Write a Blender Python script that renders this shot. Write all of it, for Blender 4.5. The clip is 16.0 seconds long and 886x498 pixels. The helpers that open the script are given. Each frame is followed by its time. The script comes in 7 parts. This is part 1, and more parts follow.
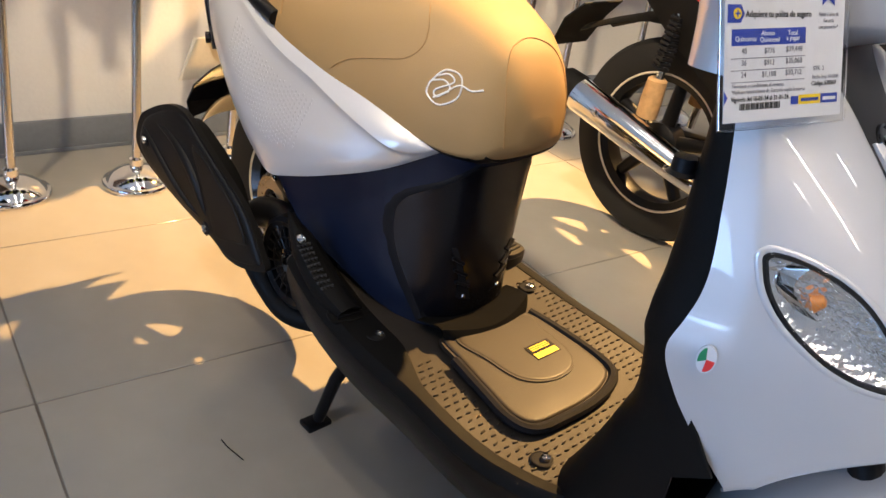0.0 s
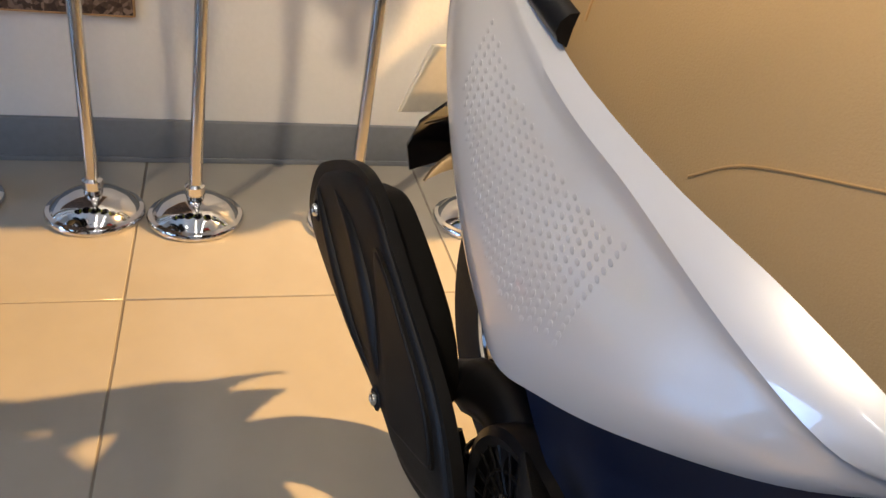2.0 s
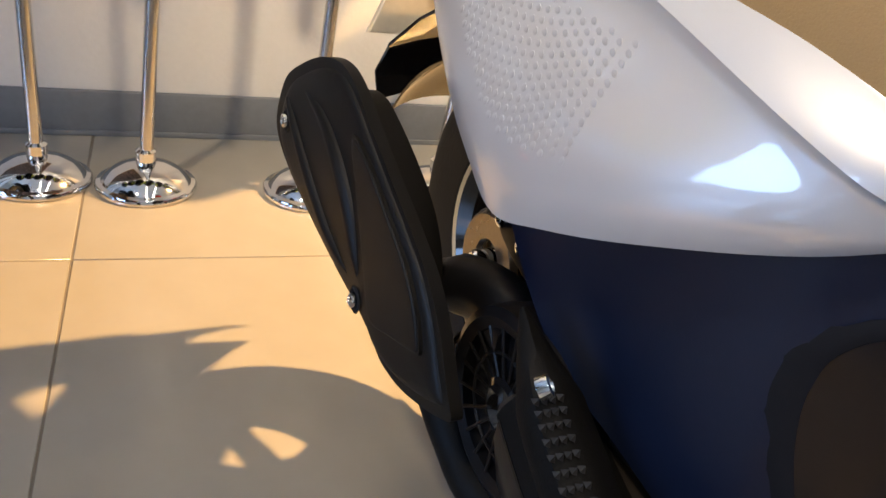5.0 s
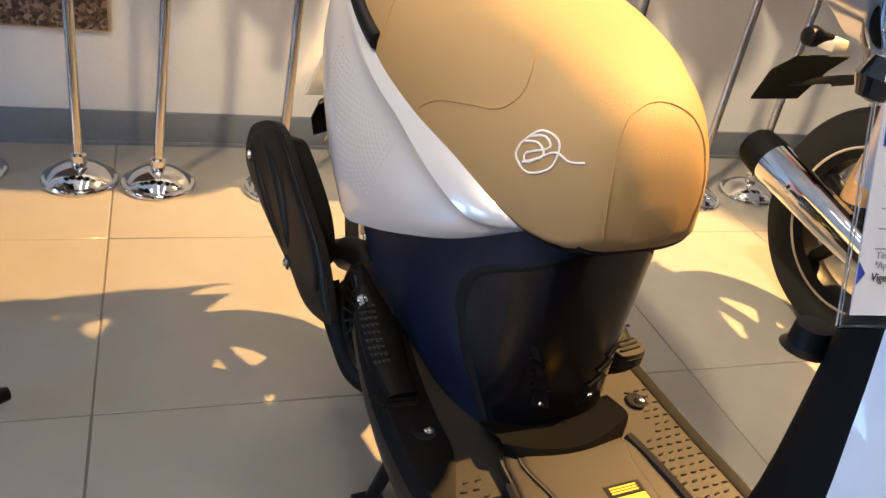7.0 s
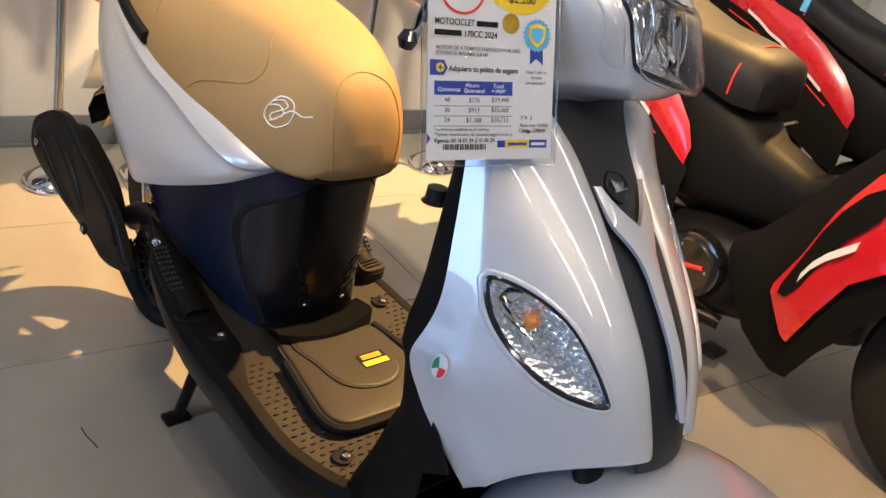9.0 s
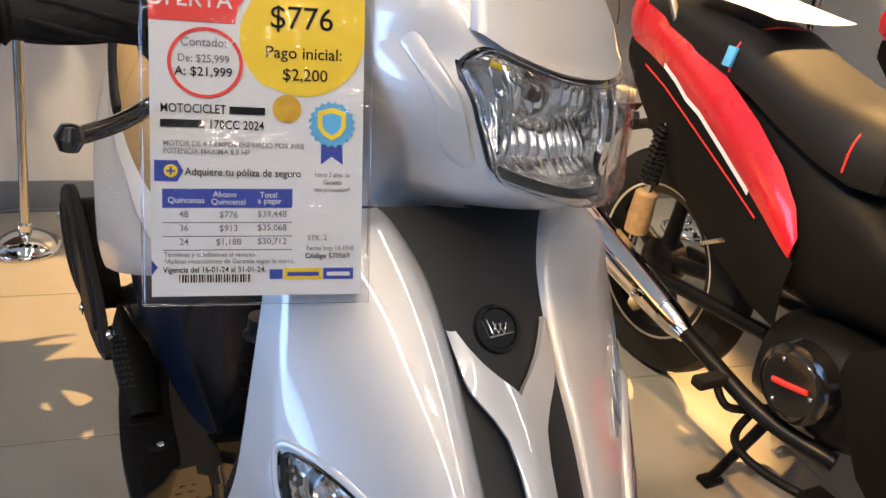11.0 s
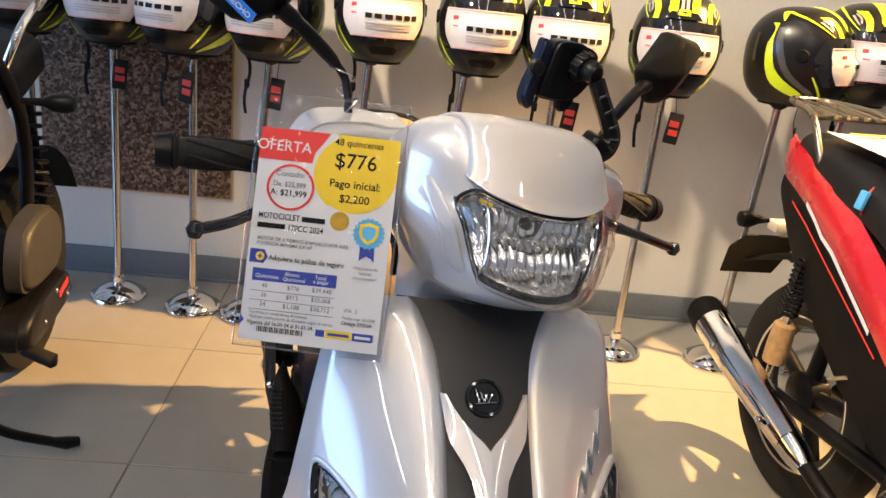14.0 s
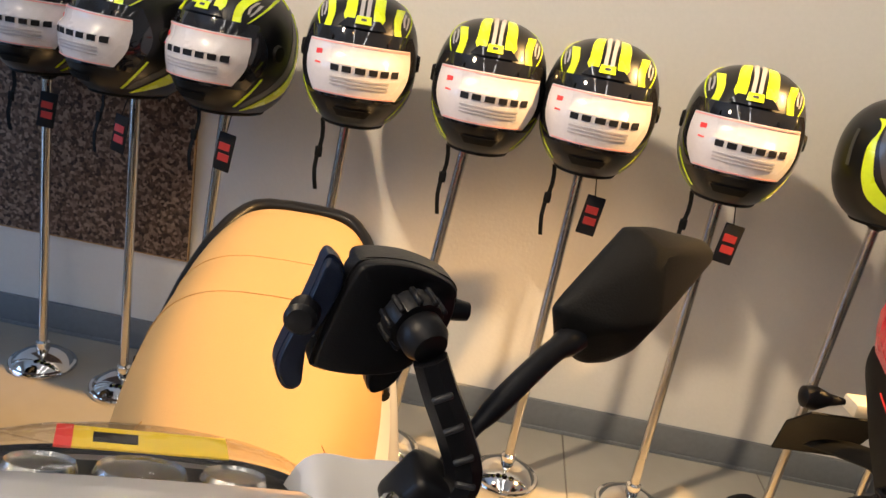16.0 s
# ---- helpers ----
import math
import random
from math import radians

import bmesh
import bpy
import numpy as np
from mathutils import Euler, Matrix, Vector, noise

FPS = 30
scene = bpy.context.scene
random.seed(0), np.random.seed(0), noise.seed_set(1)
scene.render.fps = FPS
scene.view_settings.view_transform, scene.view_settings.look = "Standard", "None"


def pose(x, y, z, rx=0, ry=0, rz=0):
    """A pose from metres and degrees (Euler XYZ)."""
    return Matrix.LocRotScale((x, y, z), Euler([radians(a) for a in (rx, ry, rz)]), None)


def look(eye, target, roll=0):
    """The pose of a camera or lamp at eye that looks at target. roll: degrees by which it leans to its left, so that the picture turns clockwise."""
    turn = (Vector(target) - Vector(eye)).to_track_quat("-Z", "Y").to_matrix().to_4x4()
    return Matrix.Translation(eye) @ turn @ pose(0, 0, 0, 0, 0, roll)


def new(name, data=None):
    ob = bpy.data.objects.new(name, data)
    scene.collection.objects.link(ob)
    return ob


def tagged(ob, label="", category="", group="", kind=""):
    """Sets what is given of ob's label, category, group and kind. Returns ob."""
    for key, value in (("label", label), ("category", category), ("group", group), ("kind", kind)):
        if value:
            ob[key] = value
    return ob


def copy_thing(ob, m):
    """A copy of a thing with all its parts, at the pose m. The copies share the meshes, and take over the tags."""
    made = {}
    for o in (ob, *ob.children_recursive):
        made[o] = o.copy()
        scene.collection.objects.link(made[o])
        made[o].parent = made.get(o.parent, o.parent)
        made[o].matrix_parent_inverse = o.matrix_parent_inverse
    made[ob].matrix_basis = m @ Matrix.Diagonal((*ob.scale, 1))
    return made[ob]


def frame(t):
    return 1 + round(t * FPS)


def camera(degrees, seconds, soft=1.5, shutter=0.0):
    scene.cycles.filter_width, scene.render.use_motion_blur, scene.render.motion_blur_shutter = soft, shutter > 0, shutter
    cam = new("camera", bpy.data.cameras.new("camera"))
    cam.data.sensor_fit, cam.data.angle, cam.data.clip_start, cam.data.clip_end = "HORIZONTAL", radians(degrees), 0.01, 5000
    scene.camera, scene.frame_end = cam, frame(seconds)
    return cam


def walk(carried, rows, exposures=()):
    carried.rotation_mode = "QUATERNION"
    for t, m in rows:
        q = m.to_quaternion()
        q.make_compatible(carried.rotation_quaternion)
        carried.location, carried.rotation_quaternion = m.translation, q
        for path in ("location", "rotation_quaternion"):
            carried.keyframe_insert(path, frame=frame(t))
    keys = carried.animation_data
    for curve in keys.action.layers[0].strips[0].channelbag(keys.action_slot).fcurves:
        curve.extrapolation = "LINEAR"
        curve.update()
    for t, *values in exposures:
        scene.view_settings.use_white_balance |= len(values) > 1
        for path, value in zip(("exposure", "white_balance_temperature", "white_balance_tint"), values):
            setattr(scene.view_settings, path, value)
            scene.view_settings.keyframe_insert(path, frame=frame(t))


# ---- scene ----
cam = camera(56.8, 16.0, soft=1.5)
PATH = [
    (0, (0.362, 0.245, 1.03), (1.436, 1.643, 0.084), 8.1),
    (0.5, (0.457, 0.415, 0.996), (1.297, 1.95, 0.029), 6.5),
    (1, (0.545, 0.613, 0.982), (1.23, 2.208, -0.011), 8.7),
    (1.5, (0.61, 0.806, 0.929), (1.2, 2.428, -0.083), 9.2),
    (2, (0.672, 0.94, 0.854), (1.179, 2.579, -0.174), 8.4),
    (2.5, (0.662, 1.026, 0.737), (1.154, 2.685, -0.265), 7.3),
    (3, (0.66, 1.045, 0.664), (1.197, 2.719, -0.29), 6.8),
    (3.5, (0.671, 1.024, 0.639), (1.265, 2.698, -0.281), 6.9),
    (4, (0.68, 1.001, 0.647), (1.326, 2.671, -0.246), 8.0),
    (4.2, (0.677, 0.994, 0.65), (1.335, 2.668, -0.225), 8.5),
    (6.3, (0.588, 0.615, 0.935), (1.209, 2.185, -0.137), 10.8),
    (6.5, (0.585, 0.56, 0.965), (1.212, 2.128, -0.107), 10.6),
    (7, (0.621, 0.39, 1.019), (1.266, 2.011, 0.04), 10.0),
    (7.5, (0.641, 0.244, 1.069), (1.297, 1.864, 0.096), 9.8),
    (8, (0.568, 0.142, 1.086), (1.441, 1.678, 0.15), 10.4),
    (8.5, (0.492, 0.062, 1.093), (1.556, 1.491, 0.186), 11.3),
    (8.7, (0.486, 0.038, 1.1), (1.611, 1.426, 0.203), 12.2),
    (10.8, (0.881, 0.059, 1.125), (1.606, 1.716, 0.271), 8.1),
    (11, (0.928, 0.109, 1.127), (1.607, 1.783, 0.27), 7.4),
    (11.5, (1.057, 0.135, 1.146), (1.502, 1.903, 0.324), 5.0),
    (12, (1.172, 0.143, 1.158), (1.273, 1.99, 0.398), 2.6),
    (12.5, (1.168, 0.109, 1.16), (1.206, 1.975, 0.442), 3.5),
    (13, (1.124, 0.002, 1.166), (1.199, 1.878, 0.478), 4.7),
    (13.5, (1.089, -0.105, 1.172), (1.194, 1.774, 0.495), 5.8),
    (14, (1.081, -0.136, 1.227), (1.204, 1.741, 0.548), 6.4),
    (14.5, (1.143, -0.033, 1.267), (1.254, 1.845, 0.588), 6.3),
    (15, (1.236, 0.129, 1.302), (1.274, 2.018, 0.645), 6.6),
    (15.5, (1.279, 0.274, 1.281), (1.28, 2.162, 0.624), 9.2),
    (16, (1.321, 0.465, 1.306), (1.251, 2.348, 0.636), 10.3),
]
walk(cam, [(t, look(eye, target, roll)) for t, eye, target, roll in PATH], exposures=((0.0, 0.03), (0.6, -0.06), (1.5, -0.13), (2.5, -0.2), (3.5, -0.08), (4.2, 0.06), (6.3, 0.0), (7.0, 0.05), (7.5, -0.15), (8.0, -0.28), (8.7, -0.18), (10.8, -0.15), (11.5, -0.2), (12.5, -0.1), (13.5, -0.15), (14.5, -0.2), (15.0, -0.25), (15.5, -0.42), (16.0, -0.5)))

# ---- world and light ----
WARM, COOL = (1.0, 0.58, 0.21), (1.0, 0.96, 0.93)
world = bpy.data.worlds.new("world")
scene.world = world
world.use_nodes = True
world.node_tree.nodes["Background"].inputs[0].default_value = (0.55, 0.72, 1.0, 1)
world.node_tree.nodes["Background"].inputs[1].default_value = 0.3


def spot(name, eye, target, watts, degrees, blend, color, size=0.05):
    lamp = bpy.data.lights.new(name, "SPOT")
    lamp.energy, lamp.spot_size, lamp.spot_blend, lamp.color, lamp.shadow_soft_size = watts, radians(degrees), blend, color, size
    ob = new(name, lamp)
    ob.matrix_world = look(eye, target)
    return ob


def area(name, m, sx, sy, watts, color):
    lamp = bpy.data.lights.new(name, "AREA")
    lamp.shape, lamp.size, lamp.size_y, lamp.energy, lamp.color = "RECTANGLE", sx, sy, watts, color
    ob = new(name, lamp)
    ob.matrix_world = m
    return ob


CEILING, TUBES = 4.15, 3.2
SPOT, SPOT_AIM, WALL_SPOT = (4.2, 1.72, 3.95), (1.2, 1.75, 0.0), (-0.9, 0.0, 3.95)
SIDE_SPOT, SIDE_AIM = (0.4, -0.3, 3.95), (2.15, 0.80, 0.0)
spot("ceiling_spot", SPOT, SPOT_AIM, 3650, 27, 0.2, WARM, 0.05)
spot("ceiling_spot", SIDE_SPOT, SIDE_AIM, 900, 19, 0.3, WARM, 0.05)
spot("ceiling_spot", WALL_SPOT, (2.4, 2.6, 1.4), 1300, 62, 0.8, (1.0, 0.80, 0.56), 0.12)
FRONT_SPOTS = [((0.35, -2.3, 3.95), (1.1, 0.6, 0.75)), ((0.95, -2.6, 3.95), (1.3, 0.6, 0.75))]
for eye, target in FRONT_SPOTS:
    spot("ceiling_spot", eye, target, 110, 36, 0.7, (1.0, 0.74, 0.46), 0.08)
# cool daylight from the shop front, far to the side
area("shop_window_light", look((-4.15, -0.3, 1.6), (1.0, 1.0, 0.6)), 3.0, 2.2, 115, (0.30, 0.54, 1.0))
# light of the tube luminaires
TUBE_PLACES = [(x, y) for y in (-2.9, -1.55, -0.2, 1.15) for x in (0.65, 1.55)] + [(3.0, -1.5), (-1.2, -1.5)]
for lx, ly in TUBE_PLACES:
    area("tube_light", pose(lx, ly, TUBES - 0.09), 0.05, 1.15, 2.4 if ly < 1 else 1.1, COOL)

# ---- small helpers of this scene ----
def cubic(table):
    """A smooth curve through (x, y) pairs."""
    xs, ys = np.array([a for a, b in table], float), np.array([b for a, b in table], float)
    tan = np.gradient(ys, xs)

    def f(x):
        x = min(max(x, xs[0]), xs[-1])
        i = min(max(int(np.searchsorted(xs, x)) - 1, 0), len(xs) - 2)
        h = xs[i + 1] - xs[i]
        u = (x - xs[i]) / h
        return float((2 * u**3 - 3 * u**2 + 1) * ys[i] + (u**3 - 2 * u**2 + u) * h * tan[i] + (-2 * u**3 + 3 * u**2) * ys[i + 1] + (u**3 - u**2) * h * tan[i + 1])
    return f


def spline(points, n, closed=False):
    """n points on a Catmull-Rom curve through the given ones."""
    p = [np.array(q, float) for q in points]
    m = len(p)
    out = []
    spans = m if closed else m - 1
    for k in range(n):
        s = k * spans / (n if closed else n - 1)
        i = min(int(s), spans - 1)
        u = s - i
        pick = (lambda j: p[j % m]) if closed else (lambda j: p[min(max(j, 0), m - 1)])
        a, b, c, d = pick(i - 1), pick(i), pick(i + 1), pick(i + 2)
        out.append(0.5 * (2 * b + (c - a) * u + (2 * a - 5 * b + 4 * c - d) * u * u + (3 * b - a - 3 * c + d) * u**3))
    return out


def sheet(rows, closed=False, caps=False):
    """A bmesh skinned over rows of points; closed: each row is a ring."""
    bm = bmesh.new()
    vs = [[bm.verts.new(tuple(p)) for p in row] for row in rows]
    n = len(rows[0])
    for a, b in zip(vs, vs[1:]):
        for j in range(n if closed else n - 1):
            k = (j + 1) % n
            try:
                bm.faces.new((a[j], a[k], b[k], b[j]))
            except ValueError:
                pass
    if caps:
        bm.faces.new(vs[0][::-1])
        bm.faces.new(vs[-1])
    bmesh.ops.remove_doubles(bm, verts=bm.verts[:], dist=1e-6)
    bmesh.ops.recalc_face_normals(bm, faces=bm.faces[:])
    return bm


def thick(bm, t):
    bmesh.ops.solidify(bm, geom=bm.faces[:], thickness=t)
    bmesh.ops.recalc_face_normals(bm, faces=bm.faces[:])
    return bm


def tube(path, r, n=12, caps=True):
    """A round bar along a path; r: one radius, or one for each point."""
    p = [Vector(q) for q in path]
    rs = r if isinstance(r, (list, tuple)) else [r] * len(p)
    rows, side = [], None
    for i, q in enumerate(p):
        way = (p[min(i + 1, len(p) - 1)] - p[max(i - 1, 0)]).normalized()
        if side is None:
            side = way.orthogonal().normalized()
        side = (side - way * side.dot(way)).normalized()
        up = way.cross(side)
        rows.append([q + (side * math.cos(a) + up * math.sin(a)) * rs[i] for a in (math.tau * k / n for k in range(n))])
    return sheet(rows, True, caps)


def lathe(profile, n=32, m=None, caps=True):
    """A body of revolution about z from (radius, height) pairs."""
    rows = [[(r * math.cos(a), r * math.sin(a), z) for a in (math.tau * k / n for k in range(n))] for r, z in profile]
    bm = sheet(rows, True, False)
    for row in (0, -1) if caps else ():
        if profile[row][0] > 1e-5:
            ring = [v for v in bm.verts if abs(v.co.z - profile[row][1]) < 1e-6 and abs(math.hypot(v.co.x, v.co.y) - profile[row][0]) < 1e-5]
            ring.sort(key=lambda v: math.atan2(v.co.y, v.co.x))
            if len(ring) >= 3:
                try:
                    bm.faces.new(ring)
                except ValueError:
                    pass
    bmesh.ops.recalc_face_normals(bm, faces=bm.faces[:])
    if m is not None:
        bm.transform(m)
    return bm


def box(sx, sy, sz, b=0.004, m=None, seg=2):
    bm = bmesh.new()
    bmesh.ops.create_cube(bm, size=1, matrix=Matrix.Diagonal((sx, sy, sz, 1)))
    if b:
        bmesh.ops.bevel(bm, geom=bm.edges[:], offset=b, segments=seg, affect="EDGES", profile=0.5)
    if m is not None:
        bm.transform(m)
    return bm


def pillow(outline, depth, edge=0.3, n=48, m=None, smooth=True, flat=False, crown=0.0):
    """A plate with a rounded rim: the outline lies in x and z, the front looks to -y. edge: the rim's width as a share of the size; crown: how far the front bulges."""
    pts = [np.array(q) for q in (spline(outline, n, True) if smooth else outline)]
    c = sum(pts) / len(pts)
    rows = [[(c[0], 0, c[1])] * len(pts)] if not flat else []
    for s, d in ((1 - edge, 0), (1, 0), (1, 1), (1 - edge * 0.35, 1.0)):
        rows.append([(c[0] + (q[0] - c[0]) * s, -depth * d * 0.7, c[1] + (q[1] - c[1]) * s) for q in pts])
    for k in range(1, 5):
        a = k / 4 * math.pi / 2
        s = 1 - edge * 0.35 - edge * 0.65 * (1 - math.cos(a))
        rows.append([(c[0] + (q[0] - c[0]) * s, -depth * (0.7 + 0.3 * math.sin(a)), c[1] + (q[1] - c[1]) * s) for q in pts])
    last = 1 - edge
    for k in (0.66, 0.33, 0.0):
        rows.append([(c[0] + (q[0] - c[0]) * last * k, -depth - crown * (1 - k * k), c[1] + (q[1] - c[1]) * last * k) for q in pts])
    bm = sheet(rows, True, False)
    bmesh.ops.dissolve_degenerate(bm, edges=bm.edges[:], dist=1e-6)
    bmesh.ops.recalc_face_normals(bm, faces=bm.faces[:])
    if m is not None:
        bm.transform(m)
    return bm


def plate(outline, depth=0.0015, m=None):
    """A thin flat piece: outline in x and z, front to -y."""
    bm = bmesh.new()
    f = bm.faces.new([bm.verts.new((x, 0, z)) for x, z in outline])
    if f.normal.y > 0:
        f.normal_flip()
    ext = bmesh.ops.extrude_face_region(bm, geom=[f])
    bmesh.ops.translate(bm, verts=[e for e in ext["geom"] if isinstance(e, bmesh.types.BMVert)], vec=(0, -depth, 0))
    bmesh.ops.recalc_face_normals(bm, faces=bm.faces[:])
    if m is not None:
        bm.transform(m)
    return bm


def disc(r, n=40, cx=0.0, cz=0.0):
    return [(cx + r * math.cos(math.tau * k / n), cz + r * math.sin(math.tau * k / n)) for k in range(n)]


def rect(x0, z0, x1, z1):
    return [(x0, z0), (x1, z0), (x1, z1), (x0, z1)]


def merge(*bms):
    """One bmesh of several."""
    out = bms[0]
    for b in bms[1:]:
        me = bpy.data.meshes.new("tmp")
        b.to_mesh(me)
        out.from_mesh(me)
        bpy.data.meshes.remove(me)
        b.free()
    return out


def solid(name, bm, material, angle=38):
    me = bpy.data.meshes.new(name)
    bm.to_mesh(me)
    bm.free()
    me.materials.append(material)
    me.polygons.foreach_set("use_smooth", [True] * len(me.polygons))
    me.set_sharp_from_angle(angle=radians(angle))
    return me


def part(name, bm, material, parent, label="", m=None, angle=38):
    """Links a bmesh as one mesh object under a thing or a part."""
    if m is not None:
        bm.transform(m)
    ob = new(name, solid(name, bm, material, angle))
    ob.parent = parent
    return tagged(ob, label)


def thing(name, label, category, m=Matrix(), group="", kind=""):
    ob = new(name)
    ob.empty_display_size = 0.05
    ob.matrix_world = m
    return tagged(ob, label, category, group, kind)


def whole(name, bm, material, label, category, m=Matrix(), group="", kind="", angle=38):
    ob = new(name, solid(name, bm, material, angle))
    ob.matrix_world = m
    return tagged(ob, label, category, group, kind)


def words(text, size, x, z, align="LEFT", depth=0.0006, stretch=1.0):
    """Lettering in x and z, its front to -y, as a bmesh."""
    cu = bpy.data.curves.new("tmp", "FONT")
    cu.body, cu.size, cu.align_x, cu.extrude, cu.resolution_u, cu.offset = text, size, align, depth / 2, 3, size * 0.005
    ob = bpy.data.objects.new("tmp", cu)
    scene.collection.objects.link(ob)
    bpy.context.view_layer.update()
    me = bpy.data.meshes.new_from_object(ob.evaluated_get(bpy.context.evaluated_depsgraph_get()))
    bm = bmesh.new()
    bm.from_mesh(me)
    bpy.data.objects.remove(ob)
    bpy.data.curves.remove(cu)
    bpy.data.meshes.remove(me)
    bm.transform(Matrix.Translation((x, 0, z)) @ pose(0, 0, 0, 90) @ Matrix.Diagonal((stretch, 1, 1, 1)))
    return bm


# ---- materials ----
def mat(name, color, rough=0.5, metal=0.0, coat=0.0, coat_rough=0.05, vary=0.06, scale=8.0, bump=0.0, bump_scale=120.0, rough_vary=0.06, spec=0.5, fleck=0.0):
    """A surface with slow and fine variation of colour and gloss, and a fine relief."""
    m = bpy.data.materials.new(name)
    m.use_nodes = True
    nt = m.node_tree
    b = nt.nodes["Principled BSDF"]
    b.inputs["Metallic"].default_value, b.inputs["Coat Weight"].default_value, b.inputs["Coat Roughness"].default_value = metal, coat, coat_rough
    b.inputs["Specular IOR Level"].default_value = spec
    co = nt.nodes.new("ShaderNodeTexCoord")
    slow, fine = nt.nodes.new("ShaderNodeTexNoise"), nt.nodes.new("ShaderNodeTexNoise")
    slow.inputs["Scale"].default_value, slow.inputs["Detail"].default_value = scale, 5
    fine.inputs["Scale"].default_value, fine.inputs["Detail"].default_value = bump_scale, 3
    for t in (slow, fine):
        nt.links.new(co.outputs["Object"], t.inputs["Vector"])
    both = nt.nodes.new("ShaderNodeMath")
    both.operation = "ADD"
    nt.links.new(slow.outputs["Fac"], both.inputs[0])
    nt.links.new(fine.outputs["Fac"], both.inputs[1])
    ramp = nt.nodes.new("ShaderNodeMapRange")
    ramp.inputs["From Min"].default_value, ramp.inputs["From Max"].default_value = 0.6, 1.4
    ramp.inputs["To Min"].default_value, ramp.inputs["To Max"].default_value = 1 - vary, 1 + vary
    nt.links.new(both.outputs[0], ramp.inputs["Value"])
    mul = nt.nodes.new("ShaderNodeVectorMath")
    mul.operation = "SCALE"
    mul.inputs[0].default_value = color
    nt.links.new(ramp.outputs["Result"], mul.inputs["Scale"])
    nt.links.new(mul.outputs["Vector"], b.inputs["Base Color"])
    rr = nt.nodes.new("ShaderNodeMapRange")
    rr.inputs["From Min"].default_value, rr.inputs["From Max"].default_value = 0.3, 0.7
    rr.inputs["To Min"].default_value, rr.inputs["To Max"].default_value = max(rough - rough_vary, 0.0), min(rough + rough_vary, 1.0)
    nt.links.new(slow.outputs["Fac"], rr.inputs["Value"])
    nt.links.new(rr.outputs["Result"], b.inputs["Roughness"])
    if bump:
        bp = nt.nodes.new("ShaderNodeBump")
        bp.inputs["Strength"].default_value, bp.inputs["Distance"].default_value = 1.0, bump
        nt.links.new(fine.outputs["Fac"], bp.inputs["Height"])
        nt.links.new(bp.outputs["Normal"], b.inputs["Normal"])
    return m


def glass(name, tint=(1, 1, 1), rough=0.0, ior=1.45):
    m = bpy.data.materials.new(name)
    m.use_nodes = True
    b = m.node_tree.nodes["Principled BSDF"]
    b.inputs["Base Color"].default_value = (*tint, 1)
    b.inputs["Transmission Weight"].default_value, b.inputs["Roughness"].default_value, b.inputs["IOR"].default_value = 1.0, rough, ior
    return m


def film(name, clear=0.9, rough=0.05, crumple=35.0, depth=0.004):
    """Thin clear plastic: mostly see-through, with gloss."""
    m = bpy.data.materials.new(name)
    m.use_nodes = True
    nt = m.node_tree
    out = nt.nodes["Material Output"]
    a, g, mix = nt.nodes.new("ShaderNodeBsdfTransparent"), nt.nodes.new("ShaderNodeBsdfGlossy"), nt.nodes.new("ShaderNodeMixShader")
    fr = nt.nodes.new("ShaderNodeLayerWeight")
    fr.inputs["Blend"].default_value = 0.5
    power = nt.nodes.new("ShaderNodeMath")
    power.operation, power.inputs[1].default_value = "POWER", 4.0
    nt.links.new(fr.outputs["Facing"], power.inputs[0])
    half = nt.nodes.new("ShaderNodeMath")
    half.operation, half.inputs[1].default_value = "MULTIPLY", 0.55
    nt.links.new(power.outputs[0], half.inputs[0])
    bp, ns, co = nt.nodes.new("ShaderNodeBump"), nt.nodes.new("ShaderNodeTexNoise"), nt.nodes.new("ShaderNodeTexCoord")
    ns.inputs["Scale"].default_value = crumple
    bp.inputs["Strength"].default_value, bp.inputs["Distance"].default_value = 0.6, depth
    nt.links.new(co.outputs["Object"], ns.inputs["Vector"])
    nt.links.new(ns.outputs["Fac"], bp.inputs["Height"])
    nt.links.new(bp.outputs["Normal"], g.inputs["Normal"])
    g.inputs["Roughness"].default_value = rough
    a.inputs["Color"].default_value = (clear, clear, clear, 1)
    add = nt.nodes.new("ShaderNodeMath")
    add.operation, add.inputs[1].default_value = "ADD", 0.035
    nt.links.new(half.outputs[0], add.inputs[0])
    nt.links.new(add.outputs[0], mix.inputs["Fac"])
    nt.links.new(a.outputs[0], mix.inputs[1])
    nt.links.new(g.outputs[0], mix.inputs[2])
    nt.links.new(mix.outputs[0], out.inputs["Surface"])
    return m


def glow(name, color, strength):
    m = bpy.data.materials.new(name)
    m.use_nodes = True
    b = m.node_tree.nodes["Principled BSDF"]
    b.inputs["Emission Color"].default_value, b.inputs["Emission Strength"].default_value = (*color, 1), strength
    b.inputs["Base Color"].default_value = (*color, 1)
    return m


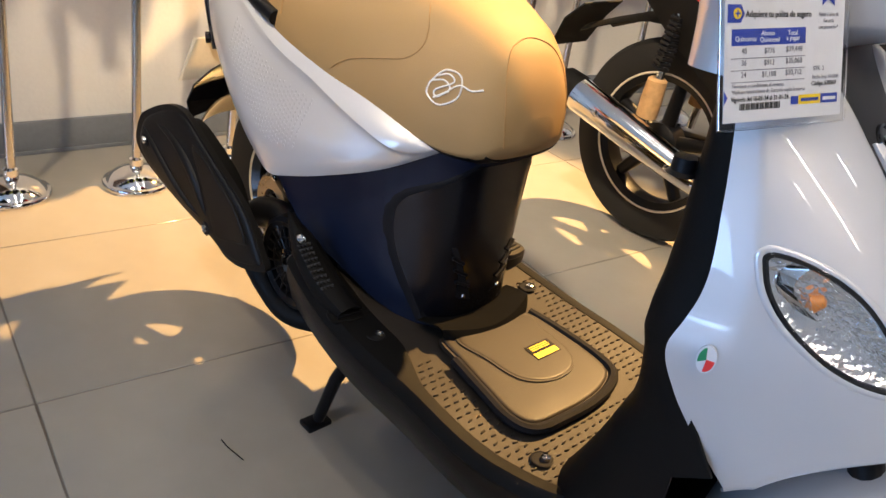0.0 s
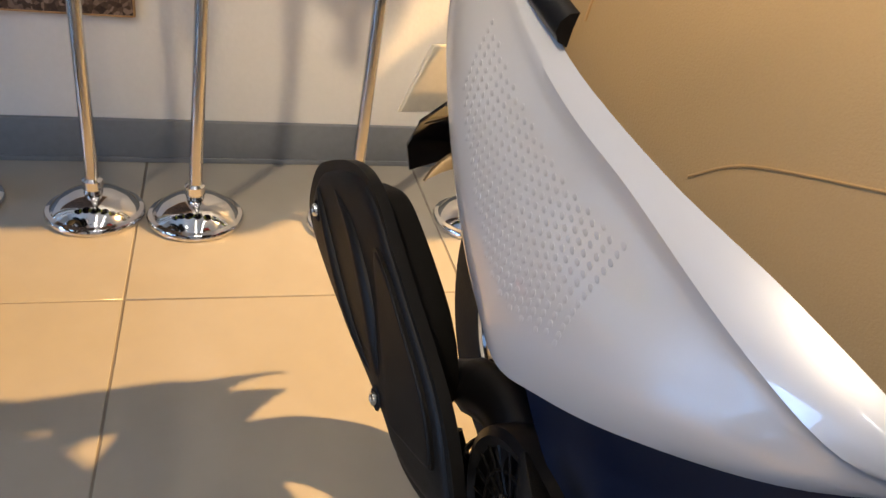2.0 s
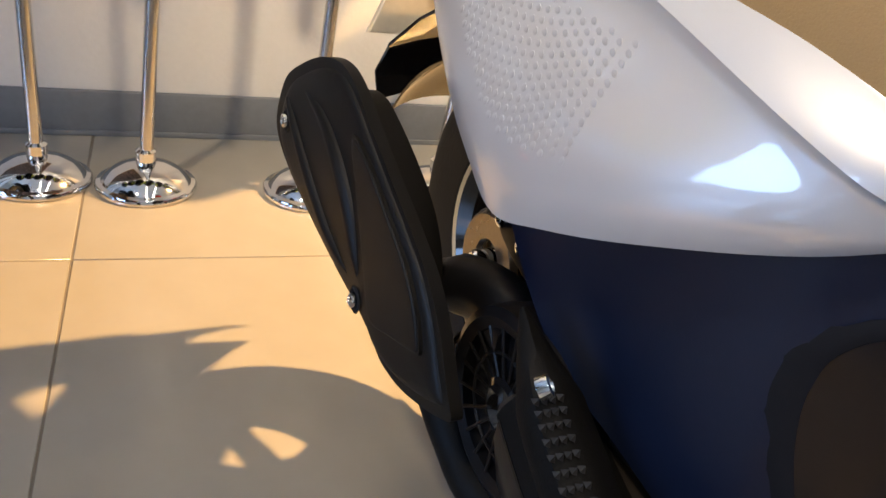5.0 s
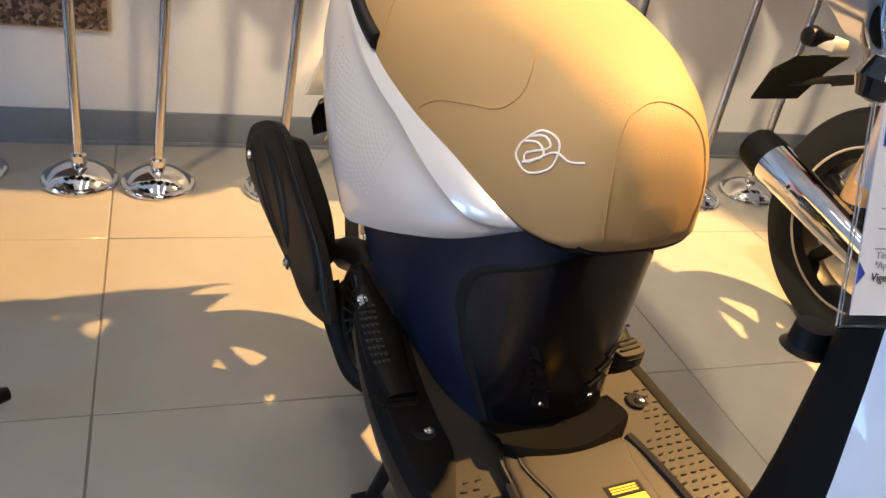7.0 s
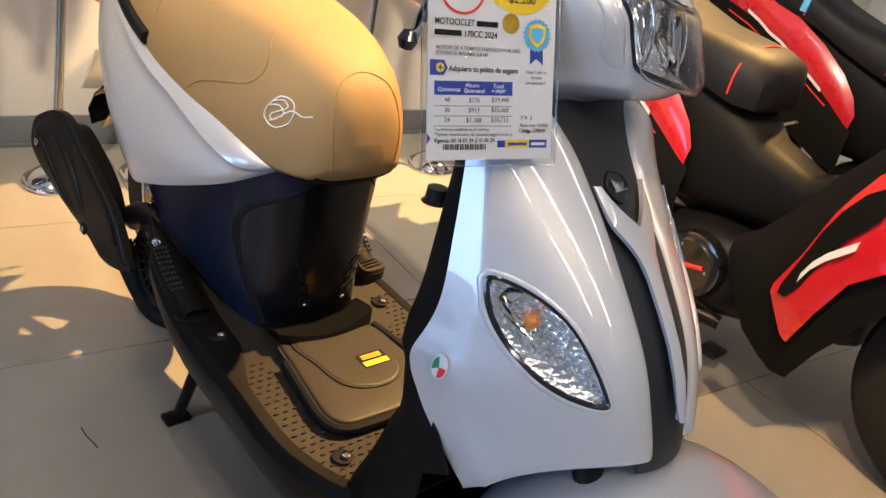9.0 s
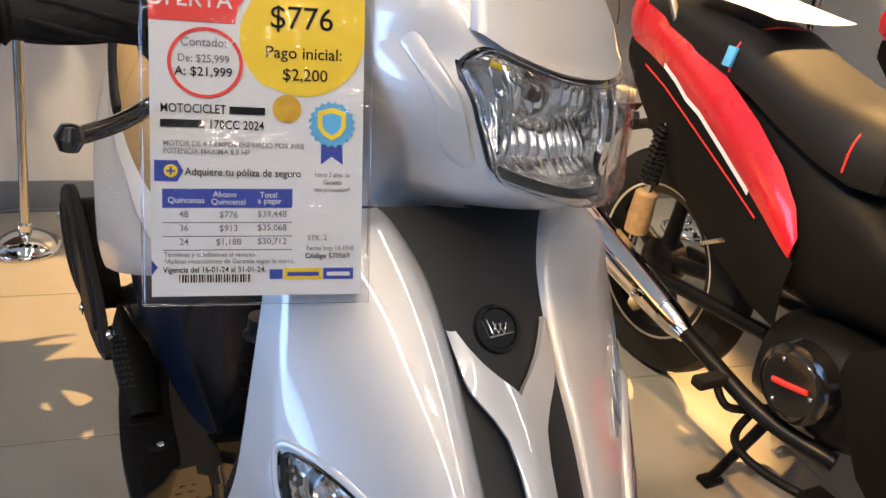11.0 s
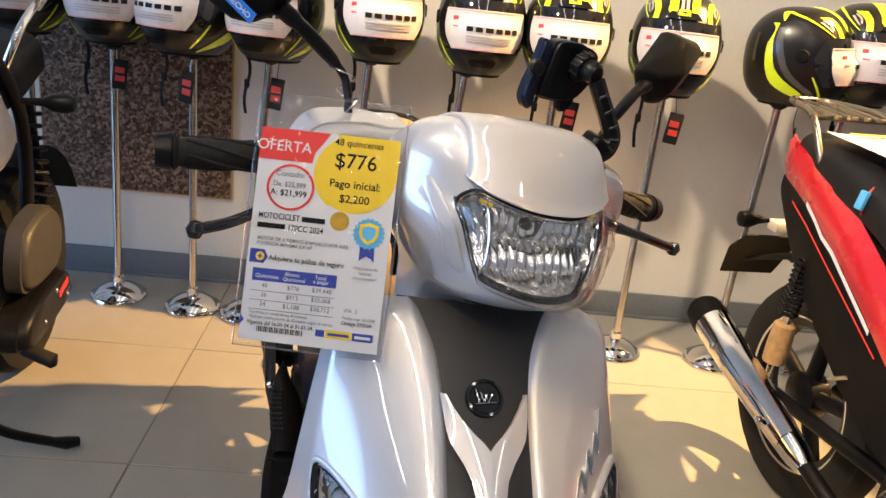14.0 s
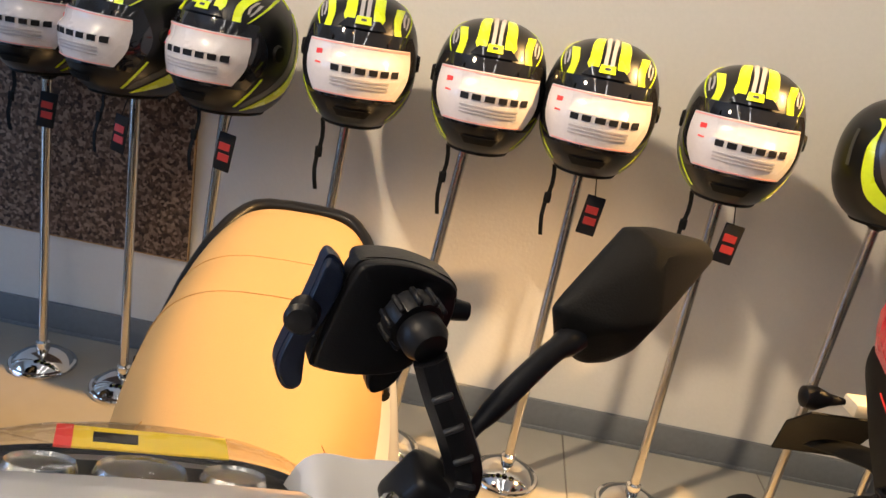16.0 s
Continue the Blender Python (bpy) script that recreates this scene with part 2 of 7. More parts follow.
def carpet_material():
    m = mat("brown_carpet", (0.20, 0.13, 0.085), 0.95, vary=0.5, scale=6, bump=0.006, bump_scale=160)
    nt = m.node_tree
    b = nt.nodes["Principled BSDF"]
    co, vo = nt.nodes.new("ShaderNodeTexCoord"), nt.nodes.new("ShaderNodeTexVoronoi")
    vo.inputs["Scale"].default_value = 110
    ra = nt.nodes.new("ShaderNodeValToRGB")
    ra.color_ramp.elements[0].color, ra.color_ramp.elements[1].color = (0.035, 0.021, 0.014, 1), (0.30, 0.21, 0.155, 1)
    mid = ra.color_ramp.elements.new(0.5)
    mid.color = (0.12, 0.073, 0.048, 1)
    sep = nt.nodes.new("ShaderNodeSeparateColor")
    nt.links.new(co.outputs["Object"], vo.inputs["Vector"])
    nt.links.new(vo.outputs["Color"], sep.inputs[0])
    nt.links.new(sep.outputs[0], ra.inputs["Fac"])
    nt.links.new(ra.outputs["Color"], b.inputs["Base Color"])
    return m


def tile_material():
    """Polished beige porcelain; each tile a little different."""
    m = mat("porcelain_tile", (0.325, 0.303, 0.266), 0.17, vary=0.05, scale=3.0, bump=0.0004, bump_scale=14, rough_vary=0.05)
    nt = m.node_tree
    b = nt.nodes["Principled BSDF"]
    src = b.inputs["Base Color"].links[0].from_socket
    info, mr, sc = nt.nodes.new("ShaderNodeObjectInfo"), nt.nodes.new("ShaderNodeMapRange"), nt.nodes.new("ShaderNodeVectorMath")
    sc.operation = "SCALE"
    mr.inputs["To Min"].default_value, mr.inputs["To Max"].default_value = 0.95, 1.03
    nt.links.new(info.outputs["Random"], mr.inputs["Value"])
    nt.links.new(src, sc.inputs[0])
    nt.links.new(mr.outputs["Result"], sc.inputs["Scale"])
    nt.links.new(sc.outputs["Vector"], b.inputs["Base Color"])
    return m


def facet_material(name, scale, stretch=(1, 1, 1), distance=0.004):
    """Bright chrome broken into many small facets."""
    m = mat(name, (0.95, 0.95, 0.95), 0.09, metal=0.92, vary=0.03, rough_vary=0.03)
    nt = m.node_tree
    b = nt.nodes["Principled BSDF"]
    co, mp, vo, bp = nt.nodes.new("ShaderNodeTexCoord"), nt.nodes.new("ShaderNodeMapping"), nt.nodes.new("ShaderNodeTexVoronoi"), nt.nodes.new("ShaderNodeBump")
    mp.inputs["Scale"].default_value = stretch
    vo.inputs["Scale"].default_value = scale
    bp.inputs["Strength"].default_value, bp.inputs["Distance"].default_value = 1.0, distance
    nt.links.new(co.outputs["Object"], mp.inputs["Vector"])
    nt.links.new(mp.outputs["Vector"], vo.inputs["Vector"])
    nt.links.new(vo.outputs["Distance"], bp.inputs["Height"])
    nt.links.new(bp.outputs["Normal"], b.inputs["Normal"])
    return m


TILE = tile_material()
FACETS = facet_material("faceted_chrome", 150, (1, 1, 1), 0.0013)
FLUTES = mat("mirror_chrome", (0.97, 0.97, 0.97), 0.16, metal=1.0, vary=0.02, rough_vary=0.02)
GROUT = mat("grout", (0.16, 0.14, 0.12), 0.9, bump=0.001, bump_scale=300)
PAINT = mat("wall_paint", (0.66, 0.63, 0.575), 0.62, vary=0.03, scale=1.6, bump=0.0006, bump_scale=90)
SKIRT = mat("grey_skirting", (0.155, 0.165, 0.175), 0.45, vary=0.10, scale=5, bump=0.0004, bump_scale=60)
WHITE = mat("white_paint", (0.74, 0.74, 0.73), 0.6)
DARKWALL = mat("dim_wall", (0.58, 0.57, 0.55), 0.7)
CARPET = carpet_material()
CHROME = mat("chrome", (0.82, 0.81, 0.79), 0.07, metal=1.0, vary=0.03, rough_vary=0.03, scale=14)
STEEL = mat("brushed_steel", (0.62, 0.60, 0.56), 0.22, metal=1.0, vary=0.08, bump=0.0002, bump_scale=200)
DARKSTEEL = mat("dark_steel", (0.26, 0.23, 0.19), 0.30, metal=1.0, vary=0.10, bump=0.0002, bump_scale=200)
SILVER = mat("silver_paint", (0.60, 0.60, 0.615), 0.40, metal=0.32, coat=1.0, coat_rough=0.02, vary=0.02, scale=3, bump=0.00003, bump_scale=1800)
SILVER.node_tree.nodes["Principled BSDF"].inputs["Coat IOR"].default_value = 1.85
GREYPLASTIC = mat("dark_grey_plastic", (0.022, 0.023, 0.026), 0.42, spec=0.35, bump=0.0002, bump_scale=900)
BLACK = mat("black_plastic", (0.005, 0.005, 0.006), 0.36, spec=0.2, bump=0.00015, bump_scale=900)
MATTE = mat("matte_black", (0.005, 0.0048, 0.0046), 0.58, spec=0.13, bump=0.0003, bump_scale=700)
GLOSS = mat("gloss_black", (0.008, 0.008, 0.009), 0.08, coat=0.6, bump=0.0)
NAVY = mat("navy_black_panel", (0.005, 0.009, 0.025), 0.34, spec=0.32, vary=0.08, bump=0.00012, bump_scale=900)
COVERBLACK = mat("polished_black_cover", (0.004, 0.0045, 0.007), 0.20, spec=0.35, vary=0.05, bump=0.00008, bump_scale=900)
LIPBLACK = mat("dull_black_lip", (0.006, 0.006, 0.006), 0.9, spec=0.03, bump=0.0003, bump_scale=500)
HEAT = mat("muffler_cover", (0.006, 0.0056, 0.0052), 0.46, spec=0.20, bump=0.00025, bump_scale=800)
FLOORPAD = mat("footboard_plastic", (0.027, 0.0228, 0.019), 0.48, spec=0.3, vary=0.10, bump=0.0003, bump_scale=600)
RUBBER = mat("tyre_rubber", (0.013, 0.0125, 0.012), 0.75, spec=0.3, bump=0.0004, bump_scale=300)
TAN = mat("tan_vinyl", (0.365, 0.234, 0.102), 0.58, spec=0.25, vary=0.05, scale=9, bump=0.00035, bump_scale=700)
TANDARK = mat("tan_seam", (0.38, 0.22, 0.08), 0.6)
THREAD = mat("white_thread", (0.80, 0.77, 0.72), 0.6)
SEATBLACK = mat("black_vinyl", (0.009, 0.009, 0.010), 0.5, spec=0.22, vary=0.08, bump=0.0004, bump_scale=600)
RED = mat("red_paint", (0.52, 0.012, 0.022), 0.28, coat=0.7, vary=0.03)
CREAM = mat("cream_rim_stripe", (0.62, 0.56, 0.45), 0.45)
BROWN = mat("kraft_wrap", (0.42, 0.25, 0.11), 0.8, vary=0.25, scale=40, bump=0.003, bump_scale=60)
CAST = mat("cast_aluminium", (0.060, 0.055, 0.046), 0.5, metal=0.4, bump=0.0006, bump_scale=300)
AMBER = mat("amber_lens", (0.75, 0.22, 0.02), 0.2, coat=0.5)
ORANGE = mat("orange_bulb", (0.80, 0.28, 0.06), 0.35)
YELLOW = mat("label_yellow", (0.85, 0.60, 0.02), 0.5)
PAPER = mat("white_paper", (0.70, 0.71, 0.735), 0.6, vary=0.015)
# print black; it also colours gaps, wells and grooves dark in place of shade
INK_AND_SHADE = mat("black_ink_and_shade", (0.010, 0.010, 0.012), 0.7, spec=0.15)
GREYINK = mat("grey_ink", (0.22, 0.22, 0.25), 0.6)
TAGRED = mat("label_red", (0.75, 0.035, 0.03), 0.5)
DULLRED = mat("tag_red", (0.33, 0.022, 0.020), 0.5)
TAGBLUE = mat("label_blue", (0.025, 0.055, 0.36), 0.5)
SKYBLUE = mat("label_sky_blue", (0.10, 0.42, 0.72), 0.5)
GOLD = mat("gold_sticker", (0.62, 0.38, 0.04), 0.35, metal=0.5, vary=0.2, scale=60)
NEON = mat("neon_yellow", (0.62, 0.78, 0.02), 0.25, coat=0.7)
HELMETBLACK = mat("satin_helmet_black", (0.006, 0.006, 0.0065), 0.33, coat=0.12, spec=0.35)
HELMETGREY = mat("helmet_grey", (0.05, 0.05, 0.052), 0.32, coat=0.4)
LABELWHITE = mat("visor_label", (0.58, 0.55, 0.56), 0.3, coat=0.6)
PINK = mat("label_pink", (0.72, 0.30, 0.28), 0.4)
LABELGREY = mat("label_grey", (0.40, 0.38, 0.39), 0.35, coat=0.5)
BLUELABEL = mat("blue_label", (0.02, 0.20, 0.75), 0.4)
GREEN = mat("flag_green", (0.02, 0.25, 0.10), 0.4)
SHIELDGLASS = mat("dark_visor", (0.012, 0.012, 0.014), 0.06, coat=0.5)
CLEAR = glass("clear_lens")
FILM = film("clear_film")
SLEEVE = film("clear_sleeve", 0.96, 0.03, 16.0, 0.030)
LENS = film("clear_lamp_lens", 0.985, 0.03, 35.0, 0.002)
TUBEGLOW = glow("tube_glow", (1.0, 0.96, 0.92), 14)
LAMPGLOW = glow("spot_glow", (1.0, 0.72, 0.42), 60)
SKYGLOW = glow("daylight", (0.50, 0.68, 1.0), 2.2)
LIMEBIKE = mat("lime_paint", (0.62, 0.66, 0.03), 0.3, coat=0.7)

# ---- the room ----
WALL, X0, X1, Y0 = 2.695, -4.3, 5.3, -4.45


def slab(name, x0, y0, z0, x1, y1, z1, material, label, category, b=0.0):
    return whole(name, box(x1 - x0, y1 - y0, z1 - z0, b), material, label, category, pose((x0 + x1) / 2, (y0 + y1) / 2, (z0 + z1) / 2), kind="structure")


floor = slab("floor", X0 - 0.2, Y0 - 0.2, -0.16, X1 + 0.2, WALL + 0.15, -0.002, GROUT, "polished beige porcelain tile floor with dark joints", "floor")
slab("wall_north", X0 - 0.15, WALL, 0, X1 + 0.15, WALL + 0.15, CEILING, PAINT, "plain off-white painted showroom wall", "wall")
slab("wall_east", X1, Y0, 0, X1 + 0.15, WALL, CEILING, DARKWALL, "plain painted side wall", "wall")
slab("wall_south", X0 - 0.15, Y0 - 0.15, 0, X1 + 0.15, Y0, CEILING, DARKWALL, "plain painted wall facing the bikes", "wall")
slab("ceiling", X0 - 0.15, Y0 - 0.15, CEILING, X1 + 0.15, WALL + 0.15, CEILING + 0.12, WHITE, "plain white ceiling", "ceiling")
# the west wall has the shop window
bm = merge(box(0.15, WALL - 1.2, CEILING, 0, pose(X0 - 0.075, (WALL + 1.2) / 2, CEILING / 2)),
           box(0.15, -1.8 - Y0, CEILING, 0, pose(X0 - 0.075, (Y0 - 1.8) / 2, CEILING / 2)),
           box(0.15, 3.0, CEILING - 2.9, 0, pose(X0 - 0.075, -0.3, (CEILING + 2.9) / 2)),
           box(0.15, 3.0, 0.5, 0, pose(X0 - 0.075, -0.3, 0.25)))
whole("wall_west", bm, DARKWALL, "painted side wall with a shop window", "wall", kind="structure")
whole("backdrop", box(0.02, 9, 6, 0), SKYGLOW, "pale blue daylight outside the shop window", "sky", pose(X0 - 2.0, -0.3, 2.0), kind="structure")
skirt = merge(box(X1 - X0, 0.014, 0.098, 0.003, pose((X0 + X1) / 2, WALL - 0.007, 0.049)), box(X1 - X0, 0.006, 0.012, 0.002, pose((X0 + X1) / 2, WALL - 0.016, 0.006)))
whole("baseboard", skirt, SKIRT, "grey painted baseboard along the off-white wall", "baseboard", kind="structure")
panel = thing("carpet_panel", "brown flecked carpet panel hung on the wall", "wall panel", pose(0.172, WALL - 0.008, 0.897))
part("carpet", box(0.641, 0.014, 1.146, 0.004), CARPET, panel)
for px_, sx, sz, pz in ((-0.3215, 0.004, 1.15, 0.0), (0.3215, 0.004, 1.15, 0.0), (0.0, 0.639, 0.004, 0.574), (0.0, 0.639, 0.004, -0.574)):
    part("edge_binding", box(sx, 0.012, sz, 0.001, pose(px_, 0.0, pz)), BROWN, panel)

# tube luminaires and track spots on the ceiling
tube_lamp = thing("tube_luminaire", "white ceiling luminaire with a lit fluorescent tube", "ceiling lamp", pose(*TUBE_PLACES[0], TUBES, 0, 0, 90), "ceiling luminaires")
part("housing", box(1.25, 0.09, 0.04, 0.006, pose(0, 0, -0.022)), WHITE, tube_lamp)
for rx in (-0.5, 0.5):
    part("suspension_rod", tube([(rx, 0, 0), (rx, 0, CEILING - TUBES)], 0.004, 8), STEEL, tube_lamp)
part("glowing_tube", tube([(-0.57, 0, -0.06), (0.57, 0, -0.06)], 0.024), TUBEGLOW, tube_lamp, "lit white tube")
for lx, ly in TUBE_PLACES[1:]:
    copy_thing(tube_lamp, pose(lx, ly, TUBES, 0, 0, 90))
def spot_lamp(eye, target):
    m = look(eye, target)
    ob = thing("spot_lamp", "black spot lamp under the ceiling", "spot lamp", m, "ceiling spots")
    part("can", lathe([(0.055, 0.02), (0.058, 0.03), (0.06, 0.16), (0.03, 0.17)], 24), BLACK, ob)
    part("lamp_glass", lathe([(0.052, 0.012), (0.0, 0.012)], 24), LAMPGLOW, ob, "lit warm lamp face")
    top = m.inverted() @ Vector((eye[0], eye[1], CEILING))
    part("stem", tube([(0, 0, 0.10), tuple(top * 0.5 + Vector((0, 0, 0.05))), tuple(top)], 0.008, 8), BLACK, ob)


spot_lamp(SPOT, SPOT_AIM)
spot_lamp(SIDE_SPOT, SIDE_AIM)
spot_lamp(WALL_SPOT, (2.4, 2.6, 1.4))
for eye, target in FRONT_SPOTS:
    spot_lamp(eye, target)

# ---- helmets on their stands ----
def stand_parts(st, height, off):
    """A stand whose pole leans by off metres at its top."""
    part("base", lathe([(0.0, 0.056), (0.016, 0.056), (0.018, 0.050), (0.035, 0.047), (0.060, 0.037), (0.076, 0.024), (0.082, 0.016), (0.090, 0.014), (0.093, 0.010), (0.093, 0.002), (0.089, 0.0)], 48), CHROME, st, "domed chrome base")
    part("pole", tube([(0, 0, 0.05), (off, 0, height)], 0.0125, 20), STEEL, st)
    part("collar", lathe([(0.0128, 0.056), (0.019, 0.057), (0.019, 0.075), (0.0128, 0.08)], 20), CHROME, st)
    part("cradle", lathe([(0.0128, height - 0.06), (0.026, height - 0.05), (0.036, height - 0.01), (0.040, height + 0.06), (0.0, height + 0.08)], 20, Matrix.Translation((off, 0, 0))), MATTE, st)


def shell_point(az, el, off=0.0):
    """A point of the helmet's shell: az from straight ahead, el above the middle, in degrees."""
    a, e = radians(az), radians(el)
    ce, se = max(math.cos(e), 0) ** 0.72, math.copysign(abs(math.sin(e)) ** 0.88, math.sin(e))
    ca, sa = math.cos(a), math.sin(a)
    front = max(ca, 0)
    b = 0.146 + (0.016 * front if el < 0 else 0.0) - 0.012 * front * max(0, min(1, (el - 5) / 30))
    wide = 0.119 - 0.016 * max(0, -se) ** 2
    p = Vector((wide * math.copysign(abs(sa) ** 0.92, sa) * ce, -b * math.copysign(abs(ca) ** 0.92, ca) * ce, 0.142 * se))
    n = Vector((p.x / 0.119**2, p.y / 0.15**2, p.z / 0.142**2)).normalized()
    return p + n * off


def shell_patch(els, lo, hi, off=0.0016, n=8, mirror=0):
    """A patch that lies on the shell between the azimuths lo and hi (tables over el)."""
    f, g = cubic(lo), cubic(hi)
    out = []
    for side in ((1, -1) if mirror else (1,)):
        rows = []
        for k in range(els[2]):
            el = els[0] + (els[1] - els[0]) * k / (els[2] - 1)
            rows.append([shell_point(side * (f(el) + (g(el) - f(el)) * j / n), el, off) for j in range(n + 1)])
        b = sheet(rows)
        out.append(b)
    for b in out:
        for face in b.faces:
            face.normal_update()
            if face.normal.dot(face.calc_center_median()) < 0:
                face.normal_flip()
        bmesh.ops.solidify(b, geom=b.faces[:], thickness=0.001)
    return merge(*out) if len(out) > 1 else out[0]


def helmet_parts(hm, tag):
    rows = [[shell_point(360 * j / 56, -62 + 150 * k / 30) for j in range(56)] for k in range(31)]
    shell = sheet(rows, True)
    part("shell", shell, HELMETBLACK, hm)
    part("neck_trim", tube([shell_point(360 * j / 40, -62, -0.002) for j in range(41)], 0.006, 8, False), MATTE, hm)
    part("lining", sheet([[shell_point(360 * j / 32, -62) * s for j in range(32)] for s in (0.97, 0.7, 0.35)], True, False), MATTE, hm)
    part("visor", shell_patch((-25, 24, 12), ((-25, -58), (0, -72), (24, -60)), ((-25, 58), (0, 72), (24, 60)), 0.003, 26), SHIELDGLASS, hm, "dark glossy visor")
    lab = part("visor_label", shell_patch((-22, 13, 9), ((-22, -44), (-5, -54), (13, -53)), ((-22, 44), (-5, 54), (13, 53)), 0.0052, 24), LABELWHITE, hm, "white protective label on the visor")
    part("border", shell_patch((11.2, 12.2, 2), ((11, -51), (13, -51)), ((11, 51), (13, 51)), 0.0068, 24), PINK, lab)
    part("border", shell_patch((-21.2, -20.4, 2), ((-22, -41), (-20, -41)), ((-22, 41), (-20, 41)), 0.0068, 24), PINK, lab)
    part("emblem", shell_patch((-1.5, 6.0, 4), ((-6, -40), (8, -40)), ((-6, -33), (8, -33)), 0.0070, 4), TAGRED, lab, "red square mark")
    for k in range(6):
        a = -22 + k * 10.6
        part("printed_bar", shell_patch((-4.2, 2.0, 3), ((-5, a), (3, a)), ((-5, a + 7.6), (3, a + 7.6)), 0.0070, 4), INK_AND_SHADE, lab, "black printed bar")
    part("fine_print", merge(*[shell_patch((e, e + 1.3, 2), ((-20, -22), (0, -22)), ((-20, 30), (0, 30)), 0.0068, 12) for e in (-9.0, -11.5, -14.0)]), LABELGREY, lab, "grey fine print")
    part("brow_vent", shell_patch((25, 33, 5), ((25, -22), (33, -15)), ((25, 22), (33, 15)), 0.007, 12), GLOSS, hm)
    part("vent_tab", shell_patch((28, 35, 4), ((28, -6.5), (35, -6)), ((28, 6.5), (35, 6)), 0.010, 4), NEON, hm, "neon yellow vent tab")
    part("tab_mark", shell_patch((30.5, 32.5, 3), ((30, -2), (33, -2)), ((30, 2), (33, 2)), 0.0115, 4), HELMETGREY, hm)
    for e0, e1, a in ((13.5, 17.5, 24), (13.5, 17.5, -34)):
        part("visor_catch", shell_patch((e0, e1, 3), ((e0, a), (e1, a)), ((e0, a + 9), (e1, a + 9)), 0.007, 4), GLOSS, hm)
    for side in (1, -1):
        part("crown_stripe", shell_patch((29, 84, 16), ((29, side * 9), (36, side * 8.5), (60, side * 12), (75, side * 18), (84, side * 30)), ((29, side * 13), (33, side * 19), (45, side * 22), (60, side * 29), (75, side * 42), (84, side * 60)), 0.002, 5), NEON, hm, "neon yellow stripe")
        part("thin_stripe", shell_patch((36, 84, 10), ((36, side * 1.0), (60, side * 1.5), (84, side * 4)), ((36, side * 4.6), (60, side * 7), (84, side * 18)), 0.003, 3), LABELGREY, hm, "thin light grey stripe")
        part("temple_stripe", shell_patch((21, 52, 10), ((21, side * 32), (40, side * 34), (52, side * 44)), ((21, side * 41), (36, side * 43), (46, side * 54), (52, side * 66)), 0.002, 5), NEON, hm, "neon yellow angled stripe")
        part("temple_line", shell_patch((33, 47, 6), ((33, side * 46.5), (40, side * 49), (47, side * 58)), ((33, side * 49), (40, side * 52.5), (47, side * 63)), 0.002, 3), LABELGREY, hm, "thin grey angled line")
        part("temple_line", shell_patch((31, 44, 6), ((31, side * 49), (44, side * 62)), ((31, side * 51), (44, side * 67)), 0.002, 3), LABELGREY, hm, "thin grey angled line")
        part("rear_stripe", shell_patch((24, 62, 12), ((24, side * 47), (40, side * 68), (52, side * 86), (62, side * 106)), ((24, side * 48.5), (40, side * 72), (52, side * 93), (62, side * 118)), 0.0022, 4), NEON, hm, "thin neon yellow hooked stripe")
        part("hook_barb", shell_patch((44, 60, 6), ((44, side * 109), (60, side * 108)), ((44, side * 111), (60, side * 121)), 0.0022, 3), NEON, hm, "neon yellow barb")
        part("side_print", shell_patch((-2, 26, 6), ((-2, side * 134), (26, side * 136)), ((-2, side * 138), (26, side * 140)), 0.0018, 3), HELMETGREY, hm, "dull printed bar")
        part("side_stripe", shell_patch((-52, 40, 18), ((-52, side * 60), (-40, side * 74), (-26, side * 90), (-10, side * 106), (10, side * 113), (44, side * 114)), ((-52, side * 64), (-40, side * 90), (-26, side * 110), (-10, side * 118), (10, side * 121), (38, side * 121), (44, side * 130)), 0.0018, 5), NEON, hm, "broad neon yellow side band")
        part("side_shade", shell_patch((-46, 34, 14), ((-46, side * 56), (-34, side * 66), (-20, side * 84), (-4, side * 96), (12, side * 102), (34, side * 106)), ((-46, side * 62), (-34, side * 76), (-20, side * 92), (-4, side * 103), (12, side * 110), (34, side * 112)), 0.0016, 4), HELMETGREY, hm, "grey side band")
        part("jaw_stripe", shell_patch((-46, -14, 10), ((-46, side * 50), (-30, side * 60), (-14, side * 70)), ((-46, side * 53), (-30, side * 63), (-14, side * 72)), 0.002, 3), NEON, hm, "thin neon yellow jaw stripe")
        part("visor_pivot", lathe([(0.0, 0.004), (0.016, 0.003), (0.019, -0.004)], 20, Matrix.Translation(shell_point(side * 84, 4, 0.002)) @ pose(0, 0, 0, 0, side * 90, 0)), MATTE, hm)
    part("chin_vent", shell_patch((-43, -35, 4), ((-43, -16), (-35, -20)), ((-43, 16), (-35, 20)), 0.004, 8), MATTE, hm)
    part("strap", thick(sheet([[(-0.062 + 0.004 * math.sin(k) + w, -0.03 + 0.006 * math.sin(0.8 * k), -0.128 - 0.022 * k) for w in (-0.0045, 0.0045)] for k in range(8)]), 0.002), MATTE, hm, "hanging black chin strap")
    part("buckle", box(0.016, 0.006, 0.024, 0.003, pose(-0.062, -0.03, -0.20)), MATTE, hm)
    if tag:
        tg = part("paper_tag", box(0.040, 0.003, 0.085, 0.002, pose(0.035, -0.045, -0.215, 0, 6, 8)), INK_AND_SHADE, hm, "black and red paper tag on a string")
        for dz in (-0.012, 0.012):
            part("printed_block", box(0.026, 0.002, 0.016, 0.0, pose(0.035, -0.0475, -0.215 + dz, 0, 6, 8)), DULLRED, tg)
        part("string", tube([(0.035, -0.045, -0.173), (0.03, -0.03, -0.14), (0.04, -0.02, -0.12)], 0.0012, 6), INK_AND_SHADE, hm)


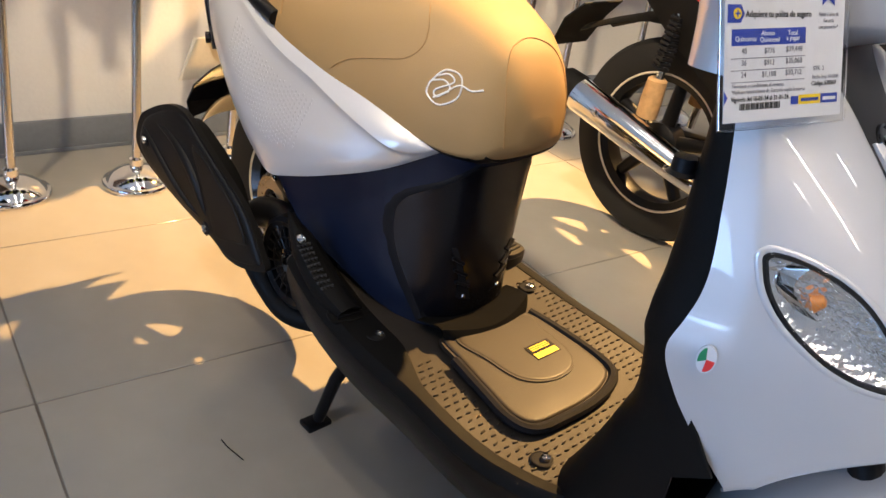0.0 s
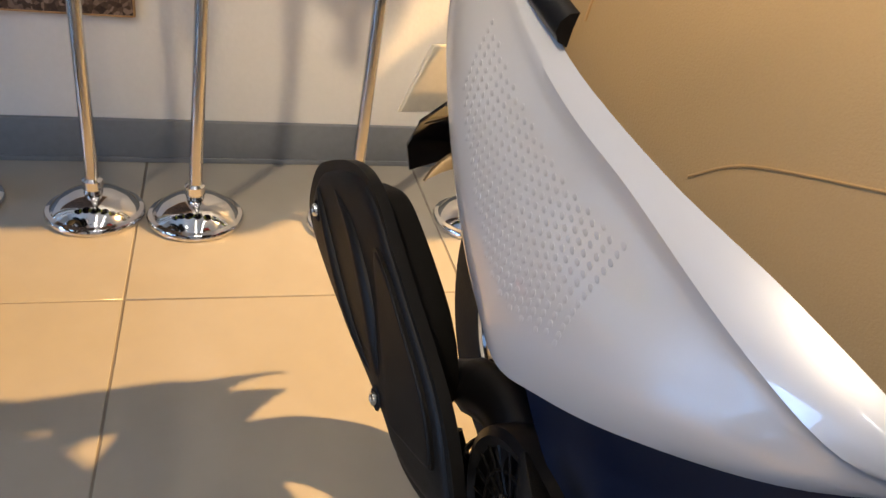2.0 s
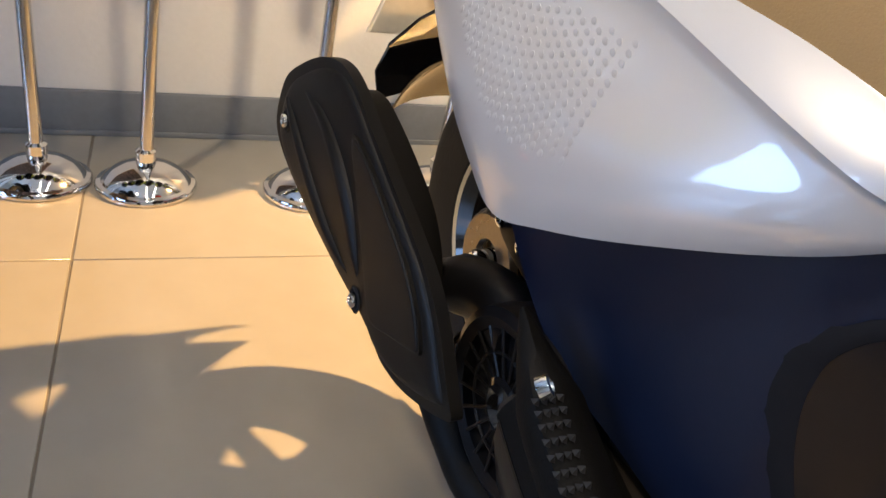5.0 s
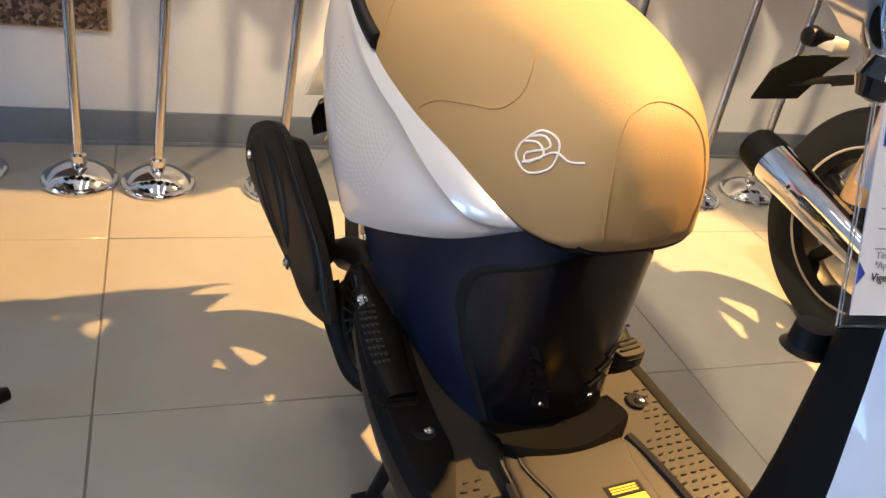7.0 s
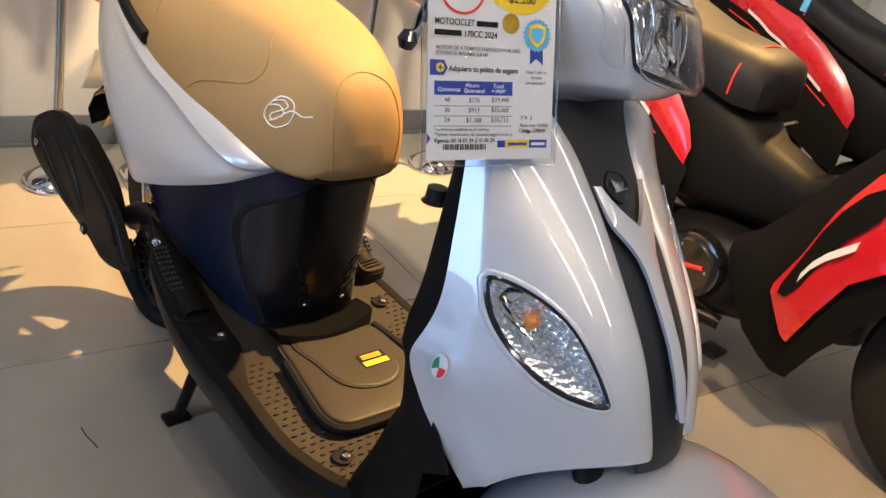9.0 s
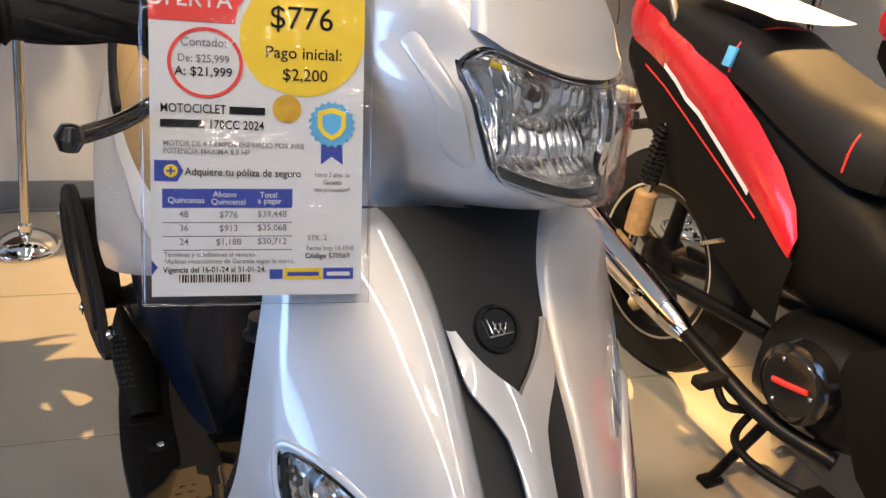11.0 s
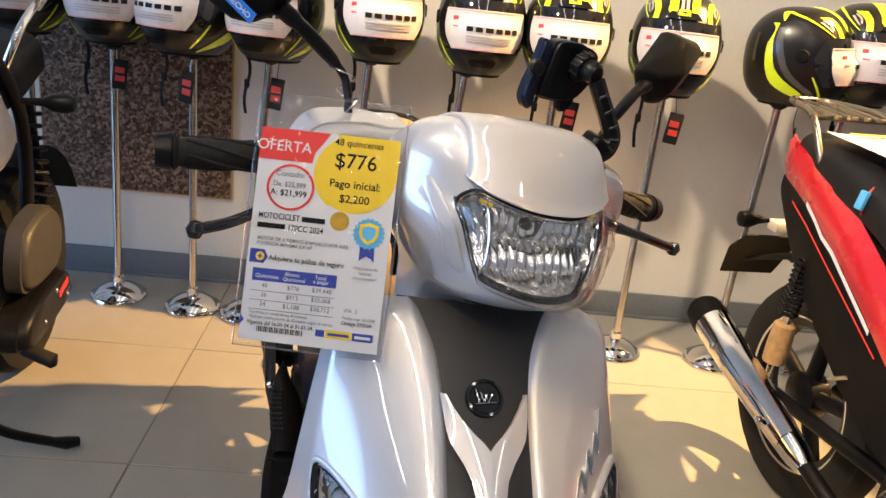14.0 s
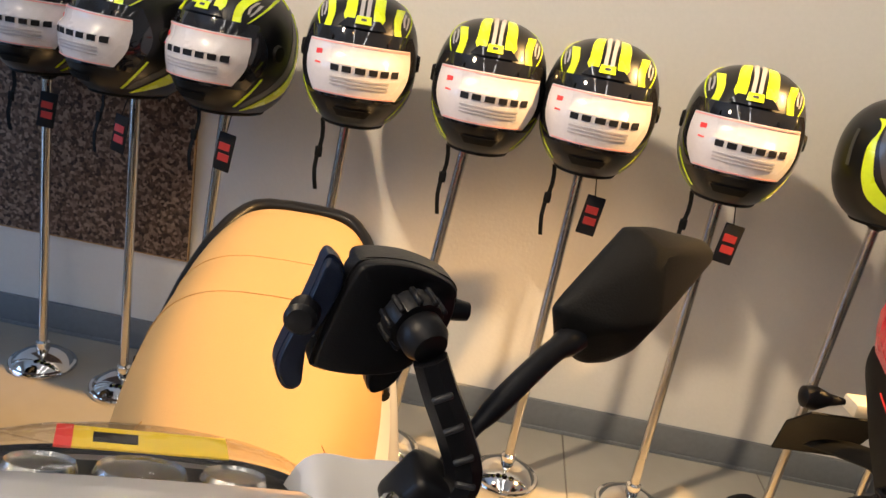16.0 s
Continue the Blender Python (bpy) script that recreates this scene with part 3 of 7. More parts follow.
STANDS = [  # stand x, y; helmet's middle x, z; turn; tag
    (-0.10, 2.49, -0.09, 1.000, 4, False), (0.159, 2.490, 0.170, 0.996, 2, True), (0.421, 2.447, 0.421, 0.998, -27, True), (0.610, 2.426, 0.677, 1.008, -18, True), (0.920, 2.405, 0.981, 1.039, 8, False),
    (1.190, 2.415, 1.286, 1.030, 1, False), (1.525, 2.394, 1.544, 1.032, -6, True), (1.866, 2.375, 1.867, 1.033, -12, True), (2.205, 2.360, 2.242, 1.038, 62, False), (2.444, 2.392, 2.455, 1.06, 6, False),
    (2.78, 2.36, 2.79, 1.04, 3, True), (3.08, 2.37, 3.08, 1.04, -4, False)]
first = {}
for x, y, hx, hz, turn, tag in STANDS:
    st = thing("helmet_stand", "chrome helmet stand with a round domed base", "stand", pose(x, y, 0, 0, 0, 10 * x), "helmet stands along the wall")
    stand_parts(st, hz - 0.10, (hx - x) * 0.75)
    key = (tag, turn > 40)
    m = pose(hx, y - 0.012, hz, -4, 0, turn) @ Matrix.Scale(1.05, 4)
    if key in first:
        copy_thing(first[key], m)
    else:
        hm = thing("helmet", "black full-face helmet with neon yellow stripes and labelled visor", "helmet", m, "helmets on the stands")
        helmet_parts(hm, tag)
        first[key] = hm

# ---- the scooter ----
SCOOTER = pose(1.180, 0.605, 0.003, -0.64, 1.07, 8.34)
scooter = thing("scooter", "silver motor scooter with tan seat and navy-black body on stand", "scooter", SCOOTER)
RAKE = Vector((0, math.sin(radians(26)), math.cos(radians(26))))
HEAD = Matrix.Translation((0, 0.19, 0.98)) @ Matrix.Rotation(radians(17), 4, RAKE)

# the front apron: half width, middle line and outer edge over the height
ap_w = cubic(((0.40, 0.150), (0.46, 0.176), (0.53, 0.197), (0.585, 0.207), (0.63, 0.196), (0.69, 0.186), (0.78, 0.170), (0.835, 0.158), (0.875, 0.138)))
ap_mid = cubic(((0.40, -0.185), (0.50, -0.178), (0.54, -0.172), (0.585, -0.158), (0.63, -0.138), (0.70, -0.085), (0.79, 0.0), (0.875, 0.078)))
ap_edge = cubic(((0.40, -0.06), (0.46, -0.012), (0.53, 0.040), (0.58, 0.057), (0.61, 0.050), (0.64, 0.045), (0.73, 0.058), (0.80, 0.076), (0.875, 0.098)))
ap_in = cubic(((0.40, 0.030), (0.52, 0.034), (0.60, 0.042), (0.70, 0.046), (0.79, 0.049), (0.82, 0.055), (0.85, 0.070), (0.875, 0.088)))


def apron(x, z, off=0.0):
    """A point of the apron's outer face at x and z."""
    u = min(abs(x) / ap_w(z), 1.0)
    y = ap_mid(z) + (ap_edge(z) - ap_mid(z)) * u**2.2
    return Vector((x, y - off, z))


def eye_outline(s, grow=0.0):
    """The outline of a front indicator in x and z."""
    pts = [(-0.170, 0.684), (-0.168, 0.693), (-0.161, 0.698), (-0.146, 0.695), (-0.128, 0.685), (-0.112, 0.667), (-0.100, 0.638), (-0.091, 0.606), (-0.090, 0.596), (-0.096, 0.591), (-0.110, 0.591), (-0.129, 0.596), (-0.147, 0.609), (-0.163, 0.635), (-0.170, 0.661)]
    c = np.array((-0.132, 0.645))
    return [np.array((-s * q[0], q[1])) for q in (c + (np.array(p) - c) * (1 + grow) for p in spline(pts, 44, True))]


def inside(x, z, poly):
    hit = False
    for (x0, z0), (x1, z1) in zip(poly, poly[1:] + poly[:1]):
        if (z0 > z) != (z1 > z) and x < x0 + (z - z0) / (z1 - z0) * (x1 - x0):
            hit = not hit
    return hit


def apron_half(side):
    rows = []
    for i in range(85):
        v, row = i / 84, []
        for j in range(53):
            t = j / 52
            zb, zt = 0.527 - 0.100 * t**2.3, 0.862 - 0.030 * t**4
            z = zb + (zt - zb) * v
            x = ap_in(z) + (ap_w(z) - ap_in(z)) * t
            p = apron(x, z)
            p.y += 0.013 * math.exp(-t / 0.035) + 0.014 * max(0, (t - 0.905) / 0.095) + 0.012 * max(0, (v - 0.96) / 0.04) ** 2 + 0.012 * max(0, (0.03 - v) / 0.03) ** 2
            row.append((side * p.x, p.y, p.z))
        rows.append(row)
    bm = sheet(rows)
    hole = [tuple(q) for q in eye_outline(side)]
    bmesh.ops.delete(bm, geom=[f for f in bm.faces if inside(f.calc_center_median().x, f.calc_center_median().z, hole)], context="FACES")
    return thick(bm, 0.004 * side)


for side in (-1, 1):
    part("front_panel", apron_half(side), SILVER, scooter, "glossy silver front panel")
rows = []
for i in range(40):
    z = 0.508 + 0.358 * i / 39
    w = ap_in(z) + 0.012
    rows.append([tuple(apron(w * (j / 8 - 1), z, -0.011)) for j in range(17)])
part("centre_panel", thick(sheet(rows), 0.003), GREYPLASTIC, scooter, "dark grey centre panel")
trim = []
for side in (-1, 1):
    rows = []
    for z, outer, inner in ((0.792, 0.0465, 0.043), (0.782, 0.0455, 0.036), (0.772, 0.0445, 0.027), (0.763, 0.043, 0.016), (0.756, 0.0405, 0.006), (0.750, 0.036, 0.0), (0.740, 0.027, 0.0), (0.728, 0.019, 0.0),
                            (0.71, 0.0150, 0.0), (0.68, 0.0135, 0.0), (0.65, 0.0125, 0.0), (0.62, 0.0115, 0.0), (0.595, 0.009, 0.0), (0.572, 0.002, 0.0)):
        rows.append([(side * (inner + (outer - inner) * k / 6), apron(inner + (outer - inner) * k / 6, z, -0.002 + 0.004 * math.sin(math.pi * (0.15 + 0.85 * (1 - k / 6)) / 2)).y, z) for k in range(7)])
    trim.append(thick(sheet(rows), 0.006 * side))
part("centre_trim", merge(*trim), SILVER, scooter, "silver Y-shaped trim")
badge = part("badge", lathe([(0.0, 0.002), (0.019, 0.0025), (0.0205, 0.005), (0.024, 0.0045), (0.0255, 0.0), (0.0255, -0.006)], 40, Matrix.Translation((0, 0.0075, 0.786)) @ pose(0, 0, 0, 90 - 43, 0, 0) @ Matrix.Scale(0.84, 4)), GLOSS, scooter, "round black badge")
part("badge_mark", merge(*[tube([(-0.012 + 0.006 * k, 0, 0.010 - 0.003 * k), (-0.008 + 0.006 * k, 0, -0.006), (-0.003 + 0.006 * k, 0, 0.004)], 0.0011, 6) for k in range(3)] + [tube([(-0.013, 0, -0.008), (0.014, 0, -0.006)], 0.0008, 6)]),
     CHROME, badge, "chrome scroll shape", Matrix.Translation((0, 0.0075, 0.786)) @ pose(0, 0, 0, -43) @ Matrix.Translation((0, -0.0042, 0)) @ Matrix.Scale(0.84, 4))
# chrome scroll on the other front panel
pts = spline([(0.098, 0.700), (0.108, 0.722), (0.112, 0.700), (0.120, 0.735), (0.124, 0.712), (0.132, 0.745), (0.136, 0.725), (0.142, 0.762)], 40)
part("side_script", tube([tuple(apron(q[0], q[1], 0.003)) for q in pts], 0.0018, 6), CHROME, scooter, "chrome scroll emblem")
# round flag sticker
flag_m = Matrix.Translation((-0.2000, 0.0310, 0.583)) @ pose(0, 0, 0, 0, 0, -66)
flag = part("flag_sticker", plate([(0.0095 * math.cos(math.tau * k / 28), 0.0158 * math.sin(math.tau * k / 28)) for k in range(28)], 0.003, flag_m), PAPER, scooter, "round green, white and red sticker")
for col, a0, a1 in ((GREEN, 105, 200), (TAGRED, 265, 360)):
    pie = [(0.0, 0.0)] + [(0.0082 * math.cos(radians(a0 + (a1 - a0) * k / 10)), 0.0138 * math.sin(radians(a0 + (a1 - a0) * k / 10))) for k in range(11)]
    part("sticker_field", plate(pie, 0.0008, flag_m @ Matrix.Translation((0, -0.0030, 0))), col, flag)


for s in (-1, 1):
    ring, c = eye_outline(s), np.array((s * 0.132, 0.645))
    rim = eye_outline(s, 0.09)
    lip = eye_outline(s, 0.05)
    part("signal_bezel", tube([tuple(apron(q[0], q[1], -0.001)) for q in lip] + [tuple(apron(*lip[0], -0.001))], 0.0062, 10, False), SILVER, scooter, "smooth silver lens surround")
    part("lens_seal", tube([tuple(apron(q[0], q[1], 0.0005)) for q in ring] + [tuple(apron(*ring[0], 0.0005))], 0.0050, 8, False), GLOSS, scooter, "thin black lens seal")
    bed = part("signal_reflector", sheet([[tuple(apron(*(c + (q - c) * k), -0.0045 - 0.020 * (1 - k**3))) for q in rim] for k in (1.0, 0.92, 0.8, 0.65, 0.5, 0.35, 0.2, 0.02)], True), FACETS, scooter, "faceted chrome reflector")
    lens = part("signal_lens", sheet([[tuple(apron(*(c + (q - c) * k), 0.001 + 0.007 * (1 - k**4))) for q in ring] for k in (1.0, 0.93, 0.8, 0.6, 0.4, 0.2, 0.02)], True), LENS, scooter, "clear indicator lens")
    part("bulb", lathe([(0.0, 0.014), (0.006, 0.012), (0.0095, 0.0)], 16, Matrix.Translation(apron(c[0] + s * 0.007, 0.656, -0.016)) @ pose(0, 0, 0, 60, 0, -s * 30)), ORANGE, bed, "orange bulb")
    part("inner_wall", thick(sheet([[tuple(apron(c[0] + s * (0.012 + 0.012 * math.sin(math.pi * k / 12)), 0.676 - 0.046 * k / 12 + 0.014, d)) for d in (-0.018, 0.0)] for k in range(13)]), 0.0012), CHROME, bed, "curved chrome partition")
    for k in range(8):
        a = np.array((c[0] + s * 0.004 - s * 0.0075 * k + s * 0.010, 0.668 - 0.0075 * k))
        off = np.array((-s * 0.010, -0.019)) * (1 - abs(k - 3.5) / 7)
        part("lens_rib", tube([tuple(apron(*(a + off * q + np.array((s * 0.004, -0.006))), 0.003)) for q in (-1, 0, 1)], 0.0009, 5), CLEAR, lens)

# inner leg shield and the black lower body
rows = []
for i in range(22):
    z = 0.22 + 0.615 * i / 21
    w = 0.192 if z < 0.56 else ap_w(z) - 0.006
    back = 0.13 + 0.11 * max(0, (0.5 - z) / 0.28) ** 1.4 + 0.03 * max(0, z - 0.5)
    fr = (ap_edge(max(z, 0.40)) + 0.006) if z > 0.45 else 0.03
    ring = []
    for k in range(24):
        a = math.pi * k / 23
        ring.append((-w * math.copysign(abs(math.cos(a)) ** 0.5, math.cos(a)), fr + (back - fr) * math.sin(a) ** 0.5, z))
    rows.append(ring)
part("leg_shield", thick(sheet(rows), 0.004), MATTE, scooter, "black inner leg shield")
part("hook", lathe([(0.0, 0.015), (0.012, 0.014), (0.013, 0.0), (0.017, -0.004)], 16, pose(-0.155, 0.135, 0.735)), BLACK, scooter)

# front mudguard, fork and wheel
AXLE = Vector((0.0, -0.215, 0.225))


def wheel(parent, name, at, radius, width, rim_mat, stripe=None, spokes=5, label="", g=0.66):
    """A tyre with a cast rim about the x axis."""
    m = Matrix.Translation(at) @ pose(0, 0, 0, 0, 90, 0)
    wh = part(name, lathe([(radius * g, -width * 0.36), (radius * (g + 0.04), -width * 0.46), (radius * 0.84, -width * 0.52), (radius * 0.95, -width * 0.42), (radius * 0.993, -width * 0.2), (radius, 0),
                           (radius * 0.993, width * 0.2), (radius * 0.95, width * 0.42), (radius * 0.84, width * 0.52), (radius * (g + 0.04), width * 0.46), (radius * g, width * 0.36)], 56, m, False), RUBBER, parent, label or "black rubber tyre")
    part("rim", lathe([(radius * (g + 0.04), -width * 0.40), (radius * (g + 0.005), -width * 0.42), (radius * (g - 0.06), -width * 0.30), (radius * (g - 0.08), 0), (radius * (g - 0.06), width * 0.30), (radius * (g + 0.005), width * 0.42), (radius * (g + 0.04), width * 0.40)], 56, m.copy(), False), rim_mat, wh)
    if stripe:
        for s in (-1, 1):
            part("rim_stripe", lathe([(radius * (g + 0.045), s * width * 0.425), (radius * (g + 0.02), s * width * 0.450), (radius * (g + 0.005), s * width * 0.40)], 56, m.copy(), False), stripe, wh, "cream stripe on the rim")
    part("hub", lathe([(0.0, -width * 0.5), (radius * 0.11, -width * 0.5), (radius * 0.2, -width * 0.3), (radius * 0.2, width * 0.3), (radius * 0.11, width * 0.5), (0, width * 0.5)], 28, m.copy()), rim_mat, wh)
    for k in range(spokes):
        a = math.tau * k / spokes + 0.4
        y, z = math.cos(a), math.sin(a)
        part("spoke", tube([Vector(at) + Vector((0, y, z)) * radius * 0.15, Vector(at) + Vector((0, y, z)) * radius * (g - 0.04)], [radius * 0.075, radius * 0.06], 10), rim_mat, wh)
    return wh


STEER = HEAD @ Matrix.Translation((0, -0.19, -0.98))
front = wheel(scooter, "front_wheel", AXLE, 0.215, 0.09, BLACK, CREAM, 5)
for ob in [front] + list(front.children):
    ob.data.transform(STEER)
rows = []
for i in range(25):
    a = radians(200 - 190 * i / 24)
    ring = []
    for k in range(13):
        b = radians(-90 + 180 * k / 12)
        r = 0.266 + 0.018 * math.cos(b) - 0.02 * abs(i / 24 - 0.5) * 2
        ring.append((0.150 * math.sin(b) * (1 - 0.35 * abs(i / 24 - 0.45)), AXLE.y + r * math.cos(a) * -1, AXLE.z + r * math.sin(a) - 0.035 * abs(math.sin(b)) ** 3))
    rows.append(ring)
part("front_mudguard", thick(sheet(rows), 0.003), SILVER, scooter, "glossy silver front mudguard", STEER)
for s in (-1, 1):
    part("fork_leg", tube([(s * 0.075, -0.05, 0.56), (s * 0.075, -0.20, 0.235), (s * 0.075, -0.215, 0.20)], [0.018, 0.02, 0.022]), BLACK, scooter, "", STEER)

# footboard
fb_w = cubic(((0.09, 0.15), (0.16, 0.19), (0.24, 0.216), (0.45, 0.221), (0.60, 0.219), (0.70, 0.206), (0.80, 0.184)))
fb_z = cubic(((0.09, 0.30), (0.16, 0.282), (0.24, 0.279), (0.40, 0.290), (0.55, 0.300), (0.66, 0.315), (0.80, 0.34)))
rows = []
for i in range(30):
    y = 0.10 + 0.68 * i / 29
    w, z = fb_w(y), fb_z(y)
    rows.append([(x, y, zz) for x, zz in ((-w, z - 0.016), (-w, z - 0.008), (-w + 0.010, z), (-w * 0.5, z), (0, z), (w * 0.5, z), (w - 0.010, z), (w, z - 0.008), (w, z - 0.016))])
board = part("footboard", thick(sheet(rows), 0.004), FLOORPAD, scooter, "grey-brown plastic footboard")
part("side_skirt", merge(*[thick(sheet([[(s * (fb_w(y) * f + 0.003), y, fb_z(y) - d) for f, d in ((0.998, 0.011), (1.0, 0.03), (0.93, 0.08), (0.72, 0.135), (0.4, 0.15), (0.0, 0.155))] for y in (0.05 + 0.72 * k / 24 for k in range(25))]), 0.004) for s in (-1, 1)]), BLACK, scooter, "black side skirt")


def edge_wide(s, y):
    """Width of the smooth black band along the footboard's edge."""
    g = max(0.0, min(1.0, (y - 0.40) / 0.13))
    return 0.030 + (0.042 * g * g * (3 - 2 * g) if s < 0 else 0.0)


dash_mesh, spare, count = solid("raised_dash", box(0.0092, 0.0028, 0.0036, 0.0011, None, 1), FLOORPAD), [], 0
for i in range(36):
    y = 0.165 + 0.0128 * i
    for j in range(25):
        x = -0.200 + 0.0168 * j + (0.0084 if i % 2 else 0)
        if abs(x) > fb_w(y) - edge_wide(x, y) - 0.004 or (0.250 < y < 0.49 and -0.135 < x < 0.112) or (y > 0.47 and abs(x) < 0.152) or (abs(x) > 0.12 and y > 0.56):
            continue
        place = pose(x, y, fb_z(y) + 0.0008, 4, 0, 12 if i % 2 else -4)
        if count < 290:
            dash = new("raised_dash", dash_mesh)
            dash.parent = board
            dash.matrix_local = place
        else:
            spare.append(box(0.0092, 0.0028, 0.0036, 0.0011, place, 1))
        count += 1
if spare:
    tagged(part("raised_dashes", merge(*spare), FLOORPAD, board), kind="stuff")
for s in (-1, 1):
    part("edge_band", thick(sheet([[(s * (fb_w(y) - d), y, fb_z(y) + h) for d, h in ((edge_wide(s, y), 0.0008), (edge_wide(s, y) - 0.003, 0.0022), (0.012, 0.0020), (0.003, -0.006), (-0.001, -0.014))] for y in (0.105 + 0.67 * k / 30 for k in range(31))]), 0.002 * s), MATTE, board, "smooth black edge band")
# access cover on the footboard
cover = [(-0.100, 0.482), (-0.112, 0.43), (-0.122, 0.36), (-0.128, 0.300), (-0.108, 0.268), (-0.05, 0.262), (0.0, 0.262), (0.05, 0.270), (0.088, 0.290), (0.098, 0.33), (0.094, 0.40), (0.084, 0.462), (0.04, 0.474), (-0.04, 0.480)]
lid = part("access_cover", pillow([(x, y) for x, y in cover], 0.012, 0.10, 64, Matrix.Translation((0, 0, 0.284)) @ Matrix(((1, 0, 0, 0), (0, 0, 1, 0), (0, -1, 0.09, -0.026), (0, 0, 0, 1)))), FLOORPAD, scooter, "raised access cover in the footboard")
# black tube laid in for the shade inside the gap
part("cover_gap", tube([(x * 1.02, y - 0.002, 0.2905 + 0.09 * (y - 0.28)) for x, y in spline([(x * 1.02, 0.375 + (y - 0.375) * 1.03) for x, y in cover[1:12]], 50)], 0.0085, 8), INK_AND_SHADE, lid, "black tube standing in for the shaded gap round the cover")
part("cover_face", pillow([(-0.078, 0.47), (-0.075, 0.40), (-0.062, 0.345), (-0.02, 0.318), (0.03, 0.320), (0.062, 0.350), (0.068, 0.42), (0.064, 0.462)], 0.004, 0.12, 48, Matrix.Translation((0, 0, 0.2955)) @ Matrix(((1, 0, 0, 0), (0, 0, 1, 0), (0, -1, 0.09, -0.026), (0, 0, 0, 1)))), FLOORPAD, lid)
rows = []
for k in range(25):
    t = k / 24
    x, sag = -0.104 + 0.196 * t, math.sin(math.pi * t)
    zt = 0.330 + 0.004 * t - 0.010 * sag
    # first two points: added black shelf that hides the lit strip behind the lip
    rows.append([(x * 1.04, 0.530, zt - 0.010), (x * 1.02, 0.505 - 0.010 * sag, zt - 0.004), (x, 0.486 - 0.020 * sag, zt), (x, 0.478 - 0.024 * sag, zt - 0.002), (x * 0.98, 0.474 - 0.030 * sag ** 0.7, zt - 0.012 - 0.008 * sag), (x * 0.95, 0.472 - 0.032 * sag ** 0.7, 0.302)])
part("cover_lip", thick(sheet(rows), 0.003), LIPBLACK, lid, "black curved rear lip of the cover with an added darkening shelf")
tag_m = Matrix.Translation((0.022, 0.376, 0.3075)) @ pose(0, 0, 0, 5 - 90, 0, 0) @ pose(0, 0, 0, 0, 0, 0)
stk = part("warning_sticker", plate(rect(-0.027, -0.016, 0.027, 0.016), 0.0006, tag_m), INK_AND_SHADE, lid, "yellow and white warning sticker")
part("sticker_print", merge(*[plate(rect(-0.025, -0.0145, 0.025, -0.003), 0.0004, tag_m @ Matrix.Translation((0, -0.0007, 0)))]), YELLOW, stk)
part("printed_bars", merge(*[plate(rect(-0.021, z, 0.019, z + 0.0022), 0.0004, tag_m @ Matrix.Translation((0, -0.0012, 0))) for z in (0.002, 0.0058, 0.0096)]), YELLOW, stk)


def bolt(parent, at, m, r=0.0075, name="bolt"):
    b = part(name, lathe([(0.0, 0.0035), (r * 0.45, 0.003), (r * 0.55, 0.006), (r * 0.9, 0.005), (r, 0.001), (r, -0.003)], 20, Matrix.Translation(at) @ m), CHROME, parent, "bright steel bolt")
    return b


for x, y in ((-0.176, 0.546), (0.156, 0.530), (-0.146, 0.222), (0.146, 0.222)):
    # shallow dish; the shade of a deep well is put into its colour
    part("bolt_well", lathe([(0.0160, 0.0022), (0.0140, 0.0030), (0.0120, 0.001), (0.0115, 0.0), (0.0, -0.0005)], 28, pose(x, y, fb_z(y) + 0.002)), INK_AND_SHADE, board, "shallow bolt well coloured black as if in deep shade")
    bolt(board, (x + 0.004, y - 0.003, fb_z(y) + 0.004), pose(0, 0, 0), 0.0072)
for s in (-1, 1):
    ft = part("passenger_step", pillow([(-0.026, -0.016), (0.024, -0.018), (0.026, 0.016), (-0.022, 0.018)], 0.005 if s < 0 else 0.028, 0.10, 32, Matrix.Translation((s * 0.187, 0.612, 0.308)) @ pose(0, 0, 0, -90, 0, s * 8) @ pose(0, 0, 0, 6)), MATTE if s < 0 else FLOORPAD, scooter, "raised passenger step")
    part("step_ribs", merge(*[box(0.040, 0.004, 0.004, 0.001, pose(s * 0.187, 0.602 + 0.009 * k, (0.3135 if s < 0 else 0.3365) + 0.001 * k, 0, 0, s * 8)) for k in range(3)]), BLACK, ft)
    # rising side rail with its studded pad
    path = spline([(s * 0.200, 0.60, 0.325), (s * 0.206, 0.655, 0.346), (s * 0.210, 0.700, 0.382), (s * 0.206, 0.735, 0.408), (s * 0.196, 0.770, 0.424)], 24)
    rows = []
    for k, q in enumerate(path):
        w = 0.030 * (1 - 0.5 * abs(k / 23 - 0.35))
        f = min(1.0, 0.12 + (23 - k) / 11)
        rows.append([(q[0] - s * a * f, q[1] + c2 * 0.6 * f, q[2] - c2 * f) for a, c2 in ((-0.003, 0.026), (-0.007, 0.012), (-0.003, 0.002), (w * 0.25, -0.003), (w * 0.8, -0.002), (w * 1.5, 0.006), (w * 1.9, 0.022))])
    rail = part("side_rail", thick(sheet(rows), 0.003 * -s), MATTE, scooter, "black rising side rail")
    bolt(rail, (s * 0.2165, 0.702, 0.4085), pose(0, 0, 0, 25, -s * 50, 0), 0.008)
    studs = []
    for i in range(9):
        for j in range(4):
            q = path[5 + i]
            a = bmesh.new()
            bmesh.ops.create_cone(a, segments=4, radius1=0.0038, radius2=0.0006, depth=0.004, cap_ends=True, matrix=Matrix.Translation((q[0] + s * 0.006 - s * 0.0065 * j, q[1] - 0.004, q[2] + 0.005)) @ pose(0, 0, 0, 30, -s * 15, 45))
            studs.append(a)
    part("studs", merge(*studs), GREYPLASTIC, rail, "small pyramid studs")

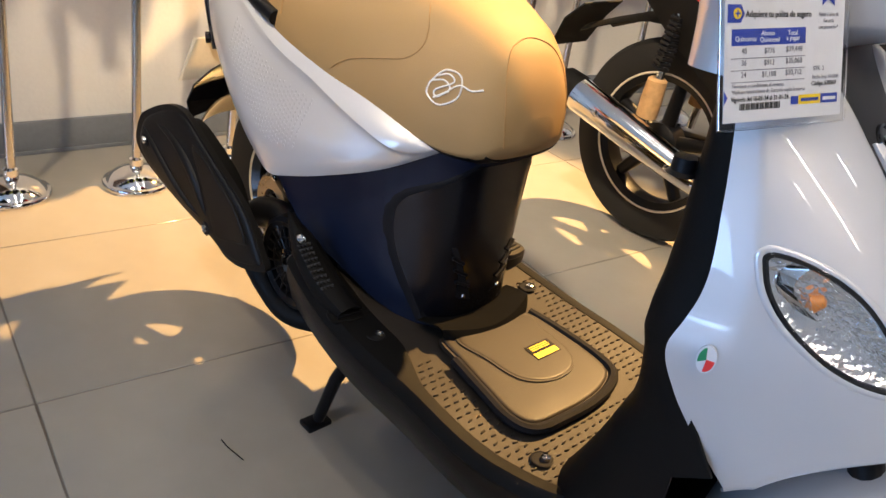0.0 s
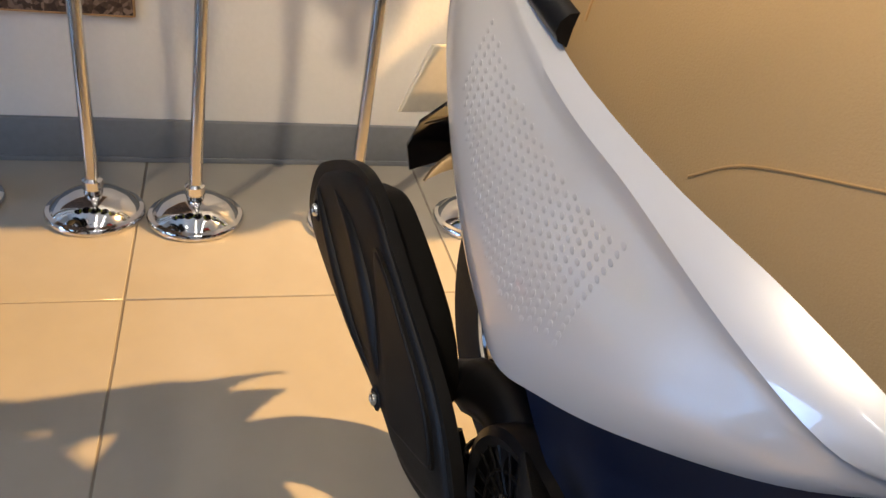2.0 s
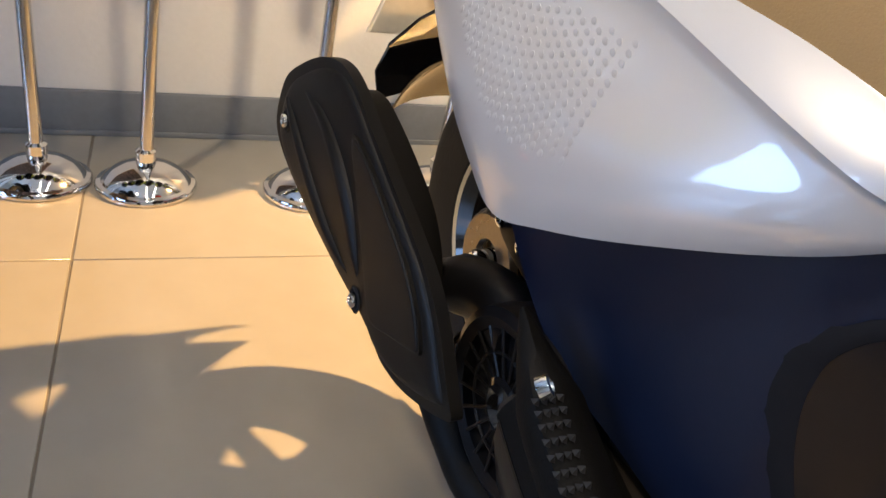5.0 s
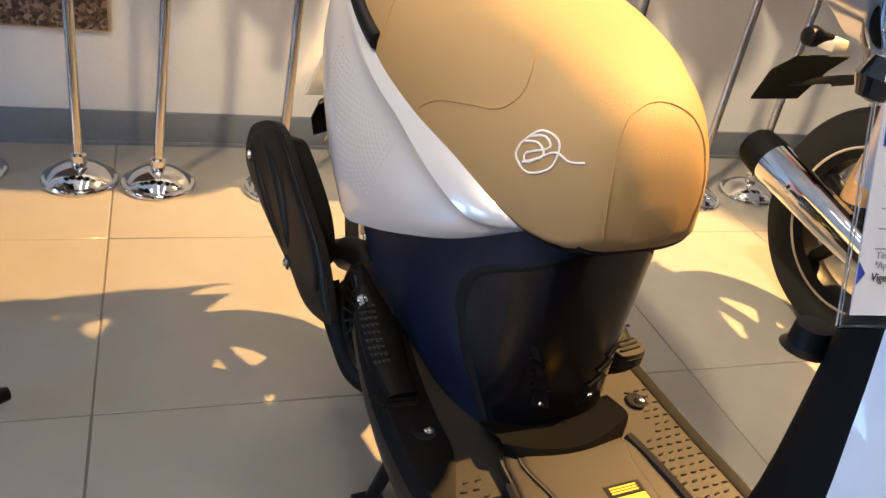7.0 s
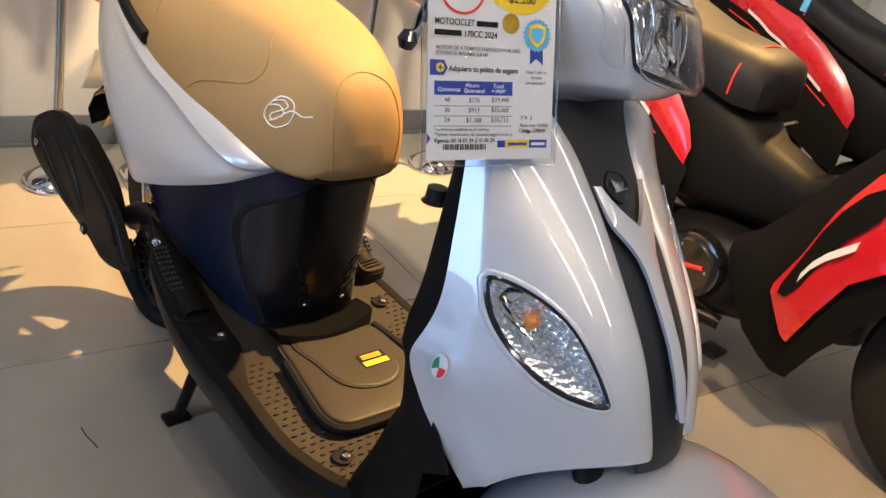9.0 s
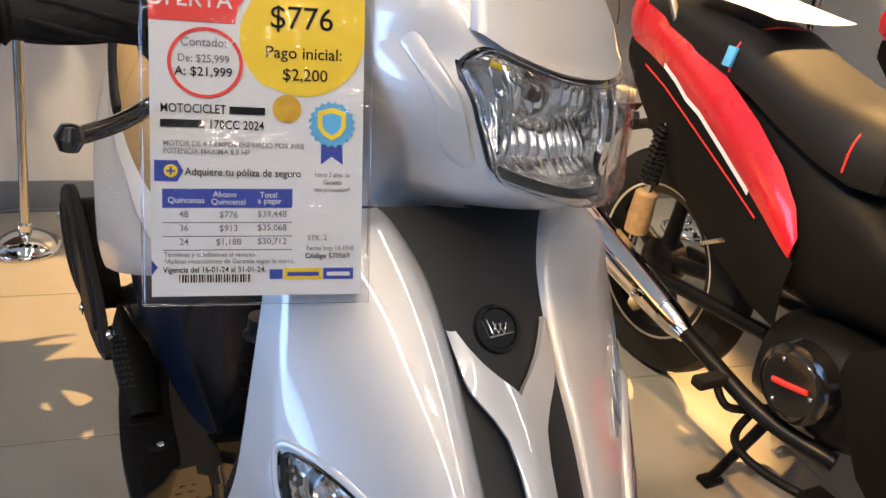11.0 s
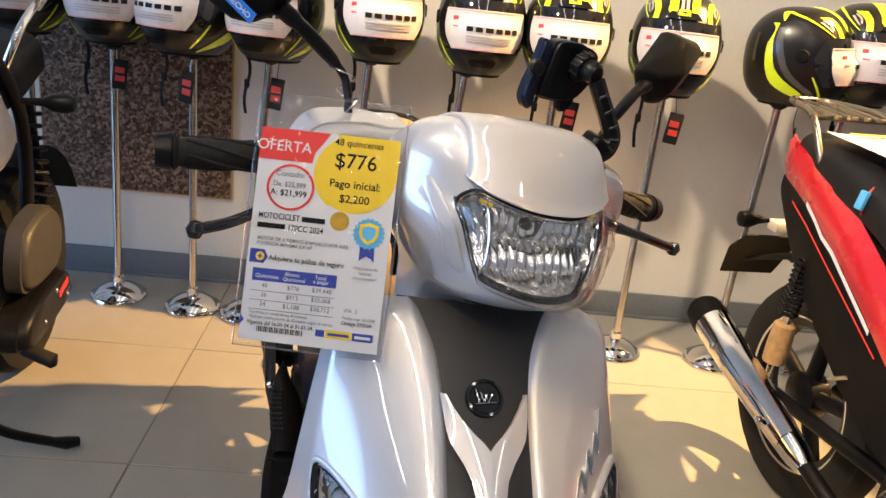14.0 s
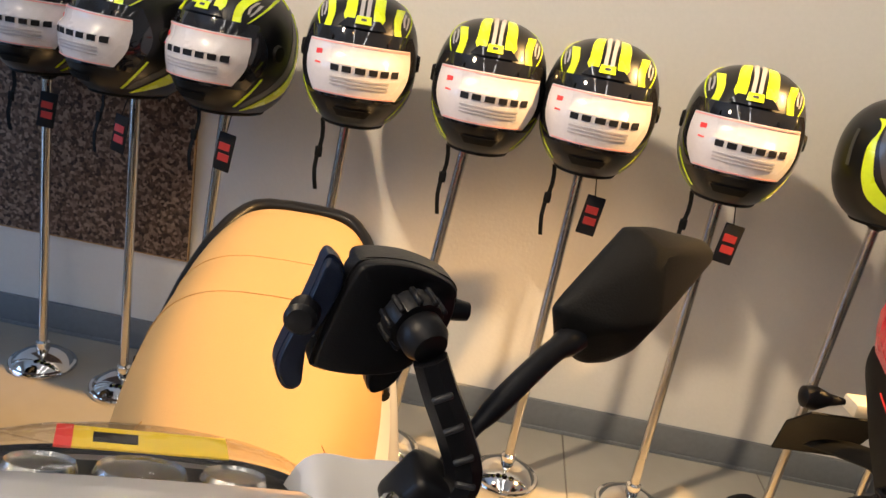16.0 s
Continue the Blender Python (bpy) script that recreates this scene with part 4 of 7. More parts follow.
# body under the seat
bd_half = [(0.0, 0.497), (0.035, 0.498), (0.070, 0.506), (0.098, 0.528), (0.116, 0.560), (0.132, 0.60), (0.150, 0.66), (0.166, 0.73), (0.178, 0.80), (0.180, 0.87), (0.172, 0.94), (0.15, 1.0)]
half = spline(bd_half, 40)


def body_point(k, z, side, off=0.0):
    x, y = half[k]
    f = (z - 0.30) / 0.32
    sx = 0.90 + 0.10 * f - 0.05 * math.sin(math.pi * min(max(f, 0), 1)) * (1 if y < 0.6 else 0.4)
    yy = y + 0.012 * (1 - f) * max(0, 1 - (y - 0.49) / 0.15) - 0.02 * max(0, f - 0.75) * max(0, 1 - (y - 0.49) / 0.1)
    return Vector((side * (x * sx + off * (1 if x > 0.1 else x / 0.1)), yy - off * (1 if y < 0.55 else 0.2), z))


lowz = cubic(((0.49, 0.292), (0.56, 0.300), (0.62, 0.316), (0.70, 0.350), (0.76, 0.372), (0.80, 0.402), (0.85, 0.452), (0.91, 0.520), (1.0, 0.600)))
rows = []
for i in range(25):
    row = []
    for side, ks in ((-1, range(39, -1, -1)), (1, range(1, 40))):
        for k in ks:
            zb = lowz(half[k][1])
            row.append(body_point(k, zb + (0.655 - zb) * i / 24, side))
    rows.append(row)
body = part("under_seat_body", thick(sheet(rows), 0.004), NAVY, scooter, "navy-black satin body under the seat")
# raised front cover; a black line paints the shade of its edge groove
GROOVE = [(-0.052, 0.583), (-0.085, 0.556), (-0.108, 0.530), (-0.121, 0.500), (-0.123, 0.470), (-0.120, 0.435), (-0.107, 0.370), (-0.090, 0.305)]


def body_face(x, z, off=0.0):
    """The body's face at x and z."""
    k = min(range(40), key=lambda q: abs(abs(body_point(q, z, 1).x) - abs(x)))
    k = min(max(k, 1), 38)
    a, b = body_point(k - 1, z, 1), body_point(k + 1, z, 1)
    t = (abs(x) - a.x) / max(b.x - a.x, 1e-6)
    p = a.lerp(b, t)
    n = Vector((b.y - a.y, a.x - b.x, 0)).normalized()
    p = p + n * off
    return Vector((math.copysign(p.x, x), p.y, p.z))


rows = []
groove_x = cubic(tuple((z, -x) for x, z in sorted(GROOVE, key=lambda q: q[1])))
for i in range(41):
    z = 0.308 + 0.272 * i / 40
    w = groove_x(z) - 0.003
    rows.append([tuple(body_face(w * (j / 16 - 1) + 1e-5, z, 0.0011)) for j in range(33)])
part("front_cover", thick(sheet(rows), 0.0008), COVERBLACK, body, "polished black front cover")
for side in (-1, 1):
    line_ = [(-side * q[0], q[1]) for q in spline(GROOVE, 44)]
    rows = []
    for k, (x, z) in enumerate(line_):
        q0, q1 = line_[max(k - 1, 0)], line_[min(k + 1, 43)]
        d = Vector((q1[0] - q0[0], q1[1] - q0[1])).normalized()
        wd = 0.0042
        rows.append([tuple(body_face(x - d.y * u * wd, z + d.x * u * wd, 0.0015 * (1 - u * u) ** 0.5 - 0.0004)) for u in (-1, -0.5, 0, 0.5, 1)])
    part("cover_groove", thick(sheet(rows), 0.001 * side), INK_AND_SHADE, body, "black line standing in for the shaded groove of the front cover")
    rows = []
    for i in range(7):
        t = i / 6
        zc = 0.345 + 0.100 * t
        xa, xb = 0.022 + 0.040 * t, 0.050 + 0.020 * t - 0.006 * math.sin(math.pi * t)
        rows.append([tuple(body_face(side * (xa + (xb - xa) * j / 4), zc + 0.010 * (j / 4) * (1 - t), 0.002)) for j in range(5)])
    part("vent", thick(sheet(rows), 0.002 * -side), INK_AND_SHADE, body, "slanted vent slot")
    for j in range(3):
        z0 = 0.372 + 0.022 * j
        part("vent_fin", tube([tuple(body_face(side * (0.030 + 0.009 * j), z0, 0.004)), tuple(body_face(side * (0.056 + 0.005 * j), z0 + 0.012, 0.004))], 0.003, 8), BLACK, body)
    part("vent_nut", lathe([(0.0, 0.003), (0.0032, 0.0024), (0.004, 0.0)], 10, Matrix.Translation(body_face(side * 0.038, 0.355, 0.004)) @ pose(0, 0, 0, 90)), STEEL, body)
part("seat_latch", box(0.13, 0.03, 0.035, 0.006, pose(0.0, 0.508, 0.628)), INK_AND_SHADE, scooter)

# silver side panels
low = [(-0.099, 0.530, 0.600), (-0.150, 0.596, 0.556), (-0.186, 0.684, 0.518), (-0.200, 0.758, 0.491), (-0.204, 0.810, 0.478), (-0.201, 0.862, 0.499), (-0.197, 0.915, 0.530), (-0.190, 0.982, 0.584), (-0.176, 1.055, 0.645), (-0.150, 1.130, 0.715)]
top = [(-0.100, 0.528, 0.604), (-0.128, 0.572, 0.626), (-0.148, 0.650, 0.652), (-0.157, 0.740, 0.672), (-0.160, 0.800, 0.686), (-0.160, 0.860, 0.700), (-0.157, 0.930, 0.722), (-0.150, 1.000, 0.750), (-0.138, 1.070, 0.780), (-0.122, 1.130, 0.803)]
lows, tops = spline(low, 60), spline(top, 60)


def crest_cut(i):
    """Where the straight crest line crosses a section of the side panel."""
    (_, y0, z0), (_, y1, z1) = lows[i], tops[i]
    dy, dz = 1.050 - 0.560, 0.742 - 0.588
    den = (z1 - z0) * dy - (y1 - y0) * dz
    r = ((0.588 - z0) * dy - (0.560 - y0) * dz) / den if abs(den) > 1e-6 else 0.3
    return min(max(r, 0.16), 0.86)


crests = [crest_cut(i) for i in range(60)]
for _ in range(12):
    crests = [sum(crests[max(0, min(59, i + k))] for k in (-1, 0, 1)) / 3 for i in range(60)]


def side_crest(s):
    return crests[round(s * 59)]


def side_point(i, r, side, off=0.0):
    a, b = Vector(lows[i]), Vector(tops[i])
    s = i / 59
    swell = 0.036 * math.sin(math.pi * min(1, r * 0.95 + 0.05)) ** 0.8 * math.sin(math.pi * min(s * 1.02 + 0.02, 1)) ** 0.6
    crest = side_crest(s)
    u = r / crest
    dent = 0.0160 * math.sin(math.pi * min(s * 1.15, 1)) ** 1.1 * (4.2 * u**2 * (1 - u) ** 0.75 if u < 1 else 0)
    p = a.lerp(b, r) + Vector((-1, 0, 0.25)).normalized() * (swell - dent + off)
    return (-side * p.x, p.y, p.z)


for side in (-1, 1):
    rows = [[side_point(i, (side_crest(i / 59) * k / 22 if k <= 22 else side_crest(i / 59) + (1 - side_crest(i / 59)) * (k - 22) / 12), side) for k in range(35)] for i in range(60)]
    sp = part("side_panel", thick(sheet(rows), 0.005 * -side), SILVER, scooter, "glossy silver side panel")
    dots = []
    for i in range(10, 44, 1):
        for j in range(17):
            r = 0.10 + 0.036 * j + (0.018 if i % 2 else 0)
            if r > 0.84 * side_crest(i / 59) or r < 0.30 * side_crest(i / 59) + 0.5 * max(0, abs(i - 25) - 6) / 50:
                continue
            if (Vector(tops[i]) - Vector(lows[i])).length * 0.036 < 0.0064 or (Vector(tops[i]) - Vector(lows[i])).length < 0.125:
                continue
            a = bmesh.new()
            bmesh.ops.create_uvsphere(a, u_segments=8, v_segments=5, radius=0.0031, matrix=Matrix.Translation(side_point(i, r, side, 0.0001)) @ pose(0, 0, 0, 0, side * 80, 0) @ Matrix.Diagonal((1, 1, 0.11, 1)))
            dots.append(a)
    part("dimple_pattern", merge(*dots), SILVER, sp, "field of small raised dots")

# seat
st_lo = cubic(((0.448, 0.640), (0.47, 0.620), (0.52, 0.612), (0.58, 0.625), (0.66, 0.640), (0.75, 0.654), (0.85, 0.674), (0.95, 0.698), (1.05, 0.744), (1.15, 0.792), (1.225, 0.825)))
st_hi = cubic(((0.448, 0.665), (0.455, 0.700), (0.47, 0.735), (0.50, 0.768), (0.56, 0.800), (0.65, 0.826), (0.75, 0.838), (0.83, 0.842), (0.92, 0.848), (1.02, 0.858), (1.12, 0.864), (1.19, 0.860), (1.225, 0.842)))
st_w = cubic(((0.448, 0.030), (0.455, 0.058), (0.47, 0.082), (0.50, 0.106), (0.56, 0.131), (0.65, 0.155), (0.75, 0.168), (0.85, 0.171), (0.95, 0.164), (1.05, 0.151), (1.13, 0.129), (1.19, 0.095), (1.225, 0.045)))


def seat_point(y, a, off=0.0):
    lo, hi, w = st_lo(y), st_hi(y), st_w(y) + off
    c, s = math.cos(a), math.sin(a)
    up = max(s, 0)
    x = w * math.copysign(abs(c) ** 0.62, c)
    z = lo + (hi - lo + off) * up ** 0.80 if s >= 0 else lo + 0.02 * s
    return Vector((x, y, z))


ys = [0.448 + 0.777 * (0.5 - 0.5 * math.cos(math.pi * k / 59)) for k in range(60)]
seat = part("seat", sheet([[seat_point(y, math.tau * j / 48) for j in range(48)] for y in ys], True, True), TAN, scooter, "tan vinyl seat cover")
def seat_angle(y, z):
    t = min(max((z - st_lo(y)) / (st_hi(y) - st_lo(y)), 0.0), 1.0)
    return math.asin(t ** (1 / 0.80))


def nose_point(x, z):
    """The seat's nose at x and z."""
    y = 0.4485
    while y < 0.60 and (z > st_hi(y) or st_w(y) * math.cos(seat_angle(y, z)) ** 0.62 < abs(x)):
        y += 0.0004
    return (x, y - 0.0006, z)


pts = [(-0.060, 0.626), (-0.064, 0.660), (-0.064, 0.692), (-0.058, 0.728), (-0.044, 0.752), (-0.022, 0.763), (0.0, 0.766), (0.022, 0.763), (0.044, 0.752), (0.058, 0.728), (0.064, 0.692), (0.064, 0.660), (0.060, 0.626)]
part("nose_seam", tube([nose_point(float(q[0]), float(q[1])) for q in spline(pts, 60)], 0.0011, 6), TANDARK, seat, "stitched seam")
for side in (0, 1):
    arc = spline([(0.725, 0.672), (0.700, 0.690), (0.674, 0.700), (0.631, 0.711), (0.596, 0.720), (0.578, 0.741), (0.582, 0.765), (0.600, 0.792)], 30)
    part("side_seam", tube([tuple(seat_point(q[0], seat_angle(q[0], q[1]) if side else math.pi - seat_angle(q[0], q[1]), 0.0004)) for q in arc], 0.0009, 6), TANDARK, seat, "curved side seam")
part("cross_seam", tube([tuple(seat_point(0.858, math.pi * (0.06 + 0.88 * k / 24), 0.0007)) for k in range(25)], 0.0011, 6), TANDARK, seat, "dark cross seam")
part("cross_seam", tube([tuple(seat_point(0.972, math.pi * (0.1 + 0.8 * k / 24), 0.0004)) for k in range(25)], 0.001, 6), TANDARK, seat)
# embroidered scroll on the seat's flank
emb = []
for pts in ([(0.000, 0.0), (0.010, 0.016), (0.024, 0.013), (0.026, -0.008), (0.012, -0.020), (0.000, -0.012), (0.0, 0.0)], [(0.004, 0.008), (0.014, 0.013), (0.020, 0.006), (0.006, -0.006), (0.010, -0.012), (0.024, 0.004), (0.034, 0.001), (0.042, 0.004)],
            [(0.002, 0.003), (0.012, 0.006), (0.018, -0.002), (0.006, -0.014), (0.018, -0.004)]):
    line = []
    for q in spline(pts, 30):
        # along the flank: forward is -y
        y = 0.553 - 0.068 * ((q[0]) / 0.042)
        z = 0.697 + q[1] * 1.30
        lo, hi, w = st_lo(y), st_hi(y), st_w(y)
        a = math.asin(min(max((z - lo) / (hi - lo), 0.0), 1.0) ** (1 / 0.80))
        line.append(tuple(seat_point(y, math.pi - a, 0.0008)))
    emb.append(tube(line, 0.0013, 6))
part("embroidery", merge(*emb), THREAD, seat, "white embroidered scroll")
# dark rim that carries the seat and the rear grab rail
part("seat_pan", sheet([[seat_point(y, math.tau * j / 40, -0.004) - Vector((0, 0, 0.004 + 0.35 * max(0, math.sin(math.tau * j / 40)) * (st_hi(y) - st_lo(y)))) for j in range(40)] for y in [0.47 + 0.75 * k / 40 for k in range(41)]], True, True), BLACK, scooter, "black seat base")
grab = [(s * (st_w(y) - 0.002), y + 0.010, st_lo(y) + 0.034) for s, ylist in ((-1, [0.86 + 0.035 * k for k in range(11)]), (1, [1.21 - 0.035 * k for k in range(11)])) for y in ylist]
part("grab_rail", tube([tuple(q) for q in spline(grab, 70)], 0.013, 10), BLACK, scooter, "black grab rail round the seat's tail")
# tail lamp, number-plate bracket and rear mudguard
part("tail_shell", sheet([[(w * math.cos(a), y, z + h * math.sin(a)) for a in (math.tau * k / 28 for k in range(28))] for y, w, z, h in ((0.90, 0.15, 0.62, 0.09), (1.0, 0.15, 0.66, 0.09), (1.10, 0.14, 0.715, 0.085), (1.18, 0.12, 0.755, 0.07), (1.235, 0.085, 0.785, 0.05), (1.25, 0.03, 0.79, 0.02))], True, True), BLACK, scooter)
part("tail_lamp", pillow([(-0.09, -0.03), (0.09, -0.03), (0.07, 0.03), (-0.07, 0.03)], 0.03, 0.2, 40, Matrix.Translation((0, 1.225, 0.745)) @ pose(0, 0, 0, 25, 0, 180)), TAGRED, scooter, "red tail lamp")
for s in (-1, 1):
    part("rear_indicator", pillow([(-0.03, -0.015), (0.03, -0.012), (0.025, 0.016), (-0.025, 0.014)], 0.02, 0.2, 32, Matrix.Translation((s * 0.105, 1.20, 0.700)) @ pose(0, 0, 0, 10, 0, 180 + s * 50)), AMBER, scooter, "amber indicator lens")
part("plate_bracket", merge(box(0.05, 0.02, 0.10, 0.005, pose(-0.05, 1.262, 0.60, -20)), tube([(-0.075, 1.275, 0.570), (-0.06, 1.265, 0.572), (0.06, 1.265, 0.572)], 0.012)), GLOSS, scooter)
part("plate_holder", pillow([(-0.125, 0.480), (0.085, 0.480), (0.085, 0.565), (-0.092, 0.565)], 0.005, 0.05, 40, Matrix.Translation((0, 1.295, 0)), smooth=False), CREAM, scooter, "blank cream number-plate holder")
rows = []
for i in range(18):
    a = radians(150 - 112 * i / 17)
    r = 0.262
    rows.append([((0.085 - 0.02 * i / 17) * math.sin(b), 1.062 - (r - 0.012 * math.sin(b) ** 2) * math.cos(a) * 1.0, 0.275 + (r - 0.03 * abs(math.sin(b)) ** 3) * math.sin(a)) for b in (radians(-90 + 15 * k) for k in range(13))])
part("rear_mudguard", thick(sheet(rows), 0.003), GLOSS, scooter, "glossy black rear mudguard")
rows = [[(x * w, 1.215 + 0.100 * t + 0.03 * math.sin(math.pi * t), 0.540 - 0.150 * t + 0.016 * (1 - x * x)) for x in (-1, -0.6, -0.2, 0.2, 0.6, 1)] for t, w in ((0, 0.06), (0.2, 0.078), (0.45, 0.092), (0.48, 0.095), (0.52, 0.094), (0.75, 0.101), (1.0, 0.092))]
part("mud_flap", thick(sheet(rows), 0.004), GLOSS, scooter, "glossy black rear flap")
part("flap_line", tube([(x * 0.088, 1.265 + 0.03, 0.465 + 0.016 * (1 - x * x)) for x in (-1, -0.6, -0.2, 0.2, 0.6, 1)], 0.004, 6), INK_AND_SHADE, scooter)

# rear wheel, swing arm and engine
RW = Vector((0.0, 1.020, 0.312))
wheel(scooter, "rear_wheel", RW, 0.218, 0.100, GLOSS, CREAM, 5, "", 0.56)
part("brake_disc", lathe([(0.022, -0.064), (0.024, -0.070), (0.050, -0.071), (0.056, -0.064)], 40, Matrix.Translation(RW) @ pose(0, 0, 0, 0, 90, 0), False), DARKSTEEL, scooter, "round bronze-grey hub disc")
part("hub_nut", lathe([(0.0, -0.088), (0.010, -0.088), (0.013, -0.084), (0.013, -0.060), (0.024, -0.058)], 20, Matrix.Translation(RW) @ pose(0, 0, 0, 0, 90, 0)), CHROME, scooter)
part("swing_arm", tube([(-0.085, 0.80, 0.295), (-0.090, 0.90, 0.270), (-0.080, 0.98, 0.262), (-0.072, 1.038, 0.270)], [0.032, 0.028, 0.022, 0.016], 14), BLACK, scooter)
arm = part("arm_bracket", pillow([(0.79, 0.34), (0.87, 0.36), (0.945, 0.385), (0.955, 0.410), (0.90, 0.425), (0.79, 0.43)], 0.024, 0.15, 40, Matrix(((0, 1, 0, -0.088), (1, 0, 0, 0), (0, 0, 1, 0), (0, 0, 0, 1)))), BLACK, scooter)
bolt(arm, (-0.112, 0.940, 0.404), pose(0, 0, 0, 0, -90), 0.009)
bolt(arm, (-0.120, 0.888, 0.402), pose(0, 0, 0, 0, -90), 0.009)
FAN = Matrix.Translation((-0.165, 0.800, 0.305)) @ pose(0, 0, 0, 0, -90, 0)
fan = part("fan_cover", lathe([(0.082, -0.06), (0.086, -0.01), (0.084, 0.006), (0.076, 0.010), (0.066, 0.006), (0.064, -0.004), (0.0, -0.006)], 48, FAN), BLACK, scooter, "round black cooling-fan cover")
part("fan_hub", lathe([(0.024, -0.004), (0.026, 0.006), (0.020, 0.008), (0.016, 0.0), (0.0, -0.001)], 28, FAN), GLOSS, fan)
for k in range(20):
    a = math.tau * k / 20
    part("fan_rib", tube([(0.024 * math.cos(a), 0.024 * math.sin(a), 0.004), (0.045 * math.cos(a), 0.045 * math.sin(a), 0.005), (0.068 * math.cos(a), 0.068 * math.sin(a), 0.006)], 0.0018, 6), BLACK, fan, m=FAN)
part("fan_ring", tube([(0.046 * math.cos(math.tau * k / 32), 0.046 * math.sin(math.tau * k / 32), 0.005) for k in range(33)], 0.0018, 6, False), BLACK, fan, m=FAN)
part("engine_case", sheet([[(x0 + w * math.cos(a), y, z + h * math.sin(a)) for a in (math.tau * k / 24 for k in range(24))] for y, x0, w, z, h in ((0.60, 0.0, 0.05, 0.27, 0.05), (0.64, 0.0, 0.11, 0.28, 0.08), (0.74, -0.02, 0.13, 0.29, 0.09), (0.86, -0.02, 0.12, 0.29, 0.085), (0.92, 0.05, 0.06, 0.27, 0.07), (1.08, 0.085, 0.035, 0.25, 0.06), (1.14, 0.09, 0.02, 0.25, 0.04))], True, True), MATTE, scooter, "black engine case")
part("cable", tube([tuple(q) for q in spline([(-0.150, 0.885, 0.330), (-0.170, 0.888, 0.315), (-0.168, 0.893, 0.295), (-0.150, 0.880, 0.285), (-0.145, 0.868, 0.280)], 20)], 0.0028, 6), BLACK, scooter)
part("silencer_bracket", tube([tuple(q) for q in spline([(-0.185, 1.0, 0.320), (-0.150, 0.95, 0.335), (-0.138, 0.89, 0.352), (-0.145, 0.82, 0.352)], 16)], [0.016] * 4 + [0.020, 0.024] + [0.029] * 10, 12), BLACK, scooter, "black silencer bracket")
part("exhaust_pipe", tube([tuple(q) for q in spline([(-0.10, 0.72, 0.20), (-0.155, 0.80, 0.195), (-0.165, 0.87, 0.22), (-0.18, 0.93, 0.29)], 20)], 0.022, 14), MATTE, scooter)

# silencer: outline over y and z on a plane that leans outward to the rear
shape = [(1.016 + (y - 1.016) * 1.03, 0.385 + (z - 0.385) * 1.04) for y, z in ((1.165, 0.472), (1.120, 0.492), (1.078, 0.500), (1.042, 0.492), (1.000, 0.467), (0.955, 0.441), (0.910, 0.416), (0.870, 0.390), (0.842, 0.360), (0.822, 0.328), (0.807, 0.306), (0.818, 0.297), (0.850, 0.285), (0.890, 0.276), (0.925, 0.277), (0.950, 0.288), (0.985, 0.299), (1.035, 0.310), (1.090, 0.324), (1.150, 0.342), (1.200, 0.362), (1.226, 0.384), (1.224, 0.414), (1.205, 0.447))]


def lean(k):
    """From a plate's frame to the silencer's plane, k metres further in."""
    return Matrix(((0.067, 1, 0, -0.155 + k), (-1, 0, 0, 0), (0, 0, 1, 0), (0, 0, 0, 1)))


def on_silencer(y, z, off=0.0):
    return (-0.155 - 0.067 * y - 0.012 - off, y, z)


muf = part("silencer", pillow([(-y, z) for y, z in shape], 0.016, 0.20, 110, lean(0.004), crown=0.004), HEAT, scooter, "matte black silencer with a ribbed cover")
part("silencer_body", pillow([(-y, z) for y, z in ((1.170, 0.440), (1.120, 0.465), (1.085, 0.470), (1.050, 0.458), (1.000, 0.432), (0.962, 0.406), (0.938, 0.375), (0.930, 0.345), (0.95, 0.318), (1.06, 0.335), (1.15, 0.375))], 0.042, 0.14, 64, lean(0.046)), MATTE, muf)
part("raised_panel", pillow([(-y, z) for y, z in ((1.020, 0.455), (0.985, 0.447), (0.935, 0.418), (0.893, 0.392), (0.866, 0.365), (0.850, 0.335), (0.862, 0.325), (0.905, 0.313), (0.936, 0.305), (0.950, 0.318), (0.968, 0.355), (0.995, 0.405))], 0.005, 0.10, 60, lean(-0.0115)), HEAT, muf, "raised textured panel")
for pts, w in ((((1.150, 0.455), (1.080, 0.440), (1.020, 0.400), (0.985, 0.350), (0.972, 0.325)), 0.012), (((1.195, 0.430), (1.140, 0.395), (1.060, 0.345), (1.000, 0.322)), 0.008)):
    part("crease", tube([on_silencer(q[0], q[1], 0.003 - w * 0.5) for q in spline(pts, 20)], [0.002 + w * math.sin(math.pi * k / 19) for k in range(20)], 10), HEAT, muf)
for y, z in ((1.184, 0.408), (0.976, 0.308)):
    part("screw_well", lathe([(0.0135, 0.001), (0.011, 0.0025), (0.009, 0.0), (0.0, -0.001)], 24, Matrix.Translation(on_silencer(y, z, 0.001)) @ pose(0, 0, 0, 0, -90, 0)), INK_AND_SHADE, muf)
    bolt(muf, on_silencer(y, z, 0.002), pose(0, 0, 0, 0, -90), 0.0078, "screw")
# centre stand
stand = part("centre_stand", merge(*[tube([(s * 0.125, 0.640, 0.215), (s * 0.140, 0.680, 0.12), (s * 0.150, 0.708, 0.018)], [0.014, 0.012, 0.011], 12) for s in (-1, 1)] + [box(0.05, 0.035, 0.012, 0.003, pose(s * 0.152, 0.713, 0.006)) for s in (-1, 1)] + [tube([(-0.125, 0.645, 0.20), (0.125, 0.645, 0.20)], 0.012)]), BLACK, scooter, "black centre stand")

